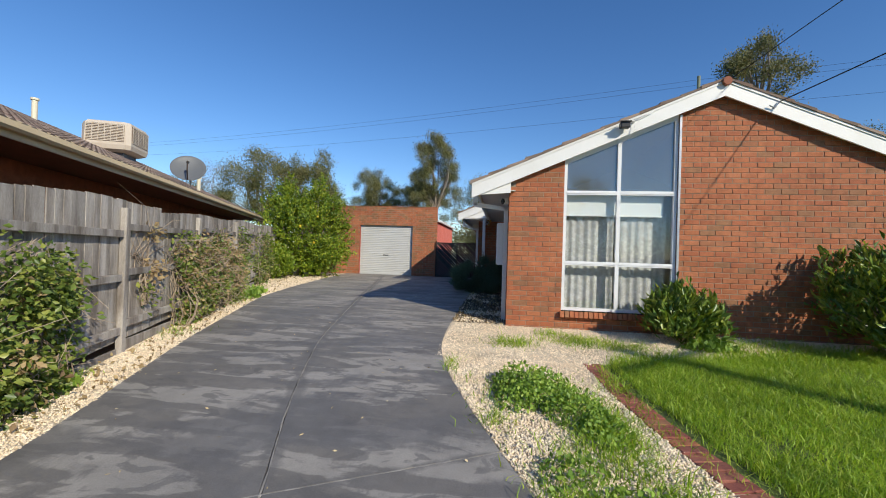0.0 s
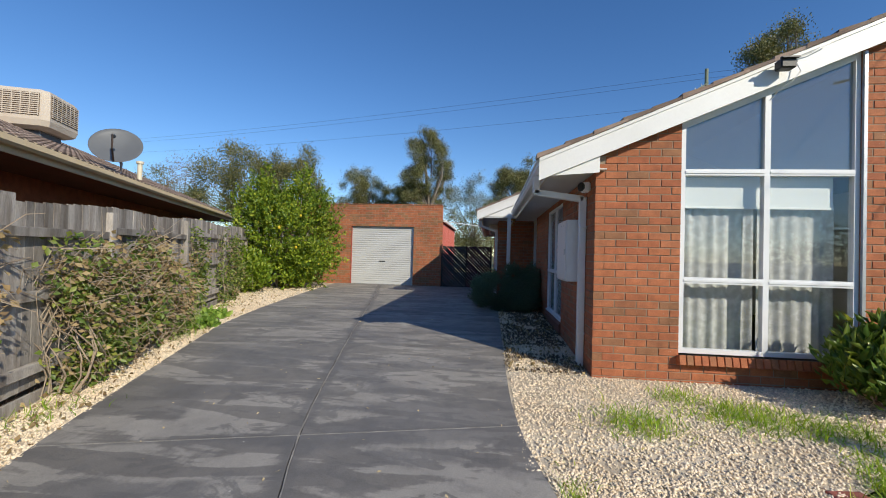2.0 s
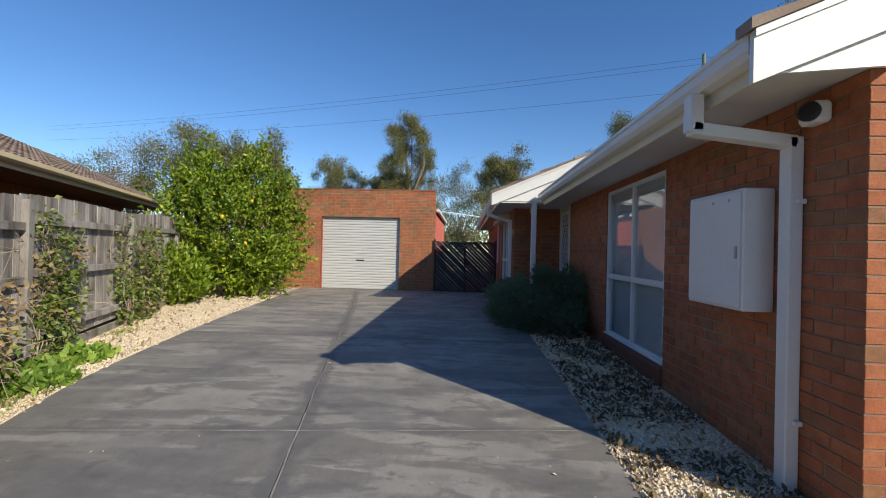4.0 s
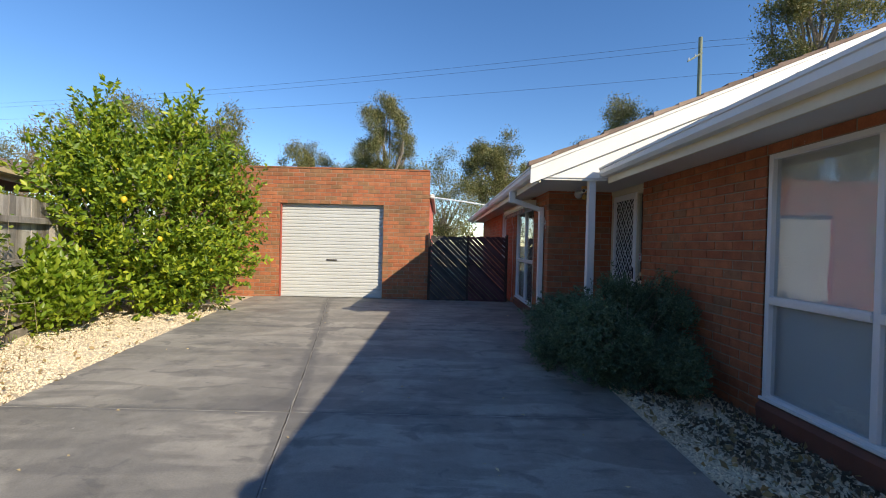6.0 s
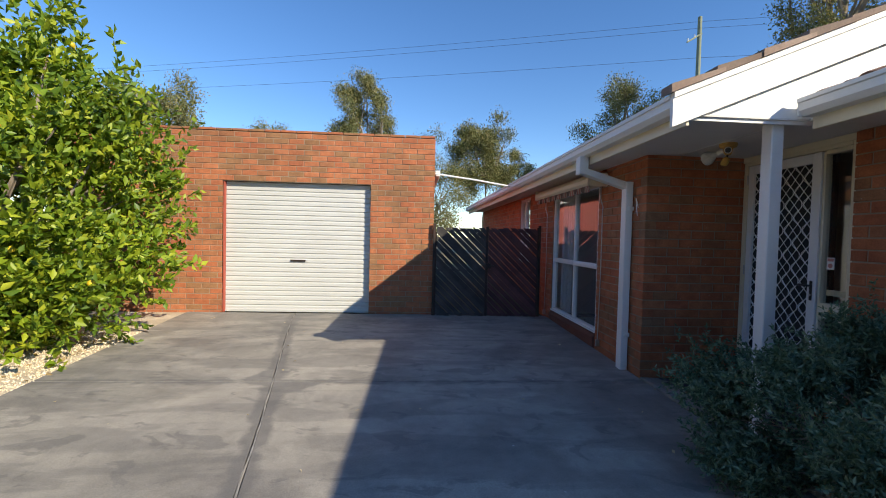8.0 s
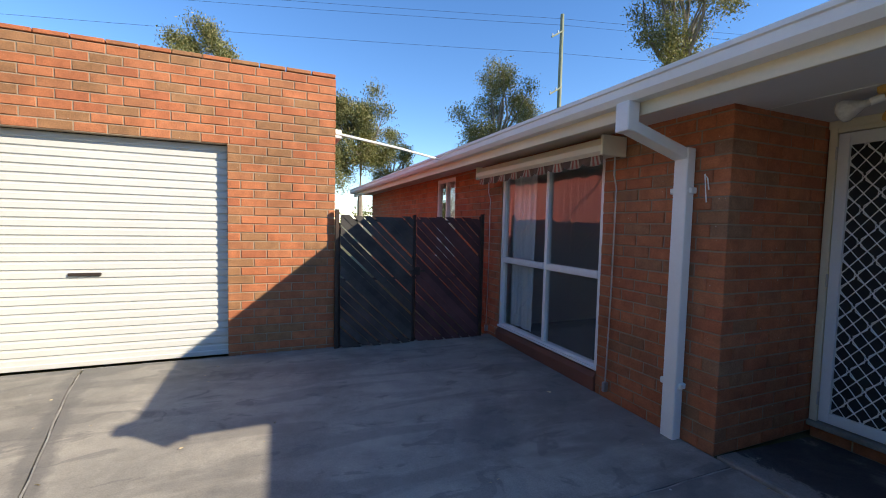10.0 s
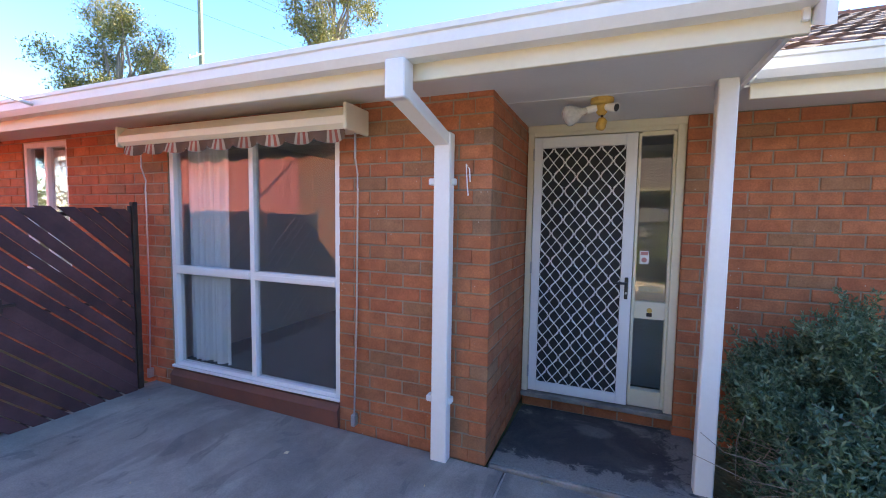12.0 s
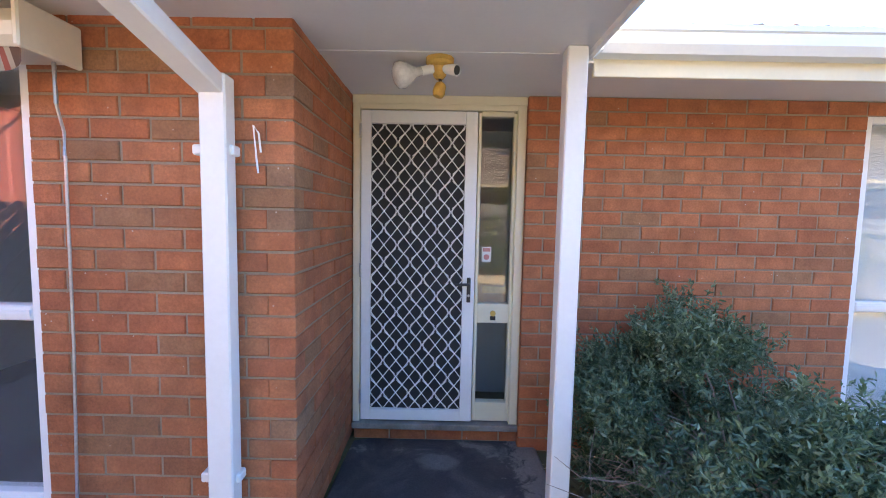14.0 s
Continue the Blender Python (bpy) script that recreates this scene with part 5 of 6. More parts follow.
gate_leaf(-2.63, -1.795, 0.06, 1.50, 17.22, M_SLATG, "weathered grey gate leaf of diagonal timber slats", 0.10)
gr = gate_leaf(-1.775, -0.94, 0.06, 1.51, 17.22, M_SLATD, "dark red gate leaf of diagonal timber slats")
part("latch_bar", boxed(-1.86, -1.66, 17.185, 17.20, 0.875, 0.895, bevel=0.003), M_IRON, gr, "dark sliding latch")
part("latch_plate", boxed(-1.80, -1.72, 17.188, 17.205, 0.84, 0.93, bevel=0.003), M_IRON, gr)
for x in (-2.655, -0.912):
    gp = bmesh.new()
    box(gp, x - 0.02, x + 0.02, 17.215, 17.255, 0.0, 1.56, bevel=0.004)
    tagged(part("gate_post", gp, M_IRON), "slim dark steel gate post", "post", "gate posts")

# ---- paling fence ----
FA = math.degrees(math.atan2(-0.38, 1.0))


def on_fence(s, d=0.0, z=0.0):
    """A pose on the fence: s metres along it from y 0, d metres towards the drive, z above the ground."""
    y = s * math.cos(radians(-FA)) + 0.0
    x = fence_x(y)
    return pose(x, y, lie(y) + z, 0, 0, 90 - FA) @ pose(0, -d, 0)


fence = tagged(new("fence"), "weathered grey timber paling fence with rails and posts", "fence", "", "structure")
rng = random.Random(7)
s = -6.0
while s < 18.6:
    w = rng.uniform(0.115, 0.15)
    top = 1.80 + 0.025 * math.sin(s * 1.9) + rng.uniform(-0.008, 0.008) + (0.07 if s < 5.9 else 0.0)
    lean = rng.uniform(-0.6, 0.6)
    part("paling", boxed(0, w - 0.004, rng.uniform(0, 0.008), 0.02, 0.14, top, m=on_fence(s) @ pose(0, 0, 0, 0, lean, 0)), M_FENCE, fence)
    s += w - 0.006
for i, s in enumerate([-5.4 + 2.55 * k for k in range(10)]):
    if i in (7, 9):
        tilt = 4.0
    else:
        tilt = rng.uniform(-0.8, 0.8)
    part("fence_post", boxed(0, 0.10, -0.075, -0.002, -0.2, 1.72 + rng.uniform(-0.02, 0.06), m=on_fence(s) @ pose(0, 0, 0, 0, tilt, 0), bevel=0.006), M_FENCE, fence)
    for z, h in ((0.30, 0.09), (0.94, 0.085), (1.50, 0.085)):
        a = on_fence(s + 0.11)
        part("rail", boxed(0, 2.43, -0.062, -0.002, z, z + h, m=a @ pose(0, 0, 0, 0, rng.uniform(-0.7, 0.2), 0), bevel=0.004), M_FENCE, fence)
    part("plinth_board", boxed(0, 2.43, -0.03, 0.0, -0.06, 0.135, m=on_fence(s + 0.11), bevel=0.004), M_FENCE, fence)

# ---- neighbour's house ----


LA = math.degrees(math.atan(0.39))


def on_lot(s, d, z=0.0):
    """A pose by the neighbour's eave: s along it from y 0, d metres back from the gutter line, absolute height z."""
    y = s * math.cos(radians(LA))
    return pose(-5.12 - 0.39 * (y - 3.68), y, z, 0, 0, 90 + LA) @ pose(0, d, 0)


nb = thing("neighbour_house", "low brown-tiled brick house with a cream gutter behind the fence", "house")
LEN0, LEN1, NZ = -6.0, 18.0, 2.30
b = bmesh.new()
box(b, LEN0, LEN1 - 0.6, 0.95, 1.15, -0.6, 2.2, on_lot(0, 0))
part("wall", b, M_BRICK, nb, "dark brick wall")
b = bmesh.new()
box(b, LEN0, LEN1, 0.026, 1.0, NZ - 0.125, NZ - 0.112, on_lot(0, 0))
# sill brown used here to paint the shadow below the gutter
part("soffit", b, M_SILL, nb, "eave lining coloured dark for the shadow under the gutter")
b = bmesh.new()
box(b, LEN0, LEN1, 0.0, 0.025, NZ - 0.13, NZ - 0.03, on_lot(0, 0))
part("fascia", b, M_GUTTERCREAM, nb, "cream fascia board")
b = bmesh.new()
prism(b, [(0.0, NZ - 0.06), (-0.08, NZ - 0.06), (-0.11, NZ - 0.03), (-0.11, NZ + 0.05), (-0.10, NZ + 0.05), (-0.095, NZ - 0.03), (0.0, NZ - 0.045)], 24.0, on_lot(-6, 0) @ Matrix(((0, 1, 0, 0), (1, 0, 0, 0), (0, 0, 1, 0), (0, 0, 0, 1))))
part("gutter", b, M_GUTTERCREAM, nb, "cream painted gutter")
nroof = part("roof", boxed(LEN0, LEN1, 0.02, 5.6, -0.03, -0.005, m=on_lot(0, 0, NZ) @ pose(0, 0, 0, 22.5, 0, 0)), M_TILE2, nb, "weathered brown tile roof")
roof_slope(nroof, on_lot(-6.0, -0.05, NZ + 0.02) @ pose(0, 0, 0, 22.5, 0, 0), 24.0, 5.6, TILE_B, (7, 13.2), M_TILE2)
b = bmesh.new()
box(b, LEN0, LEN1, 5.62, 10.4, -0.05, -0.01, on_lot(0, 0, NZ + 4.27) @ pose(0, 0, 0, -22.5, 0, 0))
part("far_slope", b, M_TILE2, nb)
for px_, py_, z0_, z1_, r_ in ((-11.25, 8.61, 3.55, 4.47, 0.06), (-8.05, 10.2, 2.35, 2.86, 0.045)):
    b = bmesh.new()
    p0 = Vector((px_, py_, 0))
    tube(b, [(p0.x, p0.y, z0_), (p0.x, p0.y, z1_)], r_, 12)
    pv = part("vent_pipe", b, M_CREAM, nb, "cream vent pipe")
    b = bmesh.new()
    tube(b, [(p0.x, p0.y, z1_), (p0.x, p0.y, z1_ + 0.05)], r_ + 0.025, 12)
    part("vent_cap", b, M_CREAM, pv)

ac = thing("evaporative_cooler", "beige evaporative cooler with louvred sides standing on a roof", "air conditioner")
ma = pose(-11.0, 10.55, 0, 0, 0, 90 + LA)
b = bmesh.new()
prof = [(0.46, 3.60), (0.57, 3.66), (0.60, 3.78), (0.58, 4.36), (0.54, 4.42), (0.44, 4.45)]
rings = []
for r_, z in prof:
    c_ = 0.10
    pts = [(r_ - c_, -r_), (r_, -r_ + c_), (r_, r_ - c_), (r_ - c_, r_), (-r_ + c_, r_), (-r_, r_ - c_), (-r_, -r_ + c_), (-r_ + c_, -r_)]
    rings.append([b.verts.new(ma @ Vector((x, y, z))) for x, y in pts])
for a, c in zip(rings, rings[1:]):
    for k in range(8):
        b.faces.new((a[k], a[(k + 1) % 8], c[(k + 1) % 8], c[k]))
b.faces.new(rings[-1])
b.faces.new(rings[0][::-1])
part("cabinet", b, M_BEIGE, ac)
for turn in (0, 90, 180, 270):
    f_ = ma @ pose(0, 0, 0, 0, 0, turn)
    pn = part("grille", boxed(-0.46, 0.46, -0.604, -0.594, 3.86, 4.33, m=f_), M_DUCT, ac, "dark louvred intake")
    for k in range(11):
        part("louvre", boxed(-0.46, 0.46, -0.618, -0.606, 3.872 + k * 0.0425, 3.892 + k * 0.0425, m=f_), M_BEIGE, pn)
    for k in range(7):
        part("louvre_bar", boxed(-0.46 + k * 0.15, -0.445 + k * 0.15, -0.622, -0.6185, 3.86, 4.33, m=f_), M_BEIGE, pn)
part("duct", boxed(-0.36, 0.36, -0.36, 0.36, 3.05, 3.63, m=ma, bevel=0.02), M_DISH, ac, "dark metal roof duct")

dish = thing("satellite_dish", "grey satellite dish on a short mast at the roof edge", "satellite dish")
dn = Vector((0.50, -0.68, 0.50)).normalized()
mdish = Matrix.Translation((-7.2, 8.8, 2.83)) @ dn.to_track_quat("Z", "Y").to_matrix().to_4x4()
b = bmesh.new()
R_ = 0.36
lathe(b, [(0.01, 0.0), (0.12, 0.006), (0.25, 0.027), (0.31, 0.043), (R_, 0.06), (R_ + 0.006, 0.058), (0.31, 0.037), (0.25, 0.020), (0.01, -0.008)], mdish, 36)
part("reflector", b, M_DISH, dish, smooth=True)
tip = mdish @ Vector((0.0, -0.10, 0.42))
b = bmesh.new()
tube(b, [mdish @ Vector((0, -R_, 0.07)), mdish @ Vector((0, -0.30, 0.30)), tip], 0.014, 8)
part("feed_arm", b, M_IRON, dish)
b = bmesh.new()
tube(b, [tip, mdish @ Vector((0, -0.06, 0.33))], [0.022, 0.035], 10)
part("feed_horn", b, M_DISH, dish)
b = bmesh.new()
tube(b, [(-7.30, 9.0, 2.30), (-7.30, 9.0, 2.60), mdish @ Vector((0, -0.05, -0.03))], 0.024, 10)
part("mast", b, M_GREYMETAL, dish)
part("foot", boxed(-7.38, -7.22, 8.93, 9.07, 2.31, 2.345), M_GREYMETAL, dish)

# ---- brick edging of the lawn ----
edge = tagged(new("lawn_edging"), "single row of dark red paving bricks edging the lawn", "edging", "", "structure")
y = -5.0
rng = random.Random(3)
while y < 5.35:
    dxdy = (edging_x(y + 0.1) - edging_x(y - 0.1)) / 0.2
    ang = math.degrees(math.atan2(1, dxdy)) - 90
    part("brick", boxed(-0.11, 0.11, 0.004, 0.106, -0.06, 0.012, m=pose(edging_x(y), y, lie(y) + rng.uniform(0.0, 0.008), rng.uniform(-1.5, 1.5), rng.uniform(-1.5, 1.5), ang + rng.uniform(-2, 2)), bevel=0.006), M_EDGEBRICK, edge)
    y += 0.112

# ---- power pole and wires ----
pole = thing("power_pole", "tall greenish timber power pole with angled cross arms", "power pole")
b = bmesh.new()
tube(b, [(16.18, 38.2, 0.1), (16.18, 38.2, 16.8)], [0.19, 0.13], 12)
part("shaft", b, M_POLE, pole)
for z, half, tz in ((15.5, 1.0, 0.55), (11.5, 1.0, 0.55)):
    b = bmesh.new()
    tube(b, [(16.18 - half, 38.0, z - tz), (16.18 + 0.1, 38.1, z + 0.15)], 0.06, 6)
    part("cross_arm", b, M_POLE, pole)
    for f in (0.05, 0.5):
        b = bmesh.new()
        p = Vector((16.18 - half, 38.0, z - tz)).lerp(Vector((16.28, 38.1, z + 0.15)), f)
        tube(b, [p, p + Vector((0, 0, 0.22))], 0.05, 8)
        part("insulator", b, M_GREYMETAL, pole)


def wire(name, p, q, sag, r, label):
    p, q = Vector(p), Vector(q)
    bb = bmesh.new()
    pts = [p.lerp(q, i / 24) - Vector((0, 0, sag * 4 * (i / 24) * (1 - i / 24))) for i in range(25)]
    tube(bb, pts, r, 4)
    return tagged(part(name, bb, M_WIRE), label, "cable", "overhead cables")


for z, far_z in ((16.5, 17.8), (16.05, 17.3), (14.05, 15.8)):
    wire("power_line", (16.18, 38.2, z), (-62, 62, far_z), 0.6, 0.010, "thin black overhead power line against the sky")
    wire("power_line", (16.18, 38.2, z), (80, 18, z + 0.6), 0.6, 0.010, "thin black overhead power line against the sky")
stp = thing("street_pole", "tall grey timber power pole at the street", "power pole")
b = bmesh.new()
tube(b, [(12.6, -4.2, -0.7), (12.6, -4.2, 8.5)], [0.17, 0.13], 12)
part("shaft", b, M_POLE, stp)
b = bmesh.new()
tube(b, [(11.9, -4.9, 8.1), (13.3, -3.5, 8.1)], 0.06, 6)
part("cross_arm", b, M_POLE, stp)
wire("service_cable", (4.35, 7.27, 3.62), (12.6, -4.2, 8.2), 0.35, 0.010, "black service cable running down to the gable")
wire("service_cable", (3.75, 7.6, 4.1), (12.3, -4.5, 8.3), -0.5, 0.008, "black service cable over the roof")
b = bmesh.new()
tube(b, [(4.35, 7.27, 3.62), (4.28, 7.26, 3.52), (4.2, 7.25, 3.56)], 0.012, 6)
tagged(part("cable_bracket", b, M_GREYMETAL), "small metal cable bracket on the barge board", "bracket")

# ---- plants, stones and grass ----


def bulk(name, verts, faces, material, parent=None, smooth=False):
    """A mesh from arrays; faces all have the same number of corners."""
    me = bpy.data.meshes.new(name)
    n, k = faces.shape
    me.vertices.add(len(verts))
    me.vertices.foreach_set("co", np.asarray(verts, np.float32).ravel())
    me.loops.add(n * k)
    me.loops.foreach_set("vertex_index", faces.astype(np.int32).ravel())
    me.polygons.add(n)
    me.polygons.foreach_set("loop_start", np.arange(0, n * k, k, dtype=np.int32))
    me.update(calc_edges=True)
    me.validate()
    return put(name, me, material, parent, "", smooth)


def units(rng, n):
    v = rng.normal(size=(n, 3))
    return v / np.linalg.norm(v, axis=1, keepdims=True)


def leaves(rng, points, size, aspect=0.45, out=None, fold=0.18, spread=1.0):
    """One folded leaf, two triangles, at each point, growing along out and at random."""
    n = len(points)
    d = units(rng, n) * spread + (0 if out is None else out)
    d /= np.linalg.norm(d, axis=1, keepdims=True)
    s = np.cross(d, units(rng, n))
    s /= np.linalg.norm(s, axis=1, keepdims=True) + 1e-9
    nrm = np.cross(d, s)
    ln = size * rng.uniform(0.6, 1.3, (n, 1))
    w = ln * aspect * 0.5
    v = np.stack([points, points + d * ln * 0.5 + s * w + nrm * ln * fold, points + d * ln, points + d * ln * 0.5 - s * w + nrm * ln * fold], 1).reshape(-1, 3)
    base = np.arange(n)[:, None] * 4
    f = np.concatenate([base + np.array([[0, 1, 2]]), base + np.array([[0, 2, 3]])], 1).reshape(-1, 3)
    return v, f


def clumps(rng, centre, radii, count, hollow=0.55, squash_low=True):
    """Centres of leaf clumps, mostly near the outside of an uneven ellipsoid."""
    u = units(rng, count)
    r = rng.uniform(hollow ** 3, 1, (count, 1)) ** (1 / 3)
    bump = 1 + 0.22 * np.sin(u[:, :1] * 5 + 1.3) * np.cos(u[:, 1:2] * 4) + rng.uniform(-0.12, 0.12, (count, 1))
    return np.array(centre) + u * r * bump * np.array(radii)


def crown(name, rng, centres, radius, per, size, material, parent, aspect=0.45, droop=0.0, middle=None):
    n = len(centres) * per
    c = np.repeat(centres, per, 0)
    pts = c + rng.normal(size=(n, 3)) * radius * 0.5
    out = pts - (np.array(middle) if middle is not None else centres.mean(0))
    out /= np.linalg.norm(out, axis=1, keepdims=True) + 1e-9
    out = out * 0.8 + np.array([0, 0, 0.35 - droop])
    v, f = leaves(rng, pts, size, aspect, out)
    return bulk(name, v, f, material, parent)


def limbs(rng, foot, tops, r0, fork, sides=7):
    b = bmesh.new()
    foot, fork = Vector(foot), Vector(fork)
    tube(b, [foot, foot.lerp(fork, 0.5) + Vector((rng.uniform(-.05, .05), rng.uniform(-.05, .05), 0)), fork], [r0, r0 * 0.85, r0 * 0.7], sides)
    for t in tops:
        t = Vector(t)
        mid = fork.lerp(t, 0.5) + Vector(rng.uniform(-0.12, 0.12, 3)) * (t - fork).length
        tube(b, [fork - Vector((0, 0, r0)), mid, t], [r0 * 0.5, r0 * 0.28, r0 * 0.08], 5)
    return b


def tree(name, seed, foot, height, width, label, leaf=M_EUCLEAF, size=0.28, count=70, per=90, low=0.3, category="tree", group="", tall=None, droop=0.35, skew=(0, 0), bunch=0.098):
    rng = np.random.default_rng(seed)
    t = tagged(new(name), label, category, group)
    x, y, z = foot
    mid = (x + skew[0], y + skew[1], z + height * (low + 1) / 2)
    cs = clumps(rng, mid, (width / 2, width / 2, height * (1 - low) / 2), count, 0.4)
    # thin out towards the top, so that the outline is uneven
    crown("crown", rng, cs, bunch * width + 0.1, int(per * 4.5), size * 0.55, leaf, t, 0.40, droop, (mid[0], mid[1], mid[2] - height * 0.2))
    tops = cs[rng.choice(len(cs), min(22, len(cs)), replace=False)]
    part("trunk", limbs(rng, (x, y, z - 0.1), tops, 0.018 * height + 0.02, (x + skew[0] * 0.5, y + skew[1] * 0.5, z + height * (low + 0.12))), M_BARK, t)
    return t


def shoots(name, rng, centres, per, count, length, size, jitter, material, parent, aspect, middle, up=0.5, whorl=0.9):
    """Leafy shoots that grow outwards from clump centres, with leaves set all along them."""
    base = np.repeat(centres, per, 0) + rng.normal(size=(len(centres) * per, 3)) * jitter
    out = base - np.array(middle)
    out /= np.linalg.norm(out, axis=1, keepdims=True) + 1e-9
    way = out + units(rng, len(base)) * 0.75 + np.array([0, 0, up])
    way /= np.linalg.norm(way, axis=1, keepdims=True)
    span = length * rng.uniform(0.45, 1.2, (len(base), 1))
    f = np.tile(np.linspace(-0.35, 1.0, count), len(base))[:, None]
    pts = np.repeat(base, count, 0) + np.repeat(way * span, count, 0) * f
    v, faces = leaves(rng, pts, size, aspect, np.repeat(way, count, 0) * whorl, 0.16)
    return bulk(name, v, faces, material, parent)


# lemon tree beside the garage
rng = np.random.default_rng(11)
lem = thing("lemon_tree", "broad leafy lemon tree with yellow fruit beside the garage", "tree")
cs = np.concatenate([
    clumps(rng, (-7.65, 15.05, 1.5), (1.2, 1.05, 1.25), 120, 0.5),
    clumps(rng, (-8.0, 14.95, 2.45), (0.6, 0.6, 0.6), 32, 0.3),
    clumps(rng, (-7.0, 15.45, 2.35), (0.7, 0.65, 0.65), 36, 0.3),
    clumps(rng, (-6.35, 16.0, 1.75), (0.60, 0.5, 0.75), 30, 0.3),
    clumps(rng, (-8.2, 14.1, 0.7), (0.85, 0.6, 0.5), 40, 0.4),
    clumps(rng, (-7.1, 15.0, 0.7), (0.75, 0.6, 0.55), 36, 0.4),
    clumps(rng, (-6.75, 15.45, 0.8), (0.7, 0.6, 0.6), 40, 0.4),
    clumps(rng, (-8.8, 14.2, 0.75), (0.45, 0.45, 0.5), 20, 0.4)])
for tx, ty, tz in ((-8.05, 14.95, 3.45), (-6.95, 15.45, 3.58), (-7.2, 15.3, 3.3), (-7.6, 15.2, 3.0), (-8.35, 15.1, 3.25), (-6.5, 15.75, 2.95), (-8.6, 14.8, 2.9)):
    for k in range(7):
        cs = np.concatenate([cs, [[tx + rng.uniform(-.06, .06), ty + rng.uniform(-.06, .06), tz - 0.11 * k]]])
cs = cs[(cs[:, 2] > 0.2) & (cs[:, 0] < -6.15)]
shoots("crown", rng, cs, 5, 16, 0.32, 0.105, 0.16, M_LEMONLEAF, lem, 0.5, (-7.6, 15.15, 1.0))
part("trunk", limbs(rng, (-7.6, 15.1, -0.05), cs[rng.choice(len(cs), 40, replace=False)], 0.09, (-7.65, 15.05, 0.6)), M_BARK, lem)
for k in range(46):
    p = cs[rng.integers(len(cs))] + rng.normal(size=3) * 0.1
    p = np.array([-7.7, 15.0, 1.6]) + (p - np.array([-7.7, 15.0, 1.6])) * 1.06
    if p[1] > 15.6 or p[2] < 0.35:
        continue
    b = bmesh.new()
    r_ = 0.037 * rng.uniform(0.85, 1.25)
    lathe(b, [(0.004, -1.35 * r_), (0.35 * r_, -1.1 * r_), (0.85 * r_, -0.55 * r_), (r_, 0), (0.85 * r_, 0.55 * r_), (0.35 * r_, 1.05 * r_), (0.004, 1.25 * r_)], Matrix.Translation(p) @ pose(0, 0, 0, rng.uniform(-30, 30), rng.uniform(-30, 30), 0), 9)
    part("lemon", b, M_LEMON, lem, "ripe yellow lemon", smooth=True)

rng = np.random.default_rng(12)
yg = thing("young_shrub", "bright yellow-green leafy shrub in front of the lemon tree", "shrub")
cs = np.concatenate([clumps(rng, (-8.0, 13.6, 0.5), (0.85, 0.45, 0.55), 80, 0.4), clumps(rng, (-8.75, 13.5, 0.6), (0.45, 0.4, 0.6), 40, 0.4)])
cs = cs[cs[:, 2] > 0.06]
crown("foliage", rng, cs, 0.2, 45, 0.11, M_YOUNGLEAF, yg, 0.5, -0.1, (-8.1, 13.8, 0.0))
part("branching", limbs(rng, (-8.1, 13.6, -0.05), cs[rng.choice(len(cs), 24, replace=False)], 0.03, (-8.1, 13.6, 0.15)), M_TWIG, yg)

# dark rounded shrub by the porch
rng = np.random.default_rng(5)
sh = thing("rounded_shrub", "dense grey-green rounded shrub growing against the side wall", "shrub")
cs = np.concatenate([clumps(rng, (-0.58, 12.45, 0.33), (0.72, 0.74, 0.48), 300, 0.72), clumps(rng, (-0.05, 12.5, 0.45), (0.25, 0.62, 0.42), 90, 0.3), clumps(rng, (-0.35, 11.95, 0.18), (0.42, 0.40, 0.30), 70, 0.5), clumps(rng, (-0.60, 12.78, 0.05), (0.48, 0.26, 0.16), 60, 0.2), clumps(rng, (-0.22, 12.82, 0.42), (0.26, 0.2, 0.24), 40, 0.3)])
cs = cs[(cs[:, 2] > -0.03) & (cs[:, 0] < 0.10)]
bare = (cs[:, 1] > 12.72) & (cs[:, 2] > 0.10) & (cs[:, 2] < 0.38) & (cs[:, 0] < -0.15)
lobes = cs[~bare][rng.choice((~bare).sum(), 46, replace=False)]
pull = cs[~bare]
near_lobe = lobes[np.argmin(((pull[:, None] - lobes[None]) ** 2).sum(-1), 1)]
tips = pull + (near_lobe - pull) * 0.45 + (near_lobe - np.array([-0.4, 12.25, 0.1])) * 0.07
tips = tips[tips[:, 1] < 12.97]
shoots("foliage", rng, tips, 24, 15, 0.085, 0.031, 0.065, M_SHRUBLEAF, sh, 0.36, (-0.4, 12.25, 0.0), 0.25, 0.75)
part("branching", limbs(rng, (-0.4, 12.3, -0.08), cs[rng.choice(len(cs), 60, replace=False)], 0.018, (-0.4, 12.3, 0.12)), M_DRYTWIG, sh)
b = bmesh.new()
for c in np.repeat(cs[bare], 2, 0):
    a_ = Vector((-0.4, 12.45, 0.1)).lerp(Vector(c), rng.uniform(0.6, 0.8)) + Vector(rng.normal(size=3) * 0.1)
    e_ = Vector(c) + Vector(rng.normal(size=3) * 0.07)
    tube(b, [a_, a_.lerp(e_, 0.5) + Vector(rng.normal(size=3) * 0.035), e_], [0.0034, 0.0024, 0.0012], 4)
part("bare_wood", b, M_DRYTWIG, sh, "grey leafless twigs")


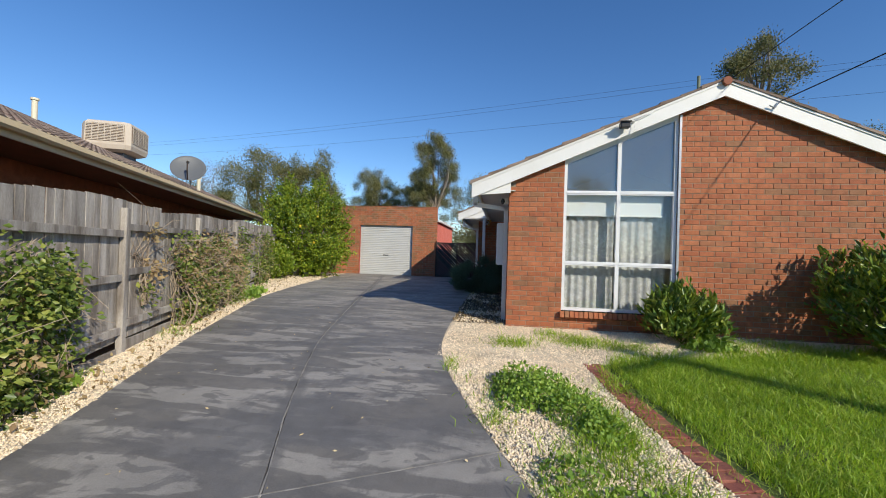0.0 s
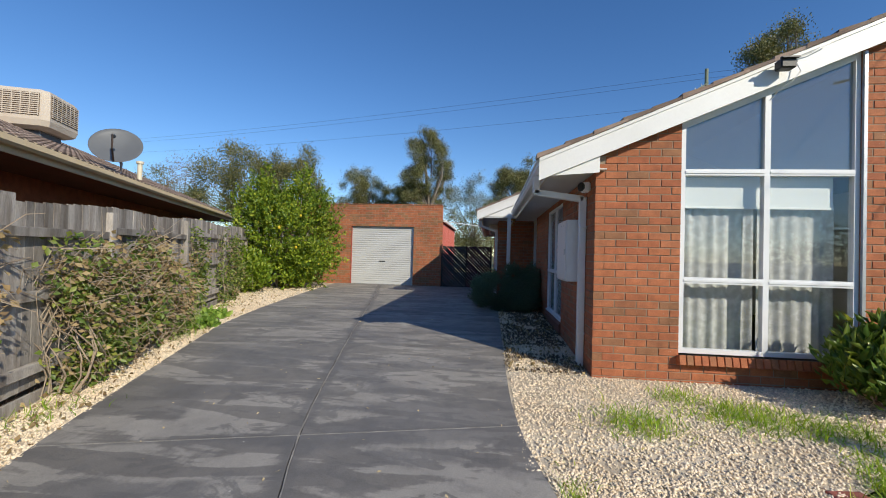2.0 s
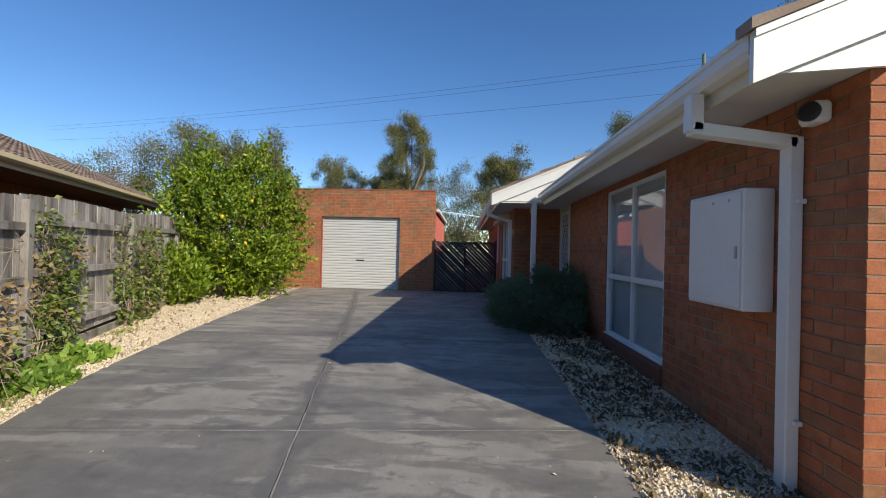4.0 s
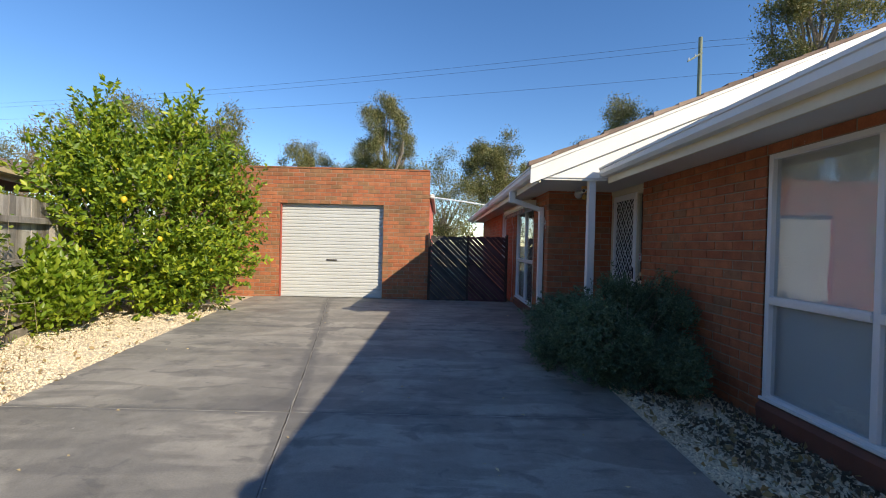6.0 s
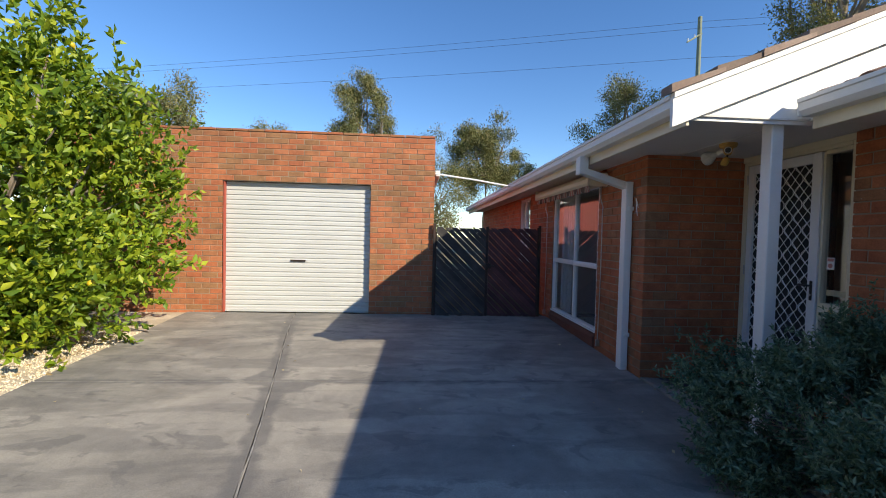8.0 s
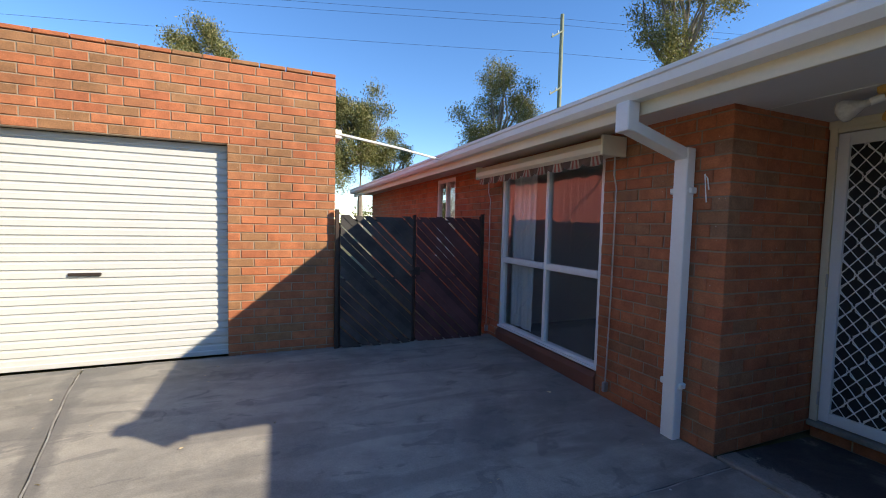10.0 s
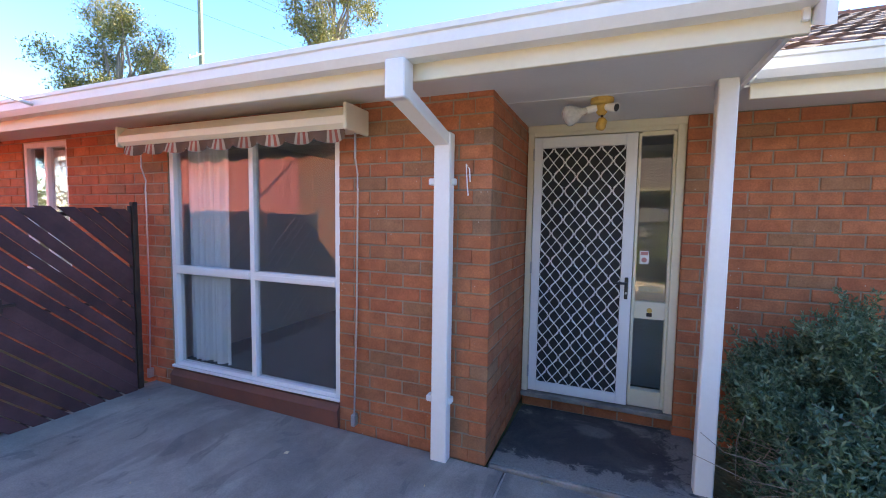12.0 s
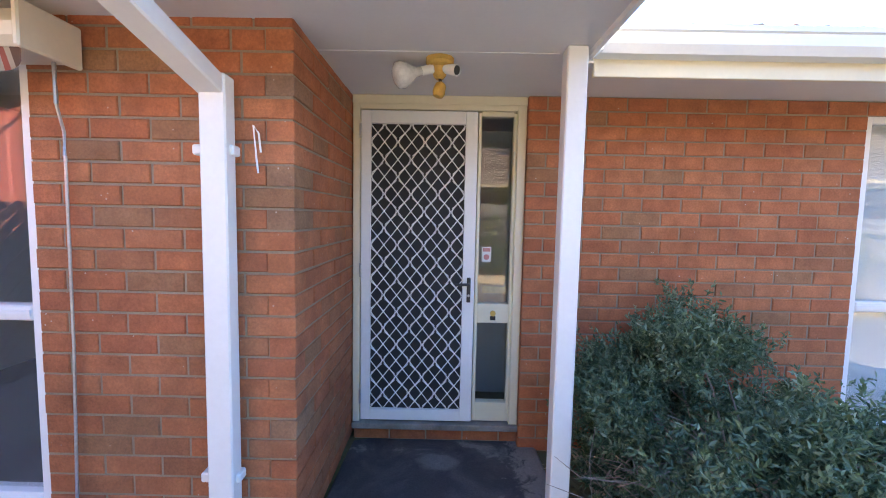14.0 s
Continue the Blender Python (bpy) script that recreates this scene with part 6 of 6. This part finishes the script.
def rosette(name, seed, foot, radius, height, count, label, material=M_BROADLEAF, size=0.2, per=9):
    """A bush of upright stems with broad leaves."""
    rng = np.random.default_rng(seed)
    t = thing(name, label, "shrub", "shrubs under the front wall")
    cs = clumps(rng, (foot[0], foot[1], foot[2] + height * 0.5), (radius, radius * 0.8, height * 0.5), count, 0.45)
    cs = cs[cs[:, 2] > foot[2] + 0.05]
    crown("foliage", rng, cs, 0.14, per, size, material, t, 0.3, -0.2, (foot[0], foot[1], foot[2] - 0.2))
    part("branching", limbs(rng, foot, cs[rng.choice(len(cs), 25, replace=False)], 0.025, (foot[0], foot[1], foot[2] + 0.15)), M_TWIG, t)
    return t


rosette("broadleaf_bush", 21, (2.86, 6.85, -0.2), 0.50, 0.80, 130, "low bush with long glossy leaves under the front window", size=0.15, per=20)
rosette("broadleaf_bush", 22, (5.75, 6.55, -0.2), 1.05, 1.65, 260, "large broad-leaved bush against the front wall", size=0.15, per=22)

# creepers on the fence


def creeper(seed, s0, s1, z0, z1, thick, n, label, dry=0.25, leaf=0.075):
    rng = np.random.default_rng(seed)
    t = thing("climbing_creeper", label, "creeper", "creepers on the fence")
    k = int(n / 26)
    ss, zz = rng.uniform(s0, s1, k), z0 + (z1 - z0) * rng.beta(1.1, 1.2, k)
    bulge = np.sin(np.pi * np.clip((ss - s0) / (s1 - s0), 0.02, 0.98)) ** 0.5 * np.sin(np.pi * np.clip(0.12 + 0.85 * (1 - (zz - z0) / (z1 - z0 + 0.01)), 0.05, 0.95)) ** 0.5
    dd = 0.05 + thick * bulge * rng.uniform(0.35, 1.0, k)
    # ragged top and loose, lumpy growth
    lump = np.array([noise.noise(Vector((a * 2.3 + seed, b_ * 2.6, 0.0))) for a, b_ in zip(ss, zz)])
    crest = z1 + 0.16 * np.sin(ss * 5.1 + seed) + 0.09 * np.sin(ss * 13.0)
    keep = (zz < crest) & (lump > -0.24)
    ss, zz, dd, k = ss[keep], zz[keep], (dd * (1 + 0.55 * lump))[keep], int(keep.sum())
    cs = np.array([on_fence(a, c, b_).translation for a, b_, c in zip(ss, zz, dd)])
    n_out = np.array(on_fence(0, 1).translation - on_fence(0, 0).translation)
    isdry = rng.uniform(size=k) < dry * (0.35 + 1.5 * (zz - z0) / (z1 - z0))
    for name, sel, mat in (("foliage", ~isdry, M_VINELEAF), ("withered_foliage", isdry, M_DRYLEAF)):
        if sel.sum() == 0:
            continue
        c = np.repeat(cs[sel], 26, 0)
        pts = c + rng.normal(size=c.shape) * 0.075
        v, f = leaves(rng, pts, leaf, 0.62, n_out * 0.8 + np.array([0, 0, -0.3]))
        bulk(name, v, f, mat, t)
    b = bmesh.new()
    for _ in range(int(14 + n / 200)):
        a = rng.uniform(s0, s1)
        pts = []
        d0 = rng.uniform(0.03, thick * 0.8 + 0.04)
        for j in range(7):
            pts.append(on_fence(a + 0.10 * j * rng.uniform(-1, 1), d0 * (0.6 + 0.4 * math.sin(j)), z0 - 0.05 + (z1 - z0) * j / 6 * rng.uniform(0.8, 1.05)).translation)
        tube(b, pts, [0.009, 0.008, 0.007, 0.006, 0.005, 0.004, 0.003], 4)
    for _ in range(int(n / (12 if dry > 0.25 else 110))):
        p = Vector(cs[rng.integers(k)])
        if dry > 0.25 and rng.random() > 0.25 + (p.z - lie(p.y)) / z1:
            continue
        q = p + Vector(rng.normal(size=3)) * 0.2 + Vector(n_out) * 0.08
        tube(b, [p, p.lerp(q, 0.5) + Vector(rng.normal(size=3)) * 0.085, q], [0.004, 0.003, 0.002], 3)
    part("branching", b, M_TWIG, t, "tangled dry stems")
    return t


creeper(31, 2.1, 3.6, 0.0, 1.42, 0.34, 7000, "leafy green creeper hanging on the paling fence", 0.08, 0.066)
creeper(32, 6.25, 8.6, 0.0, 1.45, 0.48, 8500, "thick tangled creeper, half withered, on the paling fence", 0.32, 0.068)
creeper(36, 8.2, 9.4, 0.0, 0.95, 0.45, 1700, "dry straggling creeper at the foot of the fence", 0.55, 0.06)
creeper(33, 10.0, 10.7, 0.05, 1.6, 0.16, 1500, "narrow creeper climbing a fence post", 0.12, 0.065)
creeper(34, 12.0, 13.6, 0.0, 1.65, 0.25, 2600, "thin yellowing creeper on the paling fence", 0.15, 0.065)
creeper(35, 5.35, 5.6, 0.55, 1.5, 0.05, 260, "withered brown creeper hanging from a rail", 0.95, 0.07)


# stones
def inside_beds(rng, n, which):
    if which == "front":
        y = rng.uniform(0.8, 5.4, n)
        a = np.array([right_s(v) for v in y])
        e = np.array([edging_x(v) for v in y]) - 0.11
        x = a + (e - a) * rng.uniform(0.01, 1, n)
    elif which == "wall":
        x = rng.uniform(-0.72, 7.0, n)
        lo = np.array([min(lawn_y(v), 5.4 if v < 1.25 else 99) for v in x])
        y = lo + (7.42 - lo) * rng.uniform(0, 1, n)
    elif which == "side":
        x, y = rng.uniform(-0.74, 0.18, n), rng.uniform(7.45, 12.6, n)
    else:
        y = rng.uniform(1.5, 16.0, n)
        a = np.array([fence_x(v) for v in y]) + 0.06
        e = np.array([left_s(v) for v in y]) + 0.02
        x = a + (e - a) * rng.uniform(0, 1, n)
    return x, y


def stones(name, seed, n, which, size, label, material=M_STONE):
    rng = np.random.default_rng(seed)
    x, y = inside_beds(rng, n, which)
    z = np.interp(y, GROUND_Y, GROUND_Z)
    r = size * rng.uniform(0.5, 1.25, (n, 1))
    octa = np.array([(1, 0, 0), (0, 1, 0), (-1, 0, 0), (0, -1, 0), (0.15, 0.1, 0.75), (0, 0, -0.5)], float)
    v = octa[None] * r[:, None] * rng.uniform(0.65, 1.3, (n, 6, 1))
    th = rng.uniform(0, 6.28, n)
    c, s = np.cos(th)[:, None], np.sin(th)[:, None]
    v = np.stack([v[..., 0] * c - v[..., 1] * s, v[..., 0] * s + v[..., 1] * c, v[..., 2]], -1)
    tilt = rng.normal(size=(n, 1)) * 0.5
    v[..., 2] += v[..., 0] * tilt
    v += np.stack([x, y, z + r[:, 0] * 0.35], -1)[:, None]
    f0 = np.array([(0, 1, 4), (1, 2, 4), (2, 3, 4), (3, 0, 4), (1, 0, 5), (2, 1, 5), (3, 2, 5), (0, 3, 5)])
    f = (np.arange(n)[:, None, None] * 6 + f0).reshape(-1, 3)
    tagged(bulk(name, v.reshape(-1, 3), f, material), label, "gravel", "", "stuff")


stones("pebbles_front", 41, 30000, "front", 0.0135, "loose cream pebbles beside the driveway")
stones("pebbles_wall", 42, 27500, "wall", 0.0135, "loose cream pebbles under the front wall")
stones("pebbles_side", 43, 16250, "side", 0.0115, "loose pebbles along the side wall")
stones("pebbles_fence", 44, 32500, "fence", 0.0115, "loose pale pebbles along the fence")


stones("pebbles_coarse_front", 45, 1100, "front", 0.018, "larger pale stones among the pebbles")
stones("pebbles_coarse_wall", 46, 1300, "wall", 0.018, "larger pale stones under the front wall")
stones("pebbles_coarse_fence", 47, 1100, "fence", 0.018, "larger pale stones along the fence")
stones("pebbles_coarse_side", 48, 900, "side", 0.018, "larger pale stones along the side wall")
rng = np.random.default_rng(49)
sx, sy = inside_beds(rng, 700, "side")
fx, fy = inside_beds(rng, 900, "fence")
pts = np.column_stack([np.concatenate([sx, fx]), np.concatenate([sy, fy])])
pts = np.column_stack([pts, np.interp(pts[:, 1], GROUND_Y, GROUND_Z) + 0.018])
v, f = leaves(rng, pts, 0.06, 0.55, np.array([0, 0, 0.1]), 0.12)
tagged(bulk("leaf_litter", v, f, M_DRYLEAF), "brown fallen leaves lying on the pebble beds", "leaf litter", "", "stuff")


rng = np.random.default_rng(56)
bx, by = inside_beds(rng, 5200, "side")
lump = np.array([noise.noise(Vector((a * 2.2, b_ * 1.6, 3.0))) for a, b_ in zip(bx, by)]) > -0.12
pts = np.column_stack([bx, by, np.interp(by, GROUND_Y, GROUND_Z) + 0.016])[lump & (by < 11.9)]
v, f = leaves(rng, pts, 0.05, 0.5, np.array([0, 0, 0.05]), 0.1)
tagged(bulk("bark_litter", v, f, M_SOIL), "dark soil and bark scraps over the shaded pebbles", "leaf litter", "", "stuff")


# grass and weeds
def blades(name, seed, xy, height, width, label, material, lean=0.5, category="grass", kind="stuff"):
    rng = np.random.default_rng(seed)
    n = len(xy)
    z = np.interp(xy[:, 1], GROUND_Y, GROUND_Z) - 0.02
    p = np.column_stack([xy, z])
    h = height * rng.uniform(0.5, 1.3, (n, 1))
    d = rng.normal(size=(n, 3)) * lean
    d[:, 2] = 1
    d /= np.linalg.norm(d, axis=1, keepdims=True)
    th = rng.uniform(0, 6.28, n)
    s = np.column_stack([np.cos(th), np.sin(th), np.zeros(n)]) * width * rng.uniform(0.6, 1.3, (n, 1))
    bend = rng.normal(size=(n, 3)) * 0.35
    bend[:, 2] = -0.12
    mid = p + d * h * 0.55
    tip = p + d * h + bend * h
    v = np.stack([p - s, p + s, mid + s * 0.8, mid - s * 0.8, tip], 1).reshape(-1, 3)
    base = np.arange(n)[:, None] * 5
    f = np.concatenate([base + np.array([[0, 1, 2]]), base + np.array([[0, 2, 3]]), base + np.array([[3, 2, 4]])], 1).reshape(-1, 3)
    ob = bulk(name, v, f, material)
    return tagged(ob, label, category, "", kind)


rng = np.random.default_rng(50)
n = 260000
x = 1.15 + 8.5 * rng.uniform(0, 1, n) ** 1.35
y = rng.uniform(1.0, 6.9, n)
edge_ = np.array([edging_x(v) for v in y]) + 0.19 + rng.exponential(0.04, n)
top_ = np.array([lawn_y(v) for v in x]) + rng.normal(size=n) * 0.12
ok = (x > edge_) & (y < top_)
lawn = np.column_stack([x, y])[ok]
# thinner and thicker places
keep = np.array([noise.noise(Vector((a * 1.3, b_ * 1.3, 0.0))) + 0.95 for a, b_ in lawn]) > rng.uniform(0, 0.8, len(lawn))
blades("lawn_grass", 51, lawn[keep], 0.115, 0.0036, "lush bright green unmown lawn grass", M_GRASS, 0.45)


def patch(rng, cx, cy, rx, ry, n):
    return np.column_stack([cx + rng.normal(size=n) * rx * 0.5, cy + rng.normal(size=n) * ry * 0.5])


tuft_xy = np.concatenate([patch(rng, *a) for a in (
    (1.0, 3.5, 0.30, 0.7, 1700), (0.7, 3.0, 0.4, 0.5, 500), (1.2, 2.5, 0.25, 0.5, 600), (0.45, 4.3, 0.6, 0.5, 700), (0.6, 2.4, 0.3, 0.3, 600), (0.3, 6.2, 0.35, 0.3, 500), (1.3, 6.5, 0.5, 0.35, 800), (1.9, 6.3, 0.5, 0.3, 500),
    (0.9, 6.9, 0.25, 0.2, 200), (3.5, 6.8, 0.6, 0.3, 500), (4.3, 7.0, 0.5, 0.25, 500), (-0.45, 5.0, 0.1, 0.4, 120), (0.1, 3.6, 0.2, 0.3, 150), (1.35, 4.7, 0.15, 0.5, 300),
    (-4.6, 5.6, 0.25, 0.5, 120), (-5.6, 8.4, 0.25, 0.5, 300), (-6.2, 9.6, 0.2, 0.4, 250), (-6.7, 11.0, 0.2, 0.3, 120), (-8.0, 12.8, 0.5, 0.4, 350), (-4.2, 3.6, 0.2, 0.3, 150))])
ey = rng.uniform(1.2, 5.35, 500)
ex = np.array([edging_x(v) for v in ey]) + rng.normal(size=500) * 0.10 + 0.05
tuft_xy = np.concatenate([tuft_xy, np.column_stack([ex, ey])])
lx = rng.uniform(1.6, 6.5, 3500)
ly = np.array([lawn_y(v) for v in lx]) + rng.normal(size=3500) * 0.22
tuft_xy = np.concatenate([tuft_xy, np.column_stack([lx, ly])])
cx_ = rng.uniform(1.8, 6.5, 160)
cy_ = rng.uniform(1.5, 6.2, 160)
tall = np.concatenate([patch(rng, a, b_, 0.14, 0.14, 45) for a, b_ in zip(cx_, cy_) if a > edging_x(b_) + 0.2 and b_ < lawn_y(a)])
blades("lawn_clumps", 54, tall, 0.13, 0.0034, "longer clumps of grass in the lawn", M_GRASS, 0.6)
blades("weed_tufts", 52, tuft_xy, 0.15, 0.0042, "tufts of green weed grass in the pebbles", M_GRASS, 0.7)
dry_xy = np.concatenate([patch(rng, *a) for a in ((-3.9, 3.2, 0.35, 0.6, 500), (-4.9, 5.9, 0.4, 0.7, 700), (-5.6, 7.6, 0.35, 0.7, 700), (-6.6, 10.4, 0.4, 0.8, 400), (-7.2, 12.6, 0.6, 0.8, 500), (1.2, 2.2, 0.3, 0.5, 200))])
blades("dry_litter", 53, dry_xy, 0.09, 0.004, "dry straw and leaf litter at the foot of the fence", M_STRAW, 2.5, "litter")


def ground_cover(name, seed, spots, size, label, material=M_WEED, per=62):
    rng = np.random.default_rng(seed)
    pts = []
    for cx, cy, rx, ry, h, k in spots:
        m = k * per
        u = rng.uniform(0, 1, (m, 1)) ** 0.5
        th = rng.uniform(0, 6.28, (m, 1))
        px_, py_ = cx + rx * u * np.cos(th), cy + ry * u * np.sin(th)
        pts.append(np.concatenate([px_, py_, np.interp(py_, GROUND_Y, GROUND_Z) + h * (1 - u ** 2.5) * rng.uniform(0.15, 1.15, (m, 1)) + 0.01], 1))
    pts = np.concatenate(pts)
    v, f = leaves(rng, pts, size, 0.8, np.array([0, 0, 0.7]), 0.1)
    return tagged(bulk(name, v, f, material), label, "weeds", "", "stuff")


ground_cover("clover_weeds", 61, [(0.35, 4.45, 0.30, 0.30, 0.20, 12), (0.55, 4.15, 0.34, 0.36, 0.24, 17), (0.30, 4.00, 0.22, 0.3, 0.16, 7), (0.78, 3.80, 0.28, 0.32, 0.20, 12), (0.95, 3.45, 0.22, 0.28, 0.15, 7), (0.62, 2.75, 0.25, 0.26, 0.13, 4), (0.95, 2.45, 0.25, 0.25, 0.12, 4), (0.15, 4.25, 0.10, 0.15, 0.08, 2)], 0.038, "low patch of soft leafy weeds in the pebbles")
ground_cover("leafy_weeds", 62, [(-5.75, 8.9, 0.3, 0.35, 0.18, 9), (-6.0, 9.7, 0.25, 0.3, 0.12, 5), (-3.95, 3.3, 0.2, 0.25, 0.12, 4), (3.1, 6.5, 0.35, 0.2, 0.12, 6)], 0.09, "pale broad-leaved weeds beside the fence")
rng = np.random.default_rng(70)
m = 240
yy = rng.uniform(1, 17, m)
xx = np.array([left_s(v) + (right_s(v) - left_s(v)) * u for v, u in zip(yy, rng.uniform(0, 1, m))])
pts = np.column_stack([xx, yy, np.interp(yy, GROUND_Y, GROUND_Z) + 0.016])
v, f = leaves(rng, pts, 0.035, 0.5, np.array([0, 0, 0.0]), 0.05)
v[:, 2] = np.maximum(np.interp(v[:, 1], GROUND_Y, GROUND_Z) + 0.014, np.minimum(v[:, 2], np.interp(v[:, 1], GROUND_Y, GROUND_Z) + 0.025))
tagged(bulk("fallen_leaves", v, f, M_STRAW), "scattered dry leaves and specks on the driveway", "leaf litter", "", "stuff")

rng = np.random.default_rng(72)
wx = np.concatenate([np.column_stack([rng.normal(-0.80, 0.03, 260), rng.uniform(14.4, 17.1, 260)]), np.column_stack([rng.uniform(-0.7, 0.2, 90), rng.normal(13.25, 0.05, 90)])])
blades("wall_litter", 73, wx, 0.05, 0.003, "dry straw and dirt swept against the wall foot", M_STRAW, 3.0, "litter")

# ---- trees beyond ----
tree("gum_tree", 101, (-6.7, 41.1, 0.3), 12.6, 4.6, "tall slender gum tree behind the garage", size=0.26, count=75, per=110, low=0.3)
tree("gum_tree", 102, (1.4, 36.4, 0.3), 8.7, 4.2, "gum tree with a dense crown behind the gate", size=0.24, count=70, per=100, low=0.42)
tree("gum_tree", 103, (-2.2, 34.0, 0.3), 6.4, 4.2, "loose pale gum tree behind the gate", size=0.2, count=60, per=70, low=0.15)
tree("gum_tree", 104, (8.9, 34.3, 0.3), 10.4, 4.6, "greyish gum tree above the rear roof", leaf=M_EUCLEAF, size=0.22, count=70, per=90, low=0.45)
tree("gum_tree", 105, (15.1, 27.5, 0.3), 14.3, 4.7, "large gum tree with hanging foliage behind the house", size=0.26, count=62, per=70, low=0.5)
tree("gum_tree", 106, (4.2, 40.0, 0.3), 7.0, 3.0, "small far gum tree", size=0.22, count=36, per=70, low=0.4)
tree("gum_tree", 107, (-14.5, 46.0, 0.4), 10.2, 5.2, "rounded gum tree far behind the garage", size=0.28, count=60, per=90, low=0.35)
tree("gum_tree", 108, (-10.5, 47.0, 0.4), 9.0, 5.0, "low spreading gum tree far behind the garage", size=0.28, count=55, per=90, low=0.2)
tree("gum_tree", 109, (-19.5, 45.0, 0.4), 8.0, 5.0, "low dark gum tree far behind the garage", size=0.28, count=50, per=80, low=0.1)
tree("gum_tree", 110, (-19.0, 31.0, 0.3), 8.6, 6.2, "gum tree with browning foliage behind the lemon tree", leaf=M_EUCLEAF, size=0.24, count=75, per=90, low=0.2)
tree("gum_tree", 111, (-15.2, 31.5, 0.3), 8.4, 4.6, "olive gum tree behind the lemon tree", size=0.24, count=65, per=90, low=0.2)
tree("bare_tree", 112, (-25.0, 33.0, 0.3), 7.6, 6.5, "half-bare tree with rusty twigs behind the neighbour's roof", leaf=M_RUSTLEAF, size=0.2, count=60, per=24, low=0.2)
tree("gum_tree", 113, (-30.5, 36.0, 0.3), 7.6, 6.0, "dark tree far beyond the neighbour's roof", size=0.26, count=55, per=70, low=0.1)
tree("gum_tree", 114, (30, 38.0, 0.3), 11, 7.0, "far gum tree beyond the house", size=0.3, count=60, per=70, low=0.2)
tree("street_tree", 116, (-6.0, -22.0, -1.1), 9.0, 7.0, "leafy street tree across the road", leaf=M_EUCLEAF, size=0.26, count=60, per=70, low=0.3)
tree("street_tree", 117, (6.0, -26.0, -1.2), 10.0, 8.0, "leafy street tree across the road", leaf=M_EUCLEAF, size=0.26, count=60, per=70, low=0.25)
rng = np.random.default_rng(130)
wood = []
for k in range(150):
    a = rng.uniform(0, 2 * math.pi)
    d = rng.uniform(70, 95)
    wood.append((d * math.cos(a), 15 + d * math.sin(a), rng.uniform(1, 5.0)))
cs = np.repeat(np.array(wood), 5, 0) + rng.normal(size=(750, 3)) * np.array([3.0, 3.0, 1.3])
n = len(cs) * 30
pts = np.repeat(cs, 30, 0) + rng.normal(size=(n, 3)) * 1.0
v, f = leaves(rng, pts, 0.75, 0.5)
tagged(bulk("far_woods", v, f, M_EUCLEAF), "belt of far trees closing the horizon", "woods", "", "stuff")

# ---- bricks and tiles as pieces of their walls and roofs ----
for me, owner, m in LATER:
    ob = bpy.data.objects.new(me.name, me)
    scene.collection.objects.link(ob)
    ob.parent = owner
    ob.matrix_basis = m
